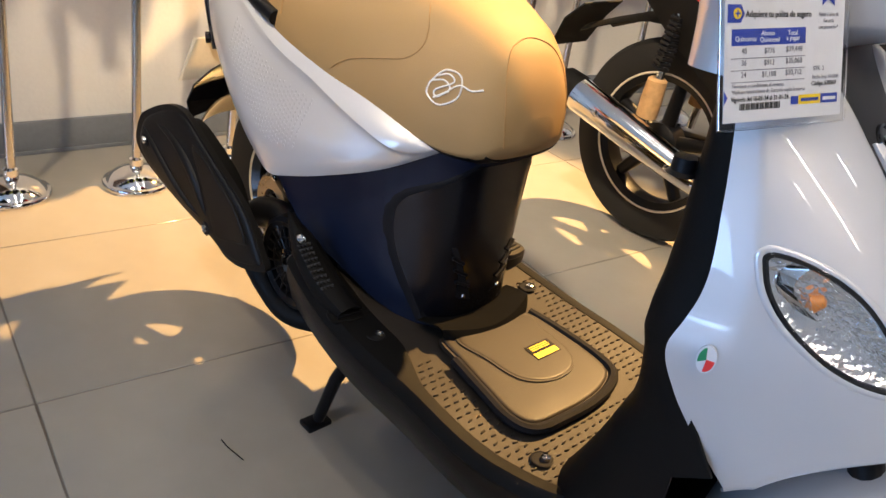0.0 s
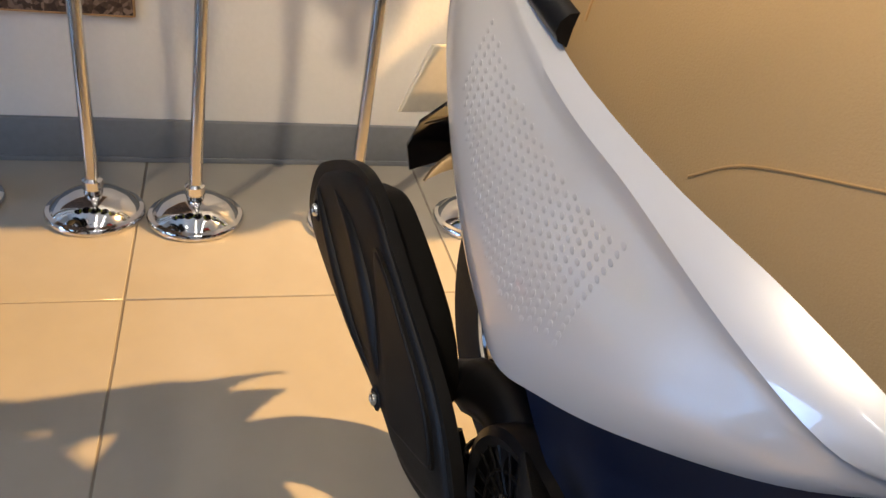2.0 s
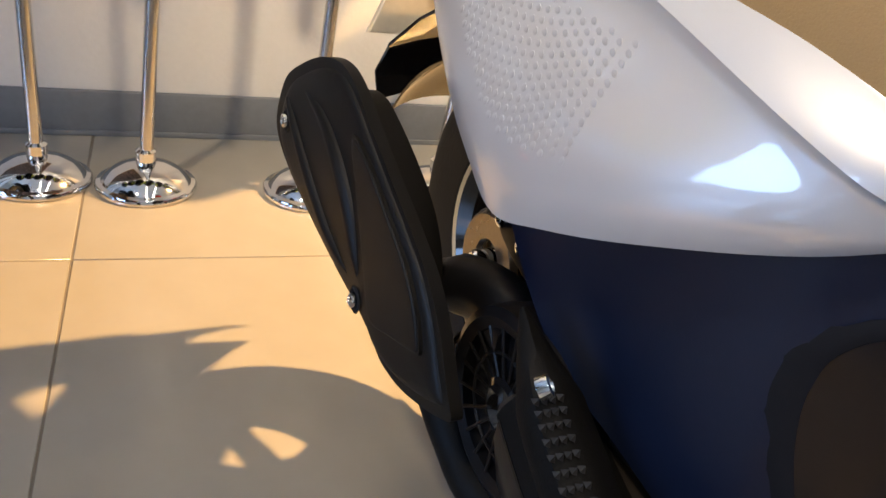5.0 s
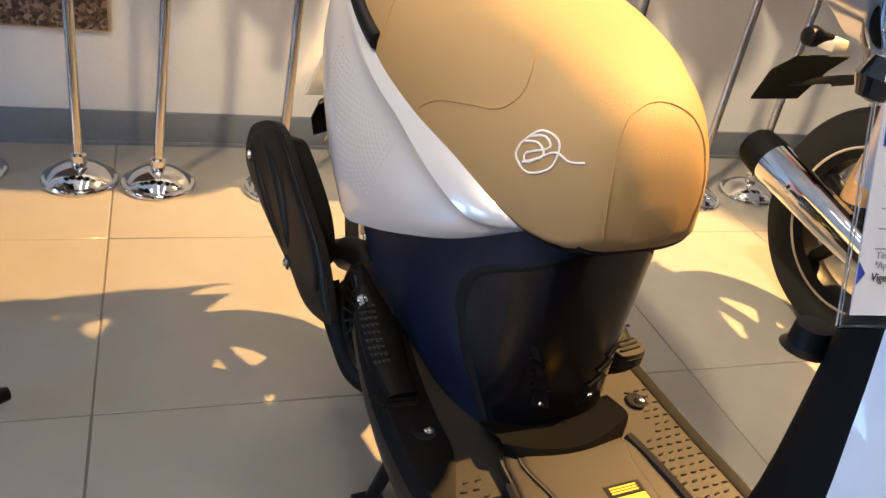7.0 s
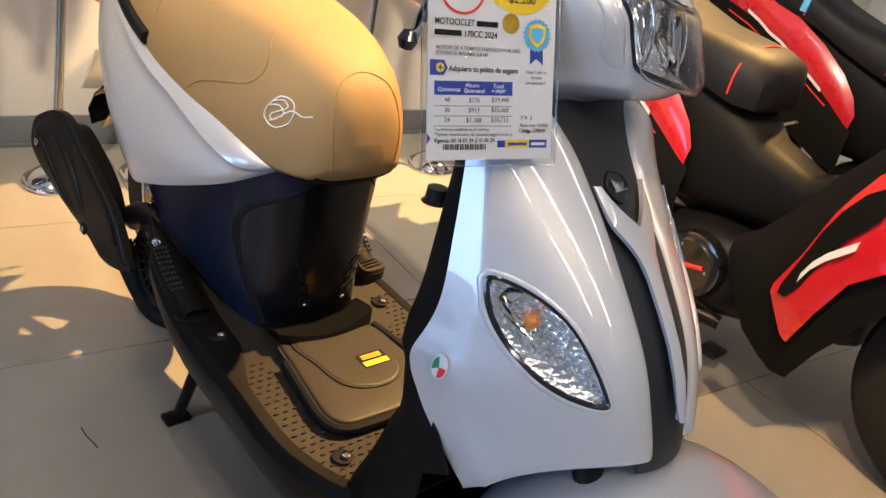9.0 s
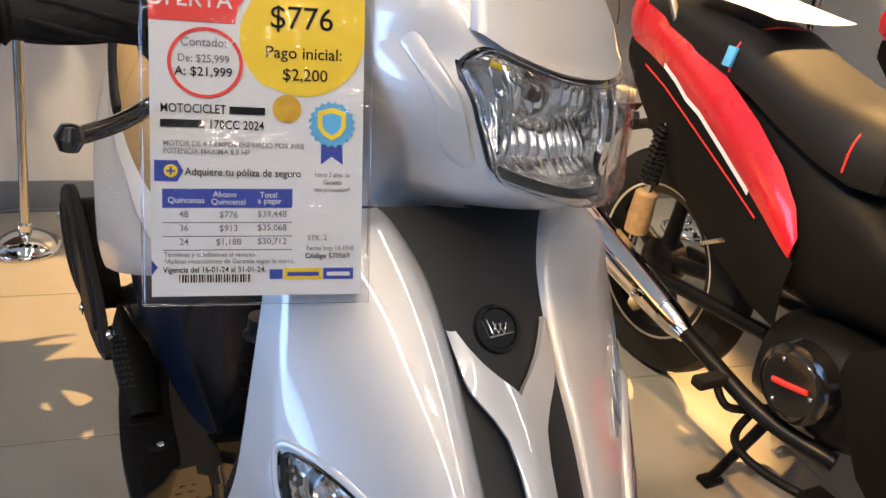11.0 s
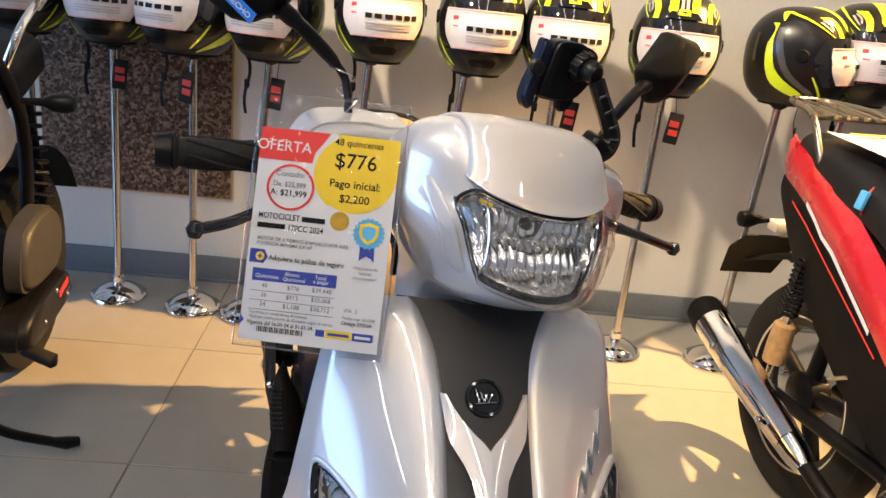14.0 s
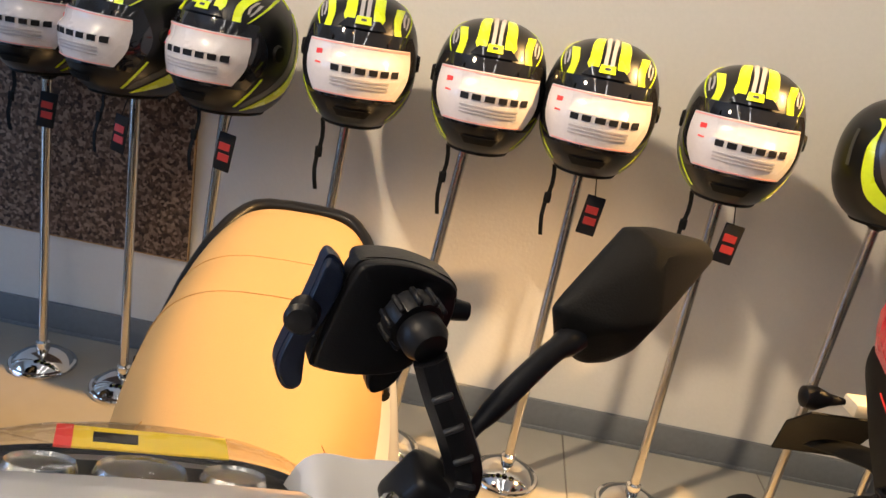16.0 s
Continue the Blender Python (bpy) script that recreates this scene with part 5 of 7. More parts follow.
# ---- handlebar head of the scooter, in its own steered frame ----
cw_w = cubic(((-0.172, 0.060), (-0.128, 0.068), (-0.10, 0.080), (-0.07, 0.097), (-0.03, 0.123), (0.0, 0.134), (0.025, 0.132), (0.045, 0.124), (0.060, 0.112), (0.070, 0.100), (0.077, 0.088)))
cw_f = cubic(((-0.172, -0.060), (-0.135, -0.085), (-0.112, -0.120), (-0.095, -0.158), (-0.07, -0.172), (-0.03, -0.178), (0.0, -0.176), (0.025, -0.162), (0.045, -0.136), (0.060, -0.10), (0.070, -0.064), (0.077, -0.028)))
cw_p = cubic(((-0.172, 0.78), (-0.06, 0.78), (-0.02, 1.0), (0.01, 1.5), (0.03, 1.2), (0.077, 0.9)))
cw_r = cubic(((-0.172, 0.040), (-0.128, 0.045), (-0.07, 0.055), (0.0, 0.060), (0.045, 0.046), (0.065, 0.018), (0.077, -0.012)))


def cowl(z, a, off=0.0):
    """A point of the cowl: a runs from the left end (0) over the front (90) to the right end (180) and round the back."""
    w, f, r = cw_w(z), cw_f(z), cw_r(z)
    c, s = math.cos(radians(a)), math.sin(radians(a))
    mid = f + (r - f) * 0.52
    y = mid + (f - mid) * abs(s) ** cw_p(z) if s >= 0 else mid + (r - mid) * abs(s) ** 0.7
    p = Vector((-w * math.copysign(abs(c) ** 0.86, c), y, z))
    n = Vector((p.x / 0.15, (y - mid) / 0.12, z / 0.10)).normalized()
    if s > 0 and -0.125 < z < 0.0:
        # the lower half of the headlamp juts forward
        g = min(1.0, -z / 0.066) if z > -0.066 else max(0.0, 1 - (-0.066 - z) / 0.055)
        p.y -= 0.034 * max(0.0, 1 - (p.x / 0.080) ** 2) * g * g * (3 - 2 * g)
    if z > 0.02:
        # the crown rises to the front and falls away to the instruments
        p.z += (z - 0.02) / 0.057 * (min(-0.010 - 0.643 * (y + 0.03), 0.042) if y < -0.03 else -0.010 - 0.9 * (y + 0.03))
    return p + n * off


LAMP_HALF = [(0.0, 0.008), (0.026, 0.009), (0.055, 0.0135), (0.080, 0.020), (0.094, 0.004), (0.080, -0.030), (0.066, -0.064), (0.050, -0.0670), (0.034, -0.0690), (0.016, -0.0705), (0.0, -0.0710)]


def corners(points, n, soft=3):
    """A closed outline of n points with straight runs and slightly rounded corners."""
    p = [np.array(q, float) for q in points]
    run = [np.linalg.norm(p[(i + 1) % len(p)] - q) for i, q in enumerate(p)]
    total, out = sum(run), []
    for k in range(n):
        d, i = total * k / n, 0
        while d > run[i]:
            d -= run[i]
            i += 1
        out.append(p[i] + (p[(i + 1) % len(p)] - p[i]) * d / run[i])
    for _ in range(soft):
        out = [(out[i - 1] + 2 * out[i] + out[(i + 1) % n]) / 4 for i in range(n)]
    return [(float(q[0]), float(q[1])) for q in out]


def face_at(x, z, off=0.0):
    """The cowl's front face at x and z."""
    t = min(abs(x) / cw_w(z), 0.999)
    c = t ** (1 / 0.86)
    a = math.degrees(math.acos(c))
    return cowl(z, a if x < 0 else 180 - a, off)


ring = corners(LAMP_HALF + [(-x, z) for x, z in LAMP_HALF[-2:0:-1]], 120)
zs = [-0.172 + 0.249 * k / 75 for k in range(76)]
bm = sheet([[cowl(z, 360 * j / 96) for j in range(96)] for z in zs], True, True)
gone = [f for f in bm.faces if f.calc_center_median().y < -0.05 and inside(f.calc_center_median().x, f.calc_center_median().z, ring)]
bmesh.ops.delete(bm, geom=gone, context="FACES")
part("handlebar_cowl", bm, SILVER, scooter, "glossy silver handlebar cowl", HEAD)
# hood that overhangs the headlamp, with a creased edge up to the crown
hood_low = cubic(((0.0, 0.0115), (0.026, 0.0125), (0.055, 0.017), (0.086, 0.025)))
rows = []
for k in range(24):
    t = k / 23
    row = []
    for j in range(61):
        x = 0.0865 * (j / 30 - 1)
        zl = hood_low(abs(x))
        z = zl + (0.0766 - zl) * t
        wz = cw_w(z) * 0.985
        e = abs(j / 30 - 1)
        row.append(face_at(max(-wz, min(wz, x * (1 - 0.07 * t))), z, (0.0050 + 0.0045 * math.exp(-t * 9)) * min(1.0, (1 - e) / 0.05 + 0.12)))
    rows.append(row)
part("headlamp_hood", sheet([[q + Vector((0, 0.007, 0.0015)) for q in rows[0]]] + rows), SILVER, scooter, "silver hood over the headlamp", HEAD)
for s in (-1, 1):
    out = [np.array(q) for q in corners([(s * 0.118, 0.010), (s * 0.112, 0.021), (s * 0.1015, 0.005), (s * 0.0715, -0.0640), (s * 0.0745, -0.0700), (s * 0.091, -0.056)], 60, 2)]
    c = sum(out) / len(out)
    part("cheek_panel", sheet([[tuple(face_at(*(c + (q - c) * k), 0.0005 + 0.0015 * h)) for q in out] for k, h in ((1.0, 0), (0.90, 0.75), (0.84, 1.0), (0.6, 0.9), (0.3, 0.85), (0.02, 0.85))], True), SILVER, scooter, "raised silver cheek panel", HEAD)
lampunit = part("headlamp", tube([tuple(face_at(x, z, 0.0005)) for x, z in ring + ring[:1]], 0.0022, 10, False), GLOSS, scooter, "large clear headlamp with a black rim", HEAD)
c = np.array((0.0, -0.032))
part("lamp_frame", sheet([[tuple(face_at(*(c + (np.array(q) - c) * k), -d)) for q in ring] for k, d in ((1.01, 0.000), (0.985, 0.004), (0.975, 0.006))], True), GLOSS, lampunit, "black inner frame of the lamp", HEAD)
part("reflector_wall", sheet([[Vector(face_at(*(c + (np.array(q) - c) * k), -0.005)) + Vector((0, d, 0)) for q in ring] for k, d in ((0.985, 0.000), (0.965, 0.010), (0.955, 0.022), (0.945, 0.036), (0.94, 0.050))], True), FACETS, lampunit, "bright faceted wall of the reflector", HEAD)
rng = random.Random(5)
CELL, FLOORS = 0.0118, (-0.086, -0.056, -0.029, 0.002, 0.04)
tilt = {(a, b): (rng.uniform(-0.16, 0.16), rng.uniform(-0.22, 0.22)) for a in range(-14, 15) for b in range(4)}
rows = []
for i in range(90):
    z = -0.105 + 0.140 * i / 89
    b = max([q for q in range(4) if z >= FLOORS[q]] + [0])
    zm, zh = (FLOORS[b] + FLOORS[b + 1]) / 2, (FLOORS[b + 1] - FLOORS[b]) / 2
    row = []
    for j in range(221):
        x = -0.110 + 0.001 * j
        a = math.floor(x / CELL)
        u, v = (x / CELL - a) * 2 - 1, (z - zm) / zh
        d = min(1.0, (x / 0.098) ** 2 + ((z + 0.032) / 0.064) ** 2)
        tx, tz = tilt[(a, b)]
        row.append((x, face_at(x, max(z, -0.030)).y + 0.014 + 0.038 * (1 - d) - 0.55 * max(0.0, -0.030 - z) + 0.0036 * (u * u - 0.5) + 0.0062 * (min(abs(v), 1.0) ** 2 - 0.5) + u * tx * CELL / 2 + (z - zm) * tz * 0.6, z))
    rows.append(row)
bowl = sheet(rows)
rim_line = [(q[0] * 0.985, -0.032 + (q[1] + 0.032) * 0.985) for q in ring]
bmesh.ops.delete(bowl, geom=[f for f in bowl.faces if not inside(f.calc_center_median().x, f.calc_center_median().z, rim_line)], context="FACES")
part("reflector", bowl, FLUTES, lampunit, "fluted chrome reflector", HEAD, angle=22)
LENS_STEPS = ((1.0, 0.001), (0.985, 0.0065), (0.955, 0.0105), (0.90, 0.0135), (0.80, 0.016), (0.62, 0.0175), (0.42, 0.0185), (0.22, 0.019), (0.02, 0.019))


def lens_at(x, z, bulge, extra=0.0):
    side = min(1.0, max(0.0, (0.096 - abs(x)) / 0.032))
    return tuple(face_at(x, z, 0.001 + bulge * (0.25 + 0.75 * side * side * (3 - 2 * side)) + extra))


part("lens", thick(sheet([[lens_at(*(c + (np.array(q) - c) * k), h) for q in ring] for k, h in LENS_STEPS], True), 0.0012), LENS, lampunit, "clear lens", HEAD)
part("lens_rim", tube([lens_at(*(c + (np.array(q) - c) * 0.972), 0.0090) for q in ring + ring[:1]], 0.0016, 8, False), CLEAR, lampunit, "thick clear lens rim", HEAD)
BULB = Vector((-0.004, -0.128, -0.012))
part("bulb_shroud", lathe([(0.0085, -0.006), (0.0150, -0.006), (0.0170, 0.004), (0.0168, 0.012), (0.0140, 0.0135), (0.0115, 0.010), (0.0100, 0.002), (0.0085, -0.002)], 32, Matrix.Translation(BULB) @ pose(0, 0, 0, 90), False), STEEL, lampunit, "round bulb shroud", HEAD)
part("bulb", lathe([(0.0, 0.015), (0.0050, 0.0135), (0.0078, 0.008), (0.0080, -0.006)], 20, Matrix.Translation(BULB) @ pose(0, 0, 0, 90)), DARKSTEEL, lampunit, "unlit brownish glass bulb", HEAD)
# ribbed fields moulded into the lens
for x0, x1, z0, z1, lean_, label in ((-0.046, 0.046, -0.066, -0.046, 1.6, "finely ribbed lower field"), (0.052, 0.076, -0.024, -0.006, -0.5, "ribbed oval field")):
    rows = []
    for i in range(22):
        v = i / 21
        row = []
        for j in range(141):
            u = j / 140
            x, z = x0 + (x1 - x0) * u, z0 + (z1 - z0) * v
            row.append(Vector(lens_at(x, z, 0.0115)) + Vector((0, 0.0007 * math.sin((x + lean_ * z) * math.tau / 0.0034), 0)))
        rows.append(row)
    field = sheet(rows)
    cx, cz, hw, hh = (x0 + x1) / 2, (z0 + z1) / 2, (x1 - x0) / 2, (z1 - z0) / 2
    bmesh.ops.delete(field, geom=[f for f in field.faces if ((f.calc_center_median().x - cx) / hw) ** 2 + ((f.calc_center_median().z - cz) / hh) ** 2 > 1], context="FACES")
    part("ribbed_field", field, LENS, lampunit, label, HEAD)
for s in (-1, 1):
    out = corners([(s * 0.0885, 0.0035), (s * 0.0800, 0.0130), (s * 0.0700, 0.0095), (s * 0.0655, -0.010), (s * 0.0650, -0.052), (s * 0.0680, -0.056), (s * 0.0790, -0.026)], 50, 2)
    cc = np.array((s * 0.0735, -0.018))
    side = part("side_reflector", sheet([[tuple(face_at(*(cc + (np.array(q) - cc) * k), -0.004 - d)) for q in out] for k, d in ((1.0, -0.002), (0.94, 0.003), (0.82, 0.009), (0.55, 0.013), (0.02, 0.014))], True), CHROME, lampunit, "chrome position-lamp chamber", HEAD)
    part("chamber_edge", tube([tuple(face_at(s * x, z, 0.004)) for x, z in spline([(0.0685, 0.010), (0.0655, 0.000), (0.0640, -0.020), (0.0640, -0.040), (0.0655, -0.056)], 24)], 0.0014, 8), CHROME, side, "bright dividing edge", HEAD)
    # plain yellow tube painted in as the gleam of the amber bulb
    part("amber_edge", tube([tuple(face_at(s * x, z, -0.004)) for x, z in ((0.074, 0.0105), (0.068, 0.0090), (0.063, 0.0078))], 0.0024, 8), YELLOW, side, "yellow strip painted as amber bulb glow", HEAD)
# loose wrapping film on the lamp's far edge
rows = []
for i in range(16):
    t = i / 15
    rows.append([tuple(face_at(0.066 + 0.036 * t, 0.018 - 0.086 * k / 16 * (1 - 0.1 * t), 0.020 + 0.006 * math.sin(5 * t + 1.7 * k) * t - 0.016 * t * t) + Vector((0.004 * t, 0, 0.003 * math.sin(3 * k) * t))) for k in range(17)])
part("wrapping_film", sheet(rows), FILM, scooter, "crumpled clear wrapping film", HEAD)
# instrument cover
INST = HEAD @ Matrix.Translation((0.004, 0.032, 0.024)) @ pose(0, 0, 0, -20)
dash = part("instrument_pod", sheet([[(0.098 * s * math.cos(a), 0.052 * s * math.sin(a), z) for a in (math.tau * k / 40 for k in range(40))] for s, z in ((0.88, -0.03), (0.97, -0.01), (0.97, 0.002), (0.94, 0.005), (0.9, 0.002), (0.0, 0.001))], True), BLACK, scooter, "black instrument pod", INST)
part("clear_cover", sheet([[(0.096 * s * math.cos(a), 0.050 * s * math.sin(a), 0.006 + 0.022 * math.sqrt(max(0, 1 - s * s))) for a in (math.tau * k / 40 for k in range(40))] for s in (1, 0.95, 0.85, 0.7, 0.5, 0.25, 0.02)], True), FILM, dash, "clear instrument cover", INST)
for k in range(3):
    part("dial", lathe([(0.0, 0.004), (0.022 - 0.006 * (k != 1), 0.004), (0.024 - 0.006 * (k != 1), 0.006), (0.026 - 0.006 * (k != 1), 0.002)], 28, INST @ Matrix.Translation((-0.052 + 0.052 * k, 0, 0.001))), STEEL, dash)
stk = part("cover_sticker", box(0.085, 0.022, 0.0012, 0.0, INST @ pose(0.004, 0.010, 0.0185, 16)), YELLOW, dash, "yellow sticker with a red end")
part("sticker_end", box(0.009, 0.0225, 0.0016, 0.0, INST @ pose(-0.043, 0.010, 0.0185, 16)), TAGRED, stk)
part("printed_bars", box(0.024, 0.010, 0.0016, 0.0, INST @ pose(-0.016, 0.010, 0.0189, 16)), INK_AND_SHADE, stk)
# grips, levers, mirrors
for s in (-1, 1):
    a0, a1 = Vector((s * 0.10, 0.0, 0.0)), Vector((0.318, 0.046, -0.019) if s > 0 else (-0.336, 0.045, -0.030))
    part("handlebar", tube([a0, a0.lerp(a1, 0.5), a1], 0.011), MATTE, scooter, "", HEAD)
    path = [a0.lerp(a1, 0.40 + 0.60 * k / 40) for k in range(41)]
    grip = part("grip", tube(path, [0.0195 if k in (0, 1, 39) else 0.0160 + 0.0006 * math.sin(k * 1.3) for k in range(41)], 18), RUBBER, scooter, "ribbed black rubber grip", HEAD)
    way = (a1 - a0).normalized()
    u, v = way.orthogonal().normalized(), way.cross(way.orthogonal().normalized())
    for q in range(6):
        b = math.tau * q / 6
        part("grip_rib", tube([path[4 + k] + (u * math.cos(b + 0.06 * k) + v * math.sin(b + 0.06 * k)) * 0.0163 for k in range(33)], 0.0022, 6), RUBBER, grip, "", HEAD)
    part("bar_end", tube([a1, a1 + way * 0.016], [0.0205, 0.018], 18), BLACK, grip, "", HEAD)
    wing = [(s * 0.090, 0.040), (s * 0.130, 0.050), (s * 0.168, 0.049), (s * 0.204, 0.039), (s * 0.220, 0.012), (s * 0.227, -0.028), (s * 0.214, -0.053), (s * 0.170, -0.066), (s * 0.090, -0.075)]
    part("switch_housing", pillow(wing, 0.062, 0.16, 64, HEAD @ Matrix.Translation((0, 0.040, 0)) @ pose(0, 0, 0, 8), crown=0.004), SILVER, scooter, "silver handlebar fairing")
    part("switch_block", box(0.030, 0.046, 0.050, 0.008, HEAD @ Matrix.Translation(a0.lerp(a1, 0.56)) @ pose(0, 0, -0.004, 0, s * 4, s * 12), 3), MATTE, scooter, "black switch block")
    lev = [(s * 0.165, -0.014, -0.022), (s * 0.200, -0.032, -0.030), (s * 0.250, -0.041, -0.038), (s * 0.290, -0.039, -0.046), (s * 0.310, -0.037, -0.050)] if s > 0 else [(s * 0.165, 0.020, -0.030), (s * 0.205, 0.010, -0.050), (s * 0.250, -0.010, -0.068), (s * 0.285, -0.030, -0.078), (s * 0.319, -0.045, -0.083)]
    part("brake_lever", merge(tube([tuple(q) for q in spline(lev, 24)], [0.0075] * 8 + [0.0062] * 16, 10), lathe([(0.0, -0.0095), (0.006, -0.008), (0.0095, 0.0), (0.006, 0.008), (0.0, 0.0095)], 16, Matrix.Translation(lev[-1]))), GLOSS, scooter, "black brake lever with a ball end", HEAD)
    # the right mirror looks back; the left one is folded forward on its stem
    stem = [(0.158, -0.004, 0.012), (0.160, -0.004, 0.040), (0.164, 0.000, 0.066), (0.180, 0.010, 0.090), (0.227, 0.036, 0.133), (0.252, 0.048, 0.147)] if s > 0 else [(-0.160, 0.012, 0.010), (-0.163, 0.018, 0.040), (-0.166, 0.030, 0.068), (-0.176, 0.037, 0.088), (-0.222, 0.034, 0.120), (-0.254, 0.031, 0.138)]
    mir = part("mirror", tube([tuple(q) for q in spline(stem, 30)], [0.0085] * 5 + [0.0048] * 14 + [0.0070] + [0.0078] * 6 + [0.0095] * 4, 12), BLACK, scooter, "black mirror on a thin stem", HEAD)
    back = Vector((-0.346, 0.879, -0.327))
    rim = [Vector(q) for q in ((0.281, 0.073, 0.221), (0.306, 0.085, 0.2215), (0.361, 0.098, 0.218), (0.380, 0.101, 0.209), (0.349, 0.090, 0.157), (0.292, 0.060, 0.126), (0.272, 0.053, 0.126), (0.243, 0.046, 0.145), (0.233, 0.046, 0.166))]
    ridge = [q + back * 0.012 for q in rim] + [Vector((0.291, 0.060, 0.212)) - back * 0.010, Vector((0.290, 0.050, 0.165)) - back * 0.020, Vector((0.262, 0.044, 0.158)) - back * 0.014, Vector((0.288, 0.052, 0.140)) - back * 0.012, Vector((0.350, 0.088, 0.205)) - back * 0.006]
    fold = Matrix() if s > 0 else Matrix.Translation((-0.008, -0.012, -0.008)) @ Matrix.Diagonal((-1, 1, 1, 1))
    hb = bmesh.new()
    for q in rim + ridge:
        hb.verts.new(fold @ q)
    bmesh.ops.convex_hull(hb, input=hb.verts[:])
    bmesh.ops.dissolve_limit(hb, angle_limit=radians(6), verts=hb.verts[:], edges=hb.edges[:])
    bmesh.ops.recalc_face_normals(hb, faces=hb.faces[:])
    if s < 0:
        # blue label on the broad front facet
        ex = Vector((0.95, -0.10, -0.30)).normalized()
        face = max(hb.faces, key=lambda f: f.calc_area() * max(f.normal.dot(Vector((0.15, -0.95, -0.1))), 0))
        nrm = face.normal.copy()
        ex = (ex - nrm * ex.dot(nrm)).normalized()
        ez = ex.cross(nrm).normalized()
        if ez.z < 0:
            ez = -ez
        o = Vector((-0.299, 0.030, 0.135))
        o += nrm * ((face.calc_center_median() - o).dot(nrm) + 0.001)
        lm = HEAD @ Matrix(((ex.x, -nrm.x, ez.x, o.x), (ex.y, -nrm.y, ez.y, o.y), (ex.z, -nrm.z, ez.z, o.z), (0, 0, 0, 1)))
    bmesh.ops.bevel(hb, geom=hb.edges[:], offset=0.0042, segments=3, affect="EDGES", profile=0.6)
    bmesh.ops.recalc_face_normals(hb, faces=hb.faces[:])
    part("mirror_housing", hb, MATTE, mir, "", HEAD)
    mid = sum(rim, Vector()) / len(rim)
    mb = bmesh.new()
    mb.faces.new([mb.verts.new(fold @ p) for p in (mid + (q - mid) * 0.9 + back * 0.0130 for q in rim)])
    thick(mb, 0.002)
    part("mirror_glass", mb, CHROME, mir, "mirror glass", HEAD)
    if s < 0:
        lb = part("mirror_label", box(0.048, 0.0012, 0.0135, 0.0, lm), BLUELABEL, mir, "blue label with white lettering")
        part("lettering", words("DERECHO", 0.0088, 0, -0.0033, "CENTER"), PAPER, lb, "", lm @ Matrix.Translation((0, -0.0009, 0)))
part("cable", tube([tuple(q) for q in spline([(-0.13, 0.0, -0.02), (-0.115, -0.02, -0.06), (-0.095, -0.03, -0.085), (-0.088, -0.03, -0.12)], 20)], 0.004, 8), BLACK, scooter, "black brake cable", HEAD)

# ---- phone mount clamped to the mirror stem ----
mount = thing("phone_mount", "black plastic phone holder clamped to the mirror stem", "phone holder", SCOOTER @ HEAD)
part("clamp", box(0.034, 0.034, 0.040, 0.007, pose(0.153, -0.006, 0.056, 10, 20, 0), 3), BLACK, mount)
part("clamp_strap", lathe([(0.016, -0.012), (0.020, -0.010), (0.020, 0.010), (0.016, 0.012)], 24, pose(0.158, -0.004, 0.034, 4, 8, 0)), BLACK, mount)
part("clamp_screw", lathe([(0.0, 0.012), (0.010, 0.011), (0.012, 0.004), (0.012, -0.012)], 14, pose(0.139, -0.016, 0.050, 60, -40, 0)), GLOSS, mount)
path = [Vector(q) for q in spline([(0.156, -0.012, 0.052), (0.168, -0.014, 0.062), (0.172, -0.012, 0.078), (0.160, -0.008, 0.100), (0.145, -0.004, 0.122), (0.134, 0.000, 0.140)], 34)]
arm = part("arm", tube(path, [0.0125 - 0.0022 * k / 33 for k in range(34)], 8), BLACK, mount, "faceted black arm")
for k in (7, 12, 17, 22, 27):
    way = (path[k + 1] - path[k - 1]).normalized()
    out = (Vector((-0.25, -1, 0.2)) - way * way.dot(Vector((-0.25, -1, 0.2)))).normalized()
    ex = way.cross(out)
    o = path[k] + out * 0.0108
    part("arm_notch", box(0.012, 0.004, 0.0034, 0.001, Matrix(((ex.x, out.x, way.x, o.x), (ex.y, out.y, way.y, o.y), (ex.z, out.z, way.z, o.z), (0, 0, 0, 1))), 1), GREYPLASTIC, arm, "small grey notch")
joint = Matrix.Translation((0.129, 0.010, 0.149)) @ Vector((-0.24, 0.94, 0.22)).to_track_quat("Z", "Y").to_matrix().to_4x4()
part("knuckle", lathe([(0.0, -0.014), (0.010, -0.012), (0.0135, -0.006), (0.0135, 0.004), (0.009, 0.010), (0.0, 0.012)], 24, joint), BLACK, mount)
nut = part("lock_ring", lathe([(0.010, 0.004), (0.0165, 0.006), (0.0175, 0.012), (0.0165, 0.020), (0.012, 0.024)], 12, joint), BLACK, mount, "ribbed lock ring")
for k in range(10):
    a = math.tau * k / 10
    part("ring_rib", box(0.0042, 0.0036, 0.014, 0.001, joint @ pose(0.0172 * math.cos(a), 0.0172 * math.sin(a), 0.013, 0, 0, math.degrees(a)), 1), BLACK, nut)
MP = Matrix.Translation((0, 0.056, 0))
holder = part("back_plate", pillow([(0.090, 0.168), (0.098, 0.175), (0.122, 0.177), (0.148, 0.173), (0.157, 0.163), (0.1575, 0.140), (0.146, 0.118), (0.134, 0.107), (0.110, 0.102), (0.086, 0.103), (0.081, 0.110), (0.084, 0.138)], 0.020, 0.10, 64, MP), BLACK, mount, "black holder plate")
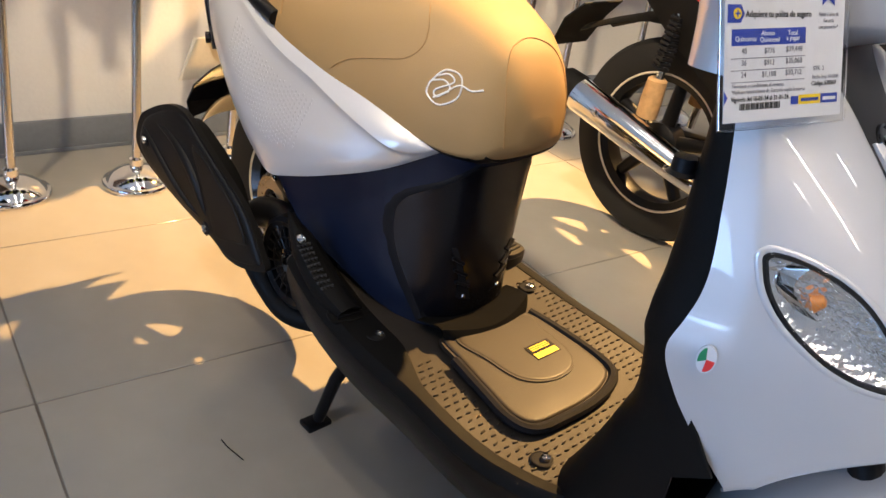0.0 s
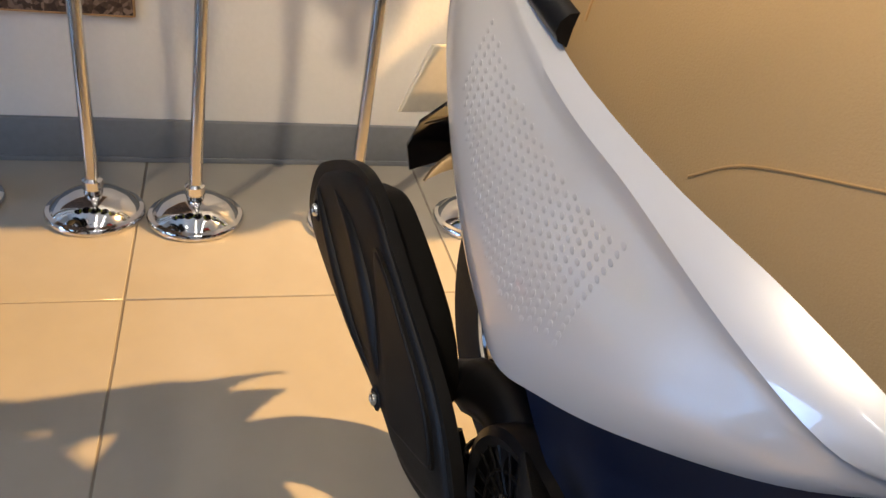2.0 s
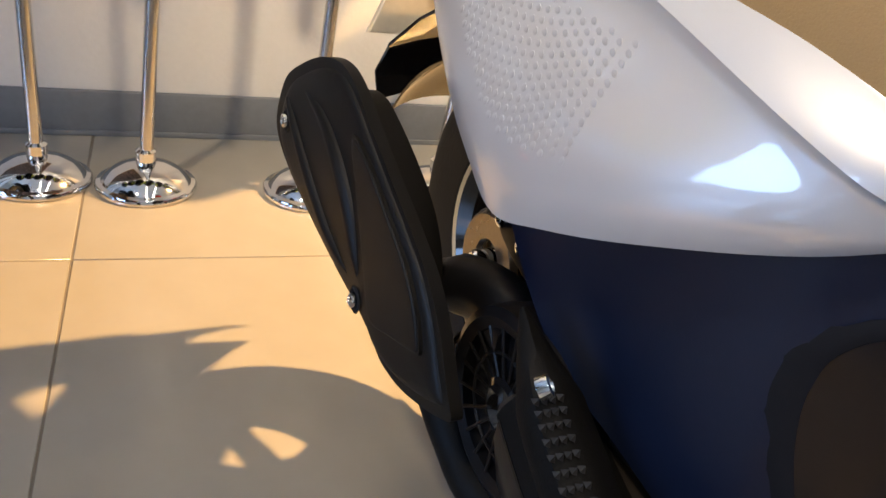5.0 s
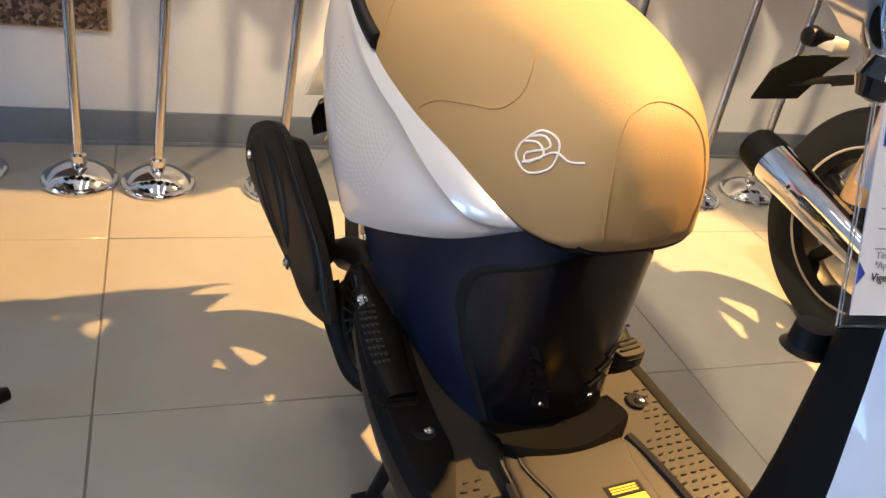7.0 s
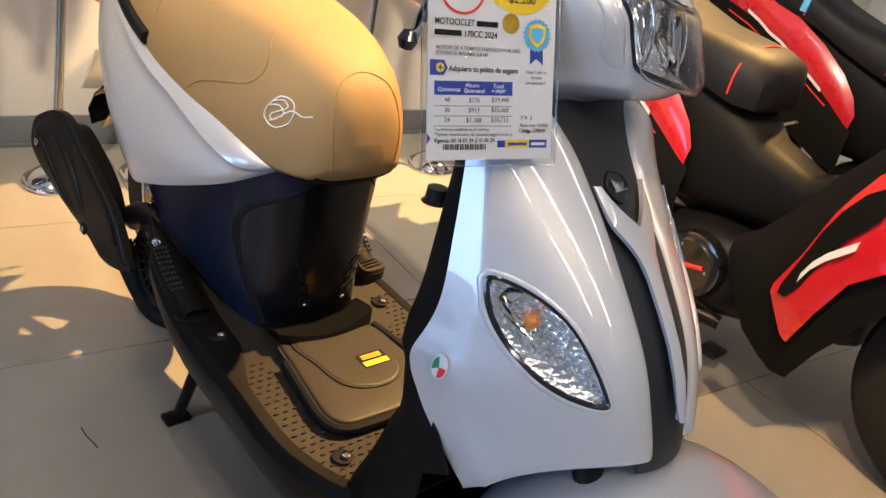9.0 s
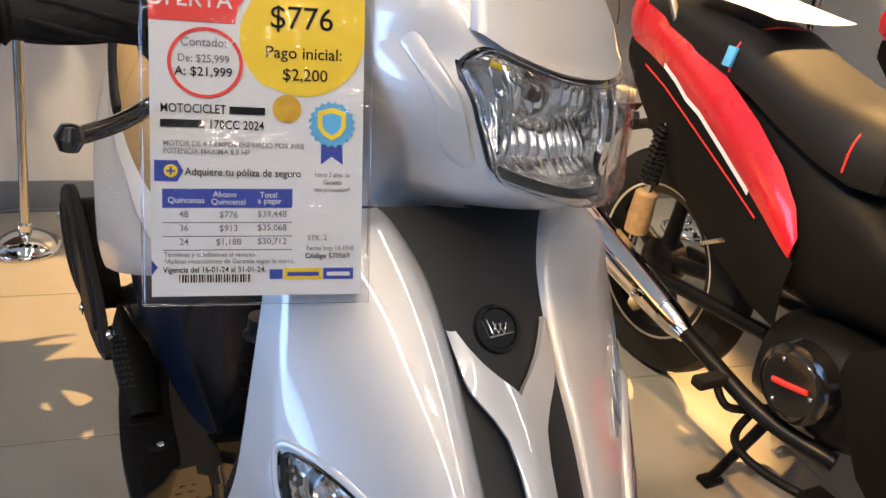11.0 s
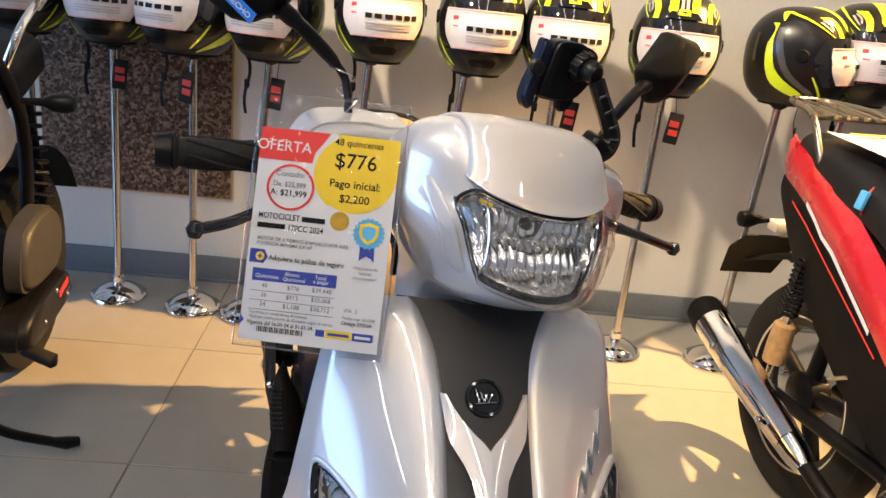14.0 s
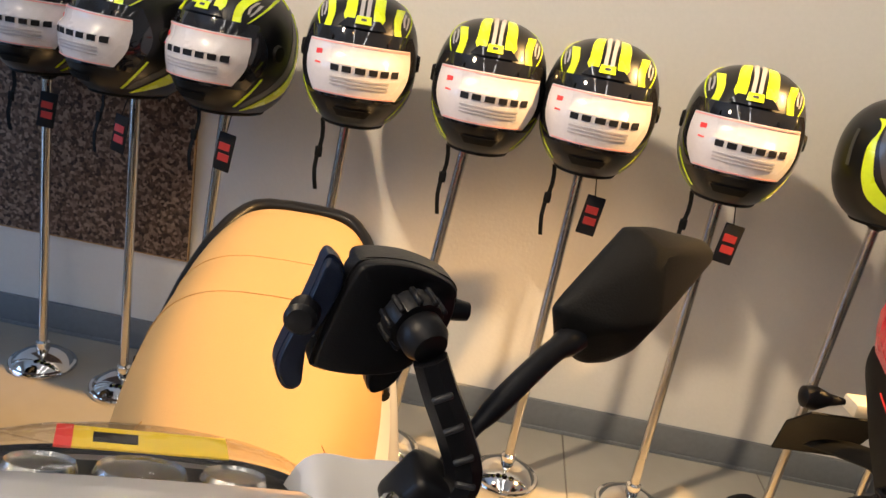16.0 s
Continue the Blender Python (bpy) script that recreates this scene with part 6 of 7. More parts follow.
part("top_ledge", pillow([(0.094, 0.178), (0.122, 0.182), (0.150, 0.176), (0.157, 0.166), (0.140, 0.166), (0.118, 0.168), (0.096, 0.167)], 0.026, 0.12, 40, Matrix.Translation((0, 0.062, -0.004))), BLACK, holder)
part("side_knob", lathe([(0.0, 0.010), (0.006, 0.009), (0.007, 0.0), (0.007, -0.008)], 14, pose(0.160, 0.046, 0.152, 0, 90, 0)), BLACK, holder)
jaw = part("jaw", pillow([(0.074, 0.172), (0.080, 0.172), (0.087, 0.163), (0.083, 0.140), (0.076, 0.116), (0.074, 0.100), (0.080, 0.091), (0.077, 0.086), (0.070, 0.088), (0.063, 0.100), (0.064, 0.116), (0.069, 0.138), (0.072, 0.158)], 0.018, 0.14, 70, MP), NAVY, mount, "hooked clamping jaw")
part("knob", lathe([(0.0, 0.014), (0.007, 0.013), (0.0095, 0.010), (0.0095, -0.004)], 18, pose(0.069, 0.038, 0.138, 90, 0, -20)), BLACK, jaw)
for z in (0.120, 0.146):
    part("guide_rod", tube([(0.072, 0.048, z - 0.002), (0.092, 0.048, z + 0.002)], 0.0016, 8), STEEL, jaw, "thin steel guide rod")
part("foot", pillow([(0.122, 0.106), (0.140, 0.112), (0.138, 0.100), (0.131, 0.092), (0.124, 0.090), (0.120, 0.098)], 0.014, 0.15, 40, MP), BLACK, mount)

# ---- price tag hung from the handlebar ----
TAG = pose(1.0053, 0.665, 0.9347, -19.8, -0.5, -6.0)
W2, H2 = 0.0727, 0.1105
tag = thing("price_tag", "white printed price sheet in a clear plastic sleeve", "price tag", TAG)
part("sheet", box(2 * W2, 0.0008, 2 * H2, 0.0), PAPER, tag, "white printed sheet")
rows = [[(x * (W2 + 0.0055), -0.0024 - 0.0012 * math.sin(7 * x + 5 * z), z) for x in [-1 + k / 8 for k in range(17)]] for z in [-H2 - 0.006 + (2 * H2 + 0.042) * k / 24 for k in range(25)]]
part("sleeve_front", sheet(rows), SLEEVE, tag, "clear plastic sleeve")
rows = [[(x * (W2 + 0.0055), 0.0022, z) for x in (-1, 0, 1)] for z in (-H2 - 0.006, 0, H2 + 0.036)]
part("sleeve_back", sheet(rows), SLEEVE, tag)
edge = [(-W2 - 0.0055, 0, -H2 - 0.006), (W2 + 0.0055, 0, -H2 - 0.006), (W2 + 0.0055, 0, H2 + 0.036), (-W2 - 0.0055, 0, H2 + 0.036), (-W2 - 0.0055, 0, -H2 - 0.006)]
part("sleeve_seam", tube(edge, 0.0011, 6), CLEAR, tag, "welded clear seam")
knot = TAG.inverted() @ SCOOTER @ HEAD
tie = [knot @ Vector(q) for q in ((-0.166, 0.022, 0.060), (-0.176, 0.034, 0.066), (-0.164, 0.044, 0.074), (-0.158, 0.034, 0.082), (-0.178, 0.026, 0.088), (-0.188, 0.040, 0.090), (-0.174, 0.048, 0.094))]
part("hang_wire", tube([tuple(q) for q in spline([(0.012, 0.0, H2 + 0.024), (0.018, -0.004, H2 + 0.030), (0.022, 0.004, H2 + 0.040)] + [tuple(q) for q in tie], 70)], 0.0011, 6), STEEL, tag, "thin tie wire round the mirror stem")


def px(x, y):
    """From the sheet's own print grid (350 wide, 530 high, from its top left) to metres."""
    y = 0.956 * y + 3.8 - (9 * (1 - y / 530) if x > 190 and y > 20 else 0) if 3 < y < 527 else y
    return -W2 + x / 350 * 2 * W2, H2 - y / 530 * 2 * H2


def block(name, pts, material, d=1, label=""):
    return part(name, plate([px(*q) for q in pts], 0.0003, Matrix.Translation((0, -0.0004 - 0.00025 * d, 0))), material, tag, label)


def line(text, x, y, h, material=INK_AND_SHADE, align="LEFT", d=3, stretch=1.0):
    a = px(x, y)
    return part("lettering", words(text, h / 530 * 2 * H2 * 1.38, a[0], a[1], align, 0.0002, stretch), material, tag, m=Matrix.Translation((0, -0.0004 - 0.00025 * d, 0)))


def ring_of(cx, cy, r, a0=0, a1=360, n=48):
    return [(cx + r * math.cos(radians(a0 + (a1 - a0) * k / n)), cy + r * math.sin(radians(a0 + (a1 - a0) * k / n))) for k in range(n + 1)][: n if a1 - a0 == 360 else n + 1]


block("red_banner", [(0, 0), (175, 0), (160, 20), (140, 50), (135, 78), (0, 78)], TAGRED, 1, "red banner")
line("OFERTA", 62, 53, 27, PAPER, "CENTER", 3, 1.0)
corner = [(x, y) for x, y in ring_of(246, 98, 104)]
block("yellow_disc", [(min(max(x, 0), 350), max(y, 0)) for x, y in corner], YELLOW, 1, "yellow disc")
block("yellow_corner", [(190, 0), (350, 0), (350, 110), (250, 100)], YELLOW, 2)
line("48 quincenas", 248, 32, 17, INK_AND_SHADE, "CENTER", 4)
line("$776", 244, 88, 38, INK_AND_SHADE, "CENTER", 4)
line("Pago inicial:", 248, 138, 20, INK_AND_SHADE, "CENTER", 4)
line("$2,200", 250, 175, 20, INK_AND_SHADE, "CENTER", 4)
arc = ring_of(88, 146, 60, -40, 318, 60)
block("red_ring", arc + [(88 + (x - 88) * 0.90, 146 + (y - 146) * 0.90) for x, y in arc[::-1]], TAGRED, 2, "red ring")
line("Contado:", 85, 118, 14, GREYINK, "CENTER")
line("De: $25,999", 85, 145, 13, GREYINK, "CENTER", stretch=0.92)
line("A: $21,999", 85, 168, 15, INK_AND_SHADE, "CENTER")
line("MOTOCICLET", 16, 231, 15, stretch=0.80)
block("printed_bar", [(126, 218), (184, 218), (184, 231), (126, 231)], INK_AND_SHADE, 2, "plain printed bar")
block("printed_bar", [(16, 243), (86, 243), (86, 256), (16, 256)], INK_AND_SHADE, 2, "plain printed bar")
line("170CC 2024", 92, 257, 15, stretch=0.84)
line("MOTOR DE 4 TIEMPOS ENFRIADO POR AIRE", 20, 288, 9, GREYINK, stretch=0.93)
line("POTENCIA MAXIMA 8.8 HP", 20, 301, 9, GREYINK, stretch=0.93)
block("blue_arrow", [(6, 313), (42, 313), (52, 331), (42, 349), (6, 349)], TAGBLUE, 1)
block("yellow_dot", ring_of(32, 331, 11), YELLOW, 2)
block("plus", [(30.5, 324), (33.5, 324), (33.5, 338), (30.5, 338)], TAGBLUE, 3)
block("plus", [(25, 329.5), (39, 329.5), (39, 332.5), (25, 332.5)], TAGBLUE, 4)
line("Adquiere tu póliza de seguro", 54, 338, 13, stretch=0.90)
block("table_head", [(18, 362), (230, 362), (230, 395), (18, 395)], TAGBLUE, 1)
for text, x, y in (("Quincenas", 56, 386), ("Abono", 118, 375), ("Quincenal", 124, 388), ("Total", 190, 375), ("a pagar", 192, 388)):
    line(text, x, y, 10, PAPER, "CENTER")
for k, (a, b, c) in enumerate((("48", "$776", "$39,448"), ("36", "$913", "$35,068"), ("24", "$1,188", "$30,712"))):
    y = 411 + 24 * k
    for text, x in ((a, 52), (b, 124), (c, 196)):
        line(text, x, y, 11, GREYINK, "CENTER")
    block("table_rule", [(18, y + 9), (230, y + 9), (230, y + 10.5), (18, y + 10.5)], GREYINK, 1)
line("Términos y condiciones al reverso.", 20, 480, 8, GREYINK, stretch=0.95)
line("*Aplican restricciones de Garantía según la marca.", 20, 492, 8, GREYINK, stretch=0.95)
block("blue_arrow", [(0, 485), (10, 499), (0, 513)], TAGBLUE, 1)
line("Vigencia del 16-01-24 al 31-01-24.", 18, 508, 10, INK_AND_SHADE, stretch=0.88)
for k in range(26):
    x = 44 + k * 4.5
    block("barcode_bar", [(x, 512), (x + (2.6 if k % 3 else 1.4), 512), (x + (2.6 if k % 3 else 1.4), 526), (x, 526)], INK_AND_SHADE, 1)
line("STK. 2", 256, 452, 9, GREYINK)
line("Fecha Imp 16-ENE", 254, 470, 8, GREYINK)
line("Código 570569", 252, 484, 9, INK_AND_SHADE)
block("logo_block", [(192, 504), (214, 504), (214, 521), (192, 521)], TAGBLUE, 1)
block("logo_block", [(216, 502), (282, 502), (282, 522), (216, 522)], YELLOW, 1)
block("logo_block", [(284, 502), (336, 502), (336, 522), (284, 522)], TAGBLUE, 1)
block("printed_bar", [(222, 509), (276, 509), (276, 516), (222, 516)], TAGBLUE, 2)
block("printed_bar", [(290, 509), (330, 509), (330, 516), (290, 516)], PAPER, 2)
block("gold_sticker", ring_of(220, 224, 24), GOLD, 2, "round gold sticker")
teeth = [(296 + (41 if k % 2 else 36) * math.cos(math.tau * k / 40), 248 + (41 if k % 2 else 36) * math.sin(math.tau * k / 40)) for k in range(40)]
block("rosette", teeth, SKYBLUE, 2, "blue toothed rosette")
block("rosette_tail", [(278, 282), (314, 282), (316, 318), (296, 304), (278, 318)], TAGBLUE, 1)
sh = [(272, 226), (296, 219), (320, 226), (320, 252), (312, 266), (296, 276), (280, 266), (272, 252)]
block("shield", sh, YELLOW, 3)
block("shield", [(296 + (x - 296) * 0.68, 247 + (y - 247) * 0.68) for x, y in sh], SKYBLUE, 4)
for k, text in enumerate(("Hasta 2 años de", "Garantía", "con proveedor*")):
    line(text, 298, 340 + 13 * k, 8, GREYINK, "CENTER", stretch=0.85)

# ---- the red and black motorcycles ----
def bar(text_w, h, m):
    return plate(rect(-text_w / 2, -h / 2, text_w / 2, h / 2), 0.001, m)


def flank(rows, s, n=10):
    """A side surface from rows of (y, z_low, z_high, x_low, x_high, swell), mirrored by s."""
    out = []
    for y, z0, z1, x0, x1, sw in rows:
        out.append([(s * (x0 + (x1 - x0) * k / n + sw * math.sin(math.pi * k / n)), y, z0 + (z1 - z0) * k / n) for k in range(n + 1)])
    return sheet(out)


def motorcycle(m, label):
    """An underbone motorcycle: rear axle over the origin, front to -y."""
    bike = thing("motorcycle", label, "motorcycle", m, "red motorcycles")
    rear = wheel(bike, "rear_wheel", (0, 0, 0.285), 0.285, 0.085, BLACK, CREAM, 5)
    wheel(bike, "front_wheel", (0, -1.22, 0.285), 0.285, 0.075, BLACK, CREAM, 5)
    # tail and side panels
    for s in (-1, 1):
        low = [(0.20, 0.74, 0.795, 0.075, 0.080, 0.004), (0.10, 0.665, 0.790, 0.095, 0.100, 0.010), (0.0, 0.60, 0.765, 0.112, 0.118, 0.012), (-0.12, 0.53, 0.725, 0.125, 0.132, 0.014), (-0.26, 0.455, 0.66, 0.134, 0.142, 0.014), (-0.38, 0.40, 0.590, 0.138, 0.146, 0.012), (-0.46, 0.38, 0.52, 0.135, 0.142, 0.008)]
        part("lower_panel", thick(flank(low, s), 0.004 * s), MATTE, bike, "matte black side panel")
        red = [(0.235, 0.815, 0.890, 0.060, 0.055, 0.004), (0.18, 0.793, 0.880, 0.084, 0.078, 0.008), (0.08, 0.776, 0.866, 0.104, 0.096, 0.010), (-0.04, 0.742, 0.838, 0.123, 0.110, 0.012), (-0.16, 0.698, 0.795, 0.138, 0.120, 0.012), (-0.28, 0.640, 0.735, 0.148, 0.128, 0.012), (-0.37, 0.585, 0.675, 0.151, 0.134, 0.010), (-0.425, 0.545, 0.620, 0.148, 0.138, 0.006), (-0.45, 0.528, 0.570, 0.144, 0.140, 0.002)]
        rp = part("tail_panel", thick(flank(red, s), 0.006 * s), RED, bike, "red tail panel")
        part("stripe", thick(sheet([[(s * (x + 0.0165), y, z + dz) for dz in (-0.005, 0.005)] for x, y, z in ((0.112, 0.02, 0.772), (0.124, -0.04, 0.752), (0.131, -0.09, 0.727), (0.136, -0.14, 0.712), (0.145, -0.24, 0.662), (0.149, -0.33, 0.612))]), 0.001), PAPER, rp, "thin white stripe")
        part("printed_bar", merge(*[box(0.002, 0.008, 0.009, 0.0, pose(s * (0.1085 + 0.0033 * k), 0.080 - 0.016 * k, 0.791 - 0.0045 * k, -16, s * -6)) for k in range(5)]), PAPER, rp, "white lettering as plain bars")
        part("thin_line", thick(sheet([[(s * (x + 0.012), y, z + dz) for dz in (-0.002, 0.002)] for x, y, z in ((0.100, 0.10, 0.753), (0.121, 0.0, 0.730), (0.137, -0.12, 0.684), (0.147, -0.26, 0.622), (0.150, -0.36, 0.572))]), 0.001), TAGRED, bike)
        part("badge_bar", box(0.003, 0.075, 0.010, 0.001, pose(s * 0.150, -0.27, 0.478, -32)), STEEL, bike)
    # seat
    rows = []
    for y, w, z0, z1 in ((0.20, 0.055, 0.858, 0.890), (0.17, 0.085, 0.855, 0.912), (0.05, 0.110, 0.840, 0.915), (-0.10, 0.128, 0.815, 0.905), (-0.17, 0.132, 0.800, 0.892), (-0.24, 0.134, 0.780, 0.862), (-0.34, 0.138, 0.742, 0.832), (-0.43, 0.136, 0.712, 0.822), (-0.50, 0.126, 0.694, 0.815), (-0.545, 0.100, 0.692, 0.800), (-0.560, 0.060, 0.710, 0.780)):
        rows.append([(w * math.copysign(abs(math.cos(a)) ** 0.5, math.cos(a)), y, z0 + (z1 - z0) * (max(math.sin(a), 0) ** 0.6) + 0.01 * min(math.sin(a), 0)) for a in (math.tau * k / 36 for k in range(36))])
    seat = part("seat", sheet(rows, True, True), SEATBLACK, bike, "black vinyl seat with red piping")
    part("piping", tube([(0.135 * math.cos(math.pi * k / 20), -0.175 + 0.012 * math.sin(math.pi * k / 20), 0.808 + 0.088 * math.sin(math.pi * k / 20) ** 0.6) for k in range(21)], 0.0025, 6), TAGRED, seat)
    part("piping", tube([(0.131 * math.cos(math.pi * k / 20), -0.485, 0.712 + 0.107 * math.sin(math.pi * k / 20) ** 0.6) for k in range(21)], 0.0022, 6), TAGRED, seat)
    part("fastener_strip", box(0.010, 0.022, 0.040, 0.002, pose(-0.137, -0.170, 0.838, 0, 12, 0)), SKYBLUE, seat, "light blue clip")
    # rear rack and grab rail
    rack = part("rack", merge(*[tube([tuple(q) for q in spline([(s * 0.085, 0.02, 0.80), (s * 0.105, 0.05, 0.88), (s * 0.100, 0.12, 0.955), (s * 0.09, 0.20, 0.968), (s * 0.05, 0.30, 0.968), (0, 0.315, 0.968)], 24)], 0.0085, 10) for s in (-1, 1)] + [tube([(s * x, 0.10, 0.962), (s * x, 0.308 - 0.3 * x, 0.968)], 0.006, 8) for s in (-1, 1) for x in (0.022, 0.055)] + [tube([(-0.10, 0.12, 0.956), (0.10, 0.12, 0.956)], 0.007, 8)]), DARKSTEEL, bike, "metal rear rack")
    for s in (-1, 1):
        part("rack_foot", box(0.05, 0.06, 0.02, 0.008, pose(s * 0.092, 0.0, 0.805, -15)), BLACK, rack)
    # tail lamp and mudguard with plate bracket
    part("tail_lamp", pillow([(-0.055, -0.02), (0.055, -0.02), (0.045, 0.025), (-0.045, 0.025)], 0.03, 0.2, 40, Matrix.Translation((0, 0.225, 0.850)) @ pose(0, 0, 0, 15, 0, 180)), TAGRED, bike, "red tail lamp")
    part("side_lamp", box(0.012, 0.035, 0.022, 0.004, pose(-0.072, 0.205, 0.872)), TAGRED, bike)
    rows = [[(w * math.sin(b), 0.0 + (r) * math.sin(a), 0.285 + r * math.cos(a) - 0.02 * abs(math.sin(b)) ** 3) for b in (radians(-90 + 18 * k) for k in range(11))] for a, w, r in ((radians(-25), 0.06, 0.335), (0.0, 0.065, 0.345), (radians(20), 0.068, 0.355), (radians(38), 0.07, 0.37), (radians(50), 0.075, 0.40))]
    part("rear_mudguard", thick(sheet(rows), 0.003), MATTE, bike, "black rear mudguard")
    part("plate_bracket", thick(sheet([[(-0.085, 0.30, 0.60), (0.085, 0.30, 0.60)], [(-0.095, 0.355, 0.545), (0.095, 0.355, 0.545)], [(-0.08, 0.40, 0.455), (0.08, 0.40, 0.455)]]), 0.004), MATTE, bike, "black number-plate bracket")
    part("plate_light", box(0.05, 0.05, 0.03, 0.006, pose(0, 0.29, 0.63)), CREAM, bike)
    for s in (-1, 1):
        part("rear_indicator", lathe([(0.0, 0.03), (0.02, 0.02), (0.024, 0.0), (0.012, -0.03), (0.006, -0.06)], 16, pose(s * 0.13, 0.24, 0.66, 0, s * 90, 0)), BLACK, bike)
    # shock absorbers
    for s in (-1, 1):
        sh = part("shock_absorber", tube([(s * 0.125, -0.035, 0.655), (s * 0.122, 0.0, 0.31)], 0.011, 10), CHROME, bike)
        part("spring", tube([(s * (0.124 + 0.0) + 0.021 * math.cos(1.25 * k), -0.033 + 0.0007 * k * 0.5 + 0.021 * math.sin(1.25 * k), 0.650 - 0.0026 * k) for k in range(56)], 0.0052, 6), BLACK, sh, "black coil spring")
        part("wrap", lathe([(0.018, 0.0), (0.028, 0.004), (0.029, 0.05), (0.026, 0.105), (0.020, 0.11)], 14, pose(s * 0.122, -0.006, 0.375, 4)), BROWN, sh, "brown packing paper")
    # swing arm, chain case, exhaust
    for s in (-1, 1):
        part("swing_arm", tube([(s * 0.095, 0.02, 0.285), (s * 0.09, -0.42, 0.33)], 0.018, 10), BLACK, bike)
    pipe = [(-0.115, -0.66, 0.20), (-0.16, -0.52, 0.215), (-0.182, -0.36, 0.262), (-0.187, -0.24, 0.292)]
    ex = part("exhaust", tube([tuple(q) for q in spline(pipe, 20)], 0.018, 14), BLACK, bike, "chrome exhaust with a black end cap")
    a, b = Vector((-0.187, -0.30, 0.275)), Vector((-0.205, 0.225, 0.410))
    part("silencer", tube([a, a.lerp(b, 0.06), a.lerp(b, 0.2), a.lerp(b, 0.5), a.lerp(b, 0.88), a.lerp(b, 0.9)], [0.020, 0.030, 0.036, 0.044, 0.0475, 0.0475], 28), CHROME, ex, "chrome silencer")
    part("end_cap", tube([a.lerp(b, 0.88), a.lerp(b, 0.90), a.lerp(b, 0.99), a.lerp(b, 1.01), a.lerp(b, 0.97)], [0.0485, 0.050, 0.046, 0.038, 0.024], 28), MATTE, ex, "black end cap")
    part("heat_shield", sheet([[a.lerp(b, 0.12 + 0.5 * k / 12) + Vector((-0.047 * math.cos(q), 0.0, 0.050 * math.sin(q))) * (0.75 + 0.25 * k / 12) for q in (radians(-5 + 15 * j) for j in range(7))] for k in range(13)]), CHROME, ex)
    for t in (0.24, 0.70):
        bolt(ex, a.lerp(b, t) + Vector((-0.047, 0, 0.008)), pose(0, 0, 0, 0, -90), 0.010)
    # engine, pegs and stand
    eng = part("engine", sheet([[(w * math.copysign(abs(math.cos(q)) ** 0.6, math.cos(q)), y, z + h * math.copysign(abs(math.sin(q)) ** 0.6, math.sin(q))) for q in (math.tau * k / 28 for k in range(28))] for y, w, z, h in ((-0.40, 0.06, 0.29, 0.05), (-0.44, 0.13, 0.30, 0.10), (-0.52, 0.145, 0.31, 0.115), (-0.64, 0.145, 0.31, 0.11), (-0.70, 0.11, 0.31, 0.10), (-0.74, 0.08, 0.32, 0.07), (-0.90, 0.07, 0.33, 0.065), (-0.93, 0.05, 0.33, 0.05))], True, True), BLACK, bike, "black engine")
    for s in (-1, 1):
        cov = part("engine_cover", lathe([(0.0, 0.040), (0.060, 0.040), (0.066, 0.034), (0.078, 0.030), (0.082, 0.0)], 36, pose(s * 0.145, -0.565, 0.325, 0, s * 90, 0)), GLOSS, eng, "round black engine cover")
        part("printed_bar", tube([(s * 0.187, -0.605, 0.335), (s * 0.187, -0.565, 0.325), (s * 0.187, -0.53, 0.318)], 0.006, 6), TAGRED, cov, "red lettering as a plain bar")
        for q in range(3):
            bolt(cov, (s * 0.1825, -0.565 + 0.05 * math.cos(2.1 * q + 1), 0.325 + 0.05 * math.sin(2.1 * q + 1)), pose(0, 0, 0, 0, s * 90), 0.005)
        part("foot_peg", box(0.085, 0.032, 0.024, 0.006, pose(s * 0.215, -0.42, 0.245)), RUBBER, bike, "ribbed rubber foot peg")
        part("peg_bar", tube([tuple(q) for q in spline([(s * 0.11, -0.50, 0.21), (s * 0.19, -0.46, 0.20), (s * 0.20, -0.42, 0.235)], 12)], 0.009, 8), BLACK, bike)
        part("stand_leg", tube([(s * 0.09, -0.50, 0.20), (s * 0.155, -0.455, 0.02), (s * 0.19, -0.465, 0.012)], [0.013, 0.011, 0.010], 10), BLACK, bike)
        part("stand_foot", box(0.05, 0.035, 0.014, 0.004, pose(s * 0.175, -0.46, 0.008)), BLACK, bike)
    part("brake_pedal", tube([tuple(q) for q in spline([(-0.13, -0.48, 0.20), (-0.20, -0.50, 0.165), (-0.215, -0.56, 0.150), (-0.20, -0.66, 0.155), (-0.18, -0.70, 0.165)], 20)], 0.009, 8), BLACK, bike)
    part("pedal_pad", box(0.06, 0.05, 0.012, 0.004, pose(-0.19, -0.70, 0.170)), BLACK, bike)
    # centre body and leg shields
    part("centre_body", sheet([[(w * math.copysign(abs(math.cos(q)) ** 0.6, math.cos(q)), y, z + h * math.copysign(abs(math.sin(q)) ** 0.6, math.sin(q))) for q in (math.tau * k / 28 for k in range(28))] for y, w, z, h in ((0.16, 0.05, 0.80, 0.05), (-0.05, 0.10, 0.74, 0.09), (-0.25, 0.125, 0.66, 0.14), (-0.42, 0.130, 0.58, 0.16), (-0.50, 0.120, 0.56, 0.14), (-0.58, 0.090, 0.53, 0.10), (-0.70, 0.075, 0.52, 0.07), (-0.85, 0.07, 0.58, 0.07), (-0.97, 0.065, 0.66, 0.08), (-1.05, 0.06, 0.76, 0.09))], True, True), MATTE, bike, "matte black centre body")
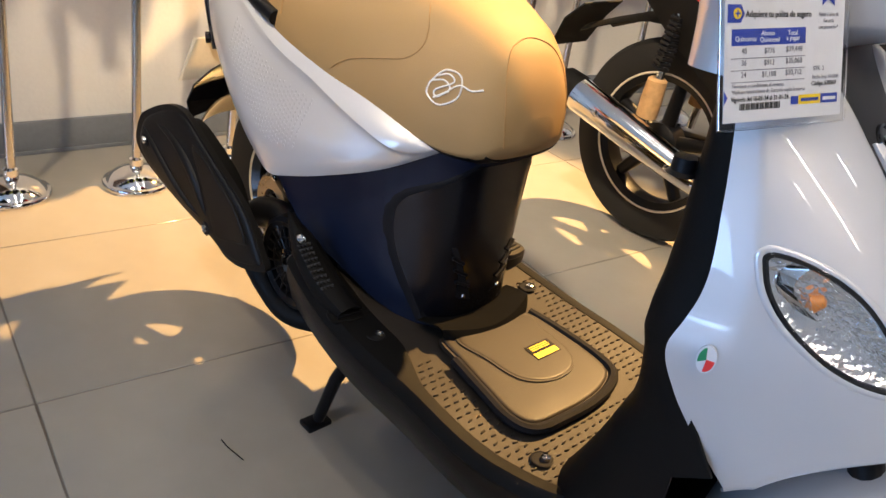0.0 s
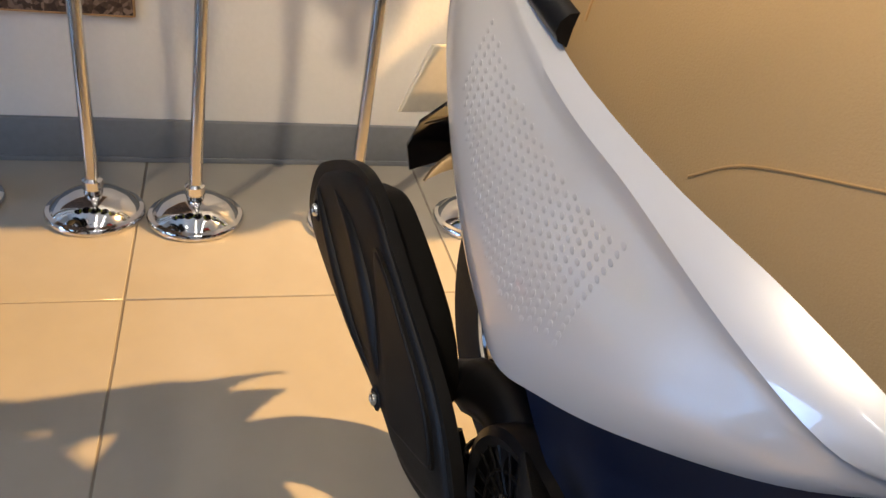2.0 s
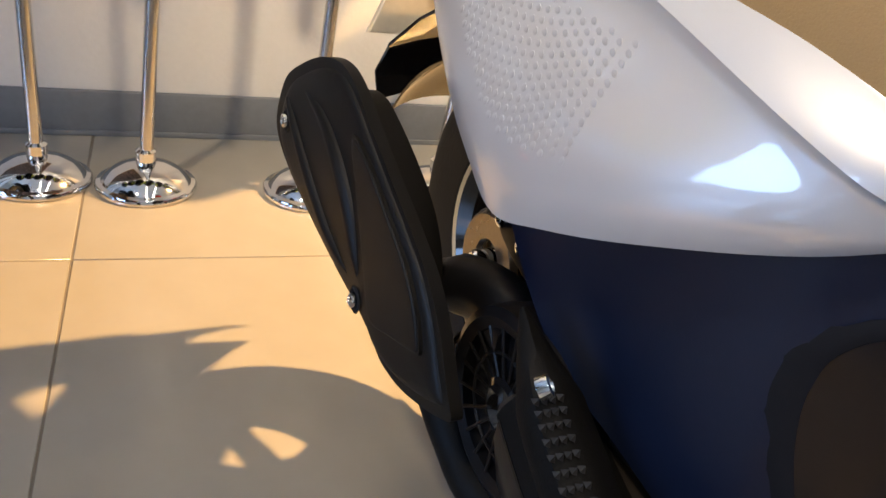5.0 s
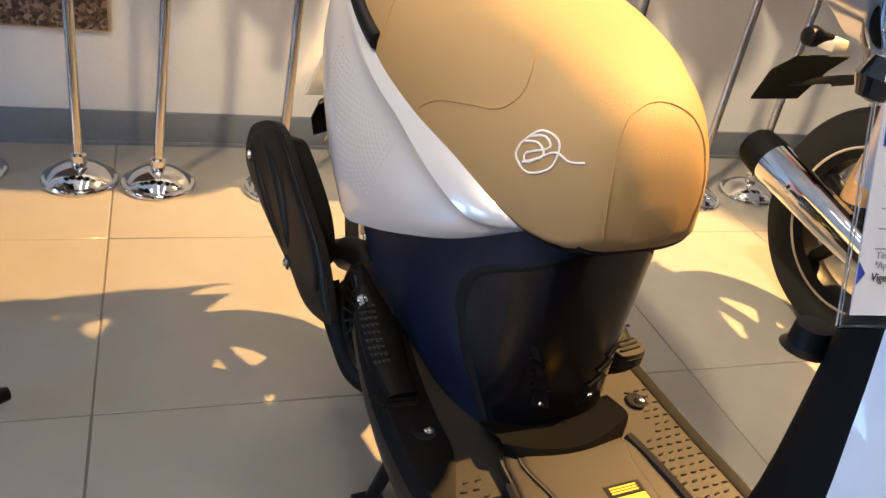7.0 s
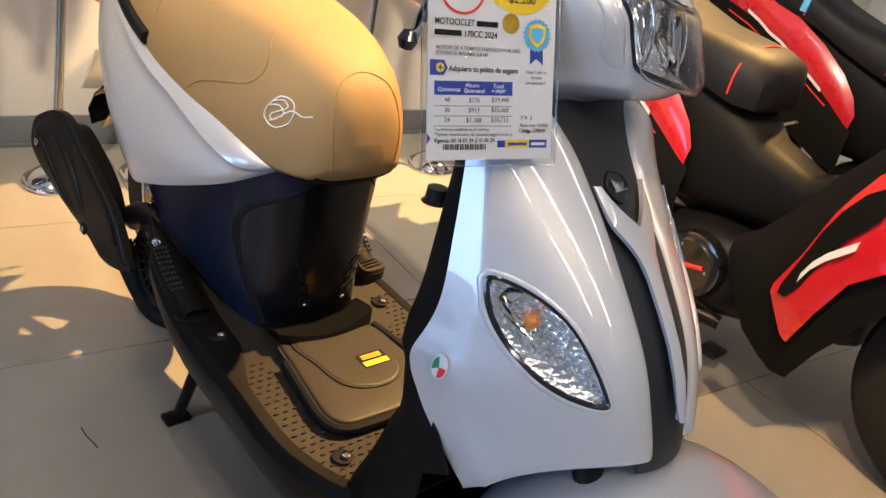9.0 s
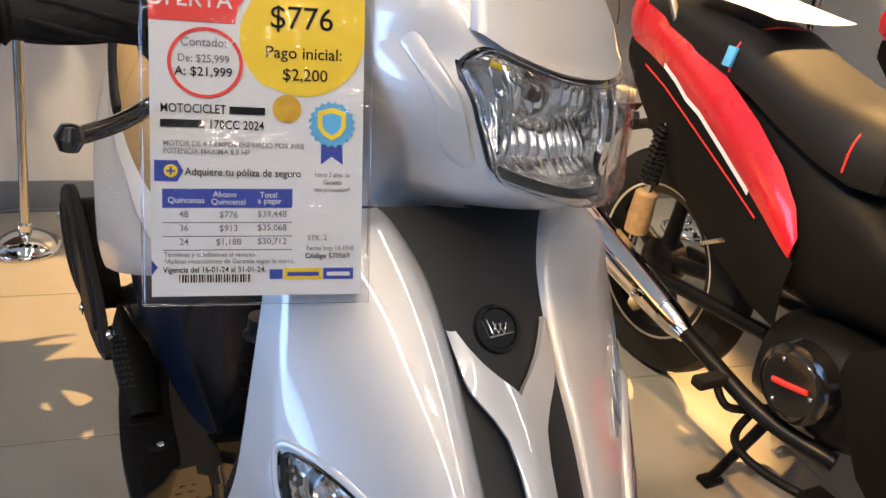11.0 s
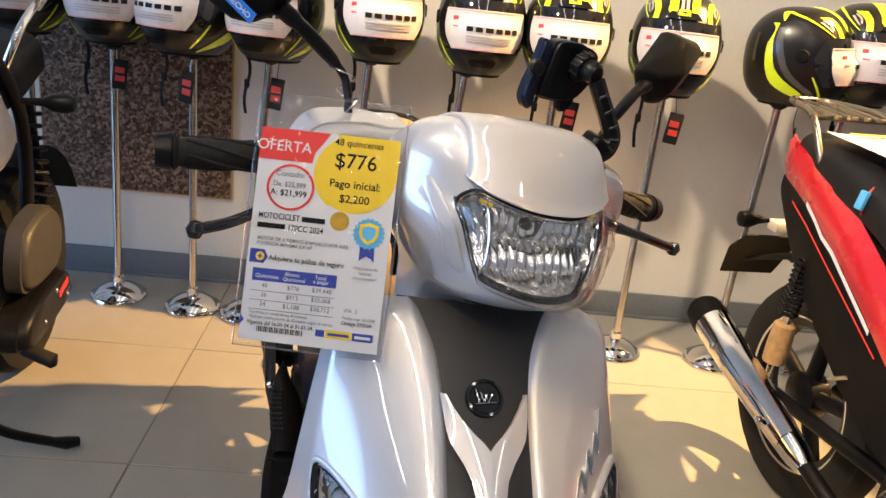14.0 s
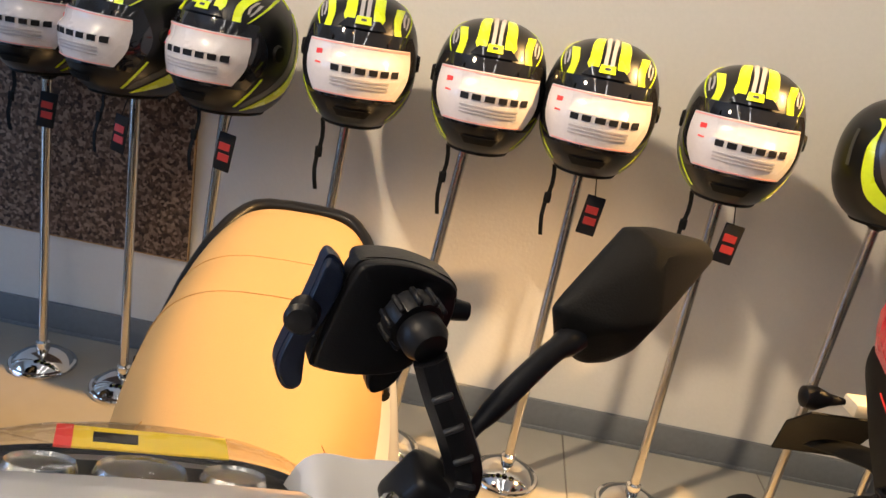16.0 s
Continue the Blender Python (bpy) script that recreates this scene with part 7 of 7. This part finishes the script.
    for s in (-1, 1):
        sh = [(-0.655, 0.405, 0.450, 0.190, 0.185, 0.004), (-0.70, 0.330, 0.485, 0.193, 0.180, 0.012), (-0.75, 0.262, 0.560, 0.195, 0.165, 0.020), (-0.80, 0.230, 0.650, 0.197, 0.160, 0.024), (-0.84, 0.211, 0.710, 0.198, 0.155, 0.026), (-0.875, 0.215, 0.760, 0.198, 0.150, 0.026), (-0.91, 0.300, 0.800, 0.197, 0.150, 0.026), (-0.96, 0.390, 0.850, 0.19, 0.145, 0.024), (-1.03, 0.50, 0.91, 0.175, 0.135, 0.02), (-1.10, 0.64, 0.96, 0.15, 0.12, 0.01)]
        part("leg_shield", thick(flank(sh, s), 0.004 * s), MATTE, bike, "black leg shield")
        rd = [(-0.785, 0.388, 0.405, 0.222, 0.221, 0.001), (-0.815, 0.348, 0.490, 0.226, 0.219, 0.003), (-0.840, 0.316, 0.595, 0.229, 0.213, 0.006), (-0.858, 0.306, 0.640, 0.230, 0.210, 0.008), (-0.885, 0.390, 0.695, 0.229, 0.205, 0.009), (-0.92, 0.480, 0.740, 0.226, 0.20, 0.010), (-1.0, 0.56, 0.82, 0.215, 0.19, 0.010), (-1.10, 0.66, 0.89, 0.19, 0.17, 0.008)]
        wing = part("shield_wing", thick(flank(rd, s), 0.005 * s), RED, bike, "red leg-shield wing")
        part("wing_inset", thick(sheet([[(s * 0.2385, y, z), (s * 0.236, y, z + h)] for y, z, h in ((-0.803, 0.398, 0.02), (-0.818, 0.395, 0.085), (-0.836, 0.425, 0.13), (-0.856, 0.490, 0.12), (-0.885, 0.560, 0.10), (-0.93, 0.63, 0.07))]), 0.002), MATTE, wing)
        part("wing_stripe", thick(sheet([[(s * 0.2425, y, z), (s * 0.2415, y, z + 0.020)] for y, z in ((-0.832, 0.440), (-0.845, 0.475), (-0.865, 0.505), (-0.91, 0.552))]), 0.002), PAPER, wing, "white stripe")
        part("fork_leg", tube([(s * 0.075, -1.02, 0.72), (s * 0.075, -1.22, 0.27)], 0.021, 12), BLACK, bike)
    rows = [[(0.062 * math.sin(b), -1.22 + r * math.sin(a), 0.285 + r * math.cos(a) - 0.03 * abs(math.sin(b)) ** 3) for b in (radians(-90 + 18 * k) for k in range(11))] for a, r in ((radians(q), 0.312) for q in range(-50, 75, 12))]
    part("front_mudguard", thick(sheet(rows), 0.003), MATTE, bike, "black front mudguard")
    part("head_cowl", sheet([[(w * math.cos(q), -1.10 + y0 + d * math.sin(q), z) for q in (math.tau * k / 28 for k in range(28))] for z, w, d, y0 in ((0.84, 0.07, 0.07, 0.02), (0.90, 0.11, 0.10, 0.02), (0.96, 0.13, 0.11, 0.03), (1.01, 0.12, 0.09, 0.05), (1.04, 0.06, 0.05, 0.06))], True, True), MATTE, bike)
    part("handlebar", tube([tuple(q) for q in spline([(-0.34, -0.96, 1.01), (-0.2, -1.0, 1.02), (0, -1.03, 1.0), (0.2, -1.0, 1.02), (0.34, -0.96, 1.01)], 24)], 0.011, 10), MATTE, bike)
    for s in (-1, 1):
        part("grip", tube([(s * 0.22, -0.995, 1.02), (s * 0.34, -0.96, 1.01)], 0.017, 12), RUBBER, bike)
    return bike


red_a = motorcycle(pose(2.150, 1.645, 0, 0, 0, 7), "red and black motorcycle with a chrome exhaust and a rear rack")
copy_thing(red_a, pose(3.10, 1.80, 0, 0, 0, 7))
papers = thing("paper_sheet", "white printed paper lying on the motorcycle seat", "paper", pose(2.170, 1.555, 0.922, 4, 0, 9))
part("page", thick(sheet([[(x, y, 0.006 * math.sin(9 * x + 7 * y) ** 2 + 0.5 * x * x) for x in [-0.12 + 0.02 * k for k in range(13)]] for y in [-0.135 + 0.027 * k for k in range(11)]]), 0.0008), PAPER, papers)
part("printed_bar", merge(box(0.085, 0.005, 0.0008, 0, pose(-0.05, 0.015, 0.0085, 0, 2)), box(0.07, 0.004, 0.0008, 0, pose(0.05, 0.015, 0.0085))), GREYINK, papers)
part("yellow_mark", box(0.10, 0.012, 0.0008, 0, pose(-0.02, 0.115, 0.0095)), YELLOW, papers)

# ---- the grey and lime motorcycle at the other side ----
lime = thing("motorcycle", "grey and lime motorcycle with a black engine on its stand", "motorcycle", pose(0.075, 1.70, 0, 0, 0, 4))
wheel(lime, "rear_wheel", (0, 0.30, 0.29), 0.29, 0.10, BLACK, None, 5)
wheel(lime, "front_wheel", (0, -0.98, 0.29), 0.29, 0.085, BLACK, None, 5)
eng = part("engine", sheet([[(w * math.copysign(abs(math.cos(q)) ** 0.6, math.cos(q)), y, z + h * math.copysign(abs(math.sin(q)) ** 0.6, math.sin(q))) for q in (math.tau * k / 28 for k in range(28))] for y, w, z, h in ((0.06, 0.07, 0.42, 0.06), (0.03, 0.12, 0.42, 0.09), (-0.05, 0.135, 0.425, 0.11), (-0.20, 0.13, 0.43, 0.11), (-0.30, 0.11, 0.43, 0.10), (-0.34, 0.06, 0.44, 0.07))], True, True), CAST, lime, "dark cast engine")
up = part("upper_cover", pillow([(-0.14, 0.415), (0.02, 0.400), (0.085, 0.430), (0.098, 0.500), (0.060, 0.555), (-0.01, 0.572), (-0.12, 0.54)], 0.05, 0.18, 48, Matrix(((0, -1, 0, 0.150), (1, 0, 0, 0), (0, 0, 1, 0), (0, 0, 0, 1)))), CAST, eng, "ribbed engine cover")
lo = part("lower_cover", pillow([(-0.20, 0.295), (0.04, 0.308), (0.085, 0.335), (0.085, 0.385), (0.02, 0.398), (-0.18, 0.37)], 0.075, 0.16, 48, Matrix(((0, -1, 0, 0.140), (1, 0, 0, 0), (0, 0, 1, 0), (0, 0, 0, 1)))), BLACK, eng, "black lower engine cover")
part("printed_bar", merge(*[box(0.003, 0.011, 0.018, 0.0, pose(0.2145, 0.005 + 0.013 * k, 0.354 + 0.003 * k, 10)) for k in range(5)]), TAGRED, lo, "red lettering as plain bars")
for y, z in ((-0.10, 0.327), (0.05, 0.335), (-0.02, 0.372)):
    bolt(lo, (0.213, y, z), pose(0, 0, 0, 0, 90), 0.007)
part("frame_tube", tube([tuple(q) for q in spline([(0.10, 0.12, 0.40), (0.12, 0.10, 0.62), (0.13, 0.06, 0.78), (0.12, -0.02, 0.90)], 20)], 0.016, 12), BLACK, lime)
sp = part("shock_absorber", tube([(0.12, 0.14, 0.78), (0.12, 0.22, 0.40)], 0.012, 10), MATTE, lime)
part("spring", tube([(0.12 + 0.024 * math.cos(1.2 * k), 0.145 + 0.0012 * k + 0.024 * math.sin(1.2 * k), 0.76 - 0.006 * k) for k in range(50)], 0.006, 6), BLACK, sp)
part("rear_indicator", lathe([(0.0, 0.05), (0.016, 0.046), (0.022, 0.03), (0.020, 0.0), (0.010, -0.02), (0.007, -0.07)], 18, pose(0.22, 0.02, 0.815, 0, 90, 0)), BLACK, lime, "black stalk indicator")
part("tank_panel", pillow([(-0.45, 0.72), (-0.10, 0.66), (0.06, 0.70), (0.02, 0.80), (-0.12, 0.93), (-0.40, 0.98)], 0.05, 0.2, 48, Matrix(((0, -1, 0, 0.08), (1, 0, 0, 0), (0, 0, 1, 0), (0, 0, 0, 1)))), LABELWHITE, lime, "light grey body panel")
part("lime_panel", pillow([(-0.50, 0.70), (-0.22, 0.66), (-0.14, 0.69), (-0.20, 0.78), (-0.42, 0.84)], 0.02, 0.2, 48, Matrix(((0, -1, 0, 0.125), (1, 0, 0, 0), (0, 0, 1, 0), (0, 0, 0, 1)))), LIMEBIKE, lime, "lime yellow panel")
part("seat", sheet([[(w * math.copysign(abs(math.cos(q)) ** 0.5, math.cos(q)), y, z0 + (z1 - z0) * max(math.sin(q), 0) ** 0.6) for q in (math.tau * k / 28 for k in range(28))] for y, w, z0, z1 in ((0.38, 0.05, 0.86, 0.90), (0.32, 0.10, 0.84, 0.93), (0.10, 0.12, 0.80, 0.90), (-0.10, 0.12, 0.78, 0.86), (-0.22, 0.08, 0.78, 0.84))], True, True), SEATBLACK, lime, "black seat")
part("grab_rail", tube([tuple(q) for q in spline([(0.10, 0.05, 0.86), (0.14, 0.06, 0.96), (0.13, 0.20, 1.01), (0.08, 0.36, 1.0)], 20)], 0.010, 10), CHROME, lime, "chrome grab rail")
part("rear_mudguard", thick(sheet([[(0.075 * math.sin(b), 0.30 + r * math.sin(a), 0.29 + r * math.cos(a)) for b in (radians(-90 + 18 * k) for k in range(11))] for a, r in ((radians(q), 0.34) for q in range(-20, 70, 12))]), 0.003), MATTE, lime)
part("foot_peg", tube([(0.10, -0.10, 0.290), (0.16, -0.11, 0.262), (0.17, -0.11, 0.258), (0.235, -0.12, 0.236), (0.24, -0.12, 0.236)], [0.010, 0.010, 0.017, 0.018, 0.012], 14), RUBBER, lime, "rubber foot peg")
part("kick_stand", tube([tuple(q) for q in spline([(0.10, -0.30, 0.22), (0.16, -0.24, 0.12), (0.235, -0.17, 0.05), (0.26, -0.145, 0.030)], 20)], [0.012] * 14 + [0.010] * 6, 10), BLACK, lime, "black side stand")
part("stand_pad", tube([(0.24, -0.165, 0.045), (0.26, -0.145, 0.030), (0.285, -0.130, 0.026)], [0.012, 0.016, 0.012], 12), BLACK, lime)
part("fork_leg", merge(*[tube([(s * 0.09, -0.72, 0.90), (s * 0.09, -0.98, 0.29)], 0.024, 12) for s in (-1, 1)]), BLACK, lime)
part("handlebar", tube([tuple(q) for q in spline([(-0.36, -0.62, 1.06), (-0.15, -0.70, 1.04), (0.15, -0.70, 1.04), (0.36, -0.62, 1.06)], 20)], 0.011, 10), BLACK, lime)
part("frame_spine", tube([tuple(q) for q in spline([(0, -0.70, 0.92), (0, -0.3, 0.80), (0, 0.1, 0.76), (0, 0.35, 0.80)], 20)], 0.045, 12), BLACK, lime)

whole("thread", tube([tuple(q) for q in spline([(0.758, 1.320, 0.0015), (0.762, 1.295, 0.0012), (0.768, 1.275, 0.0012), (0.773, 1.256, 0.0015)], 12)], 0.0011, 6), INK_AND_SHADE, "short dark thread lying on the tile floor", "thread")

# ---- floor tiles ----
def tile_mesh(sx, sy):
    return solid("tile", box(sx - 0.0035, sy - 0.0035, 0.010, 0.0012, pose(0, 0, -0.005), 1), TILE)


full, cut = tile_mesh(0.6, 0.6), tile_mesh(0.6, WALL - 2.15)
for j in range(12):
    for i in range(16):
        cx, cy = -4.0 + 0.6 * i - 0.0 + 0.0, 2.15 - 0.6 * j + 0.3
        me = full
        if j == 0:
            me, cy = cut, (2.15 + WALL) / 2
        tile = new("tile", me)
        tile.parent = floor
        tile.matrix_parent_inverse = floor.matrix_world.inverted()
        tile.location = (cx + 0.0, cy, 0.0)
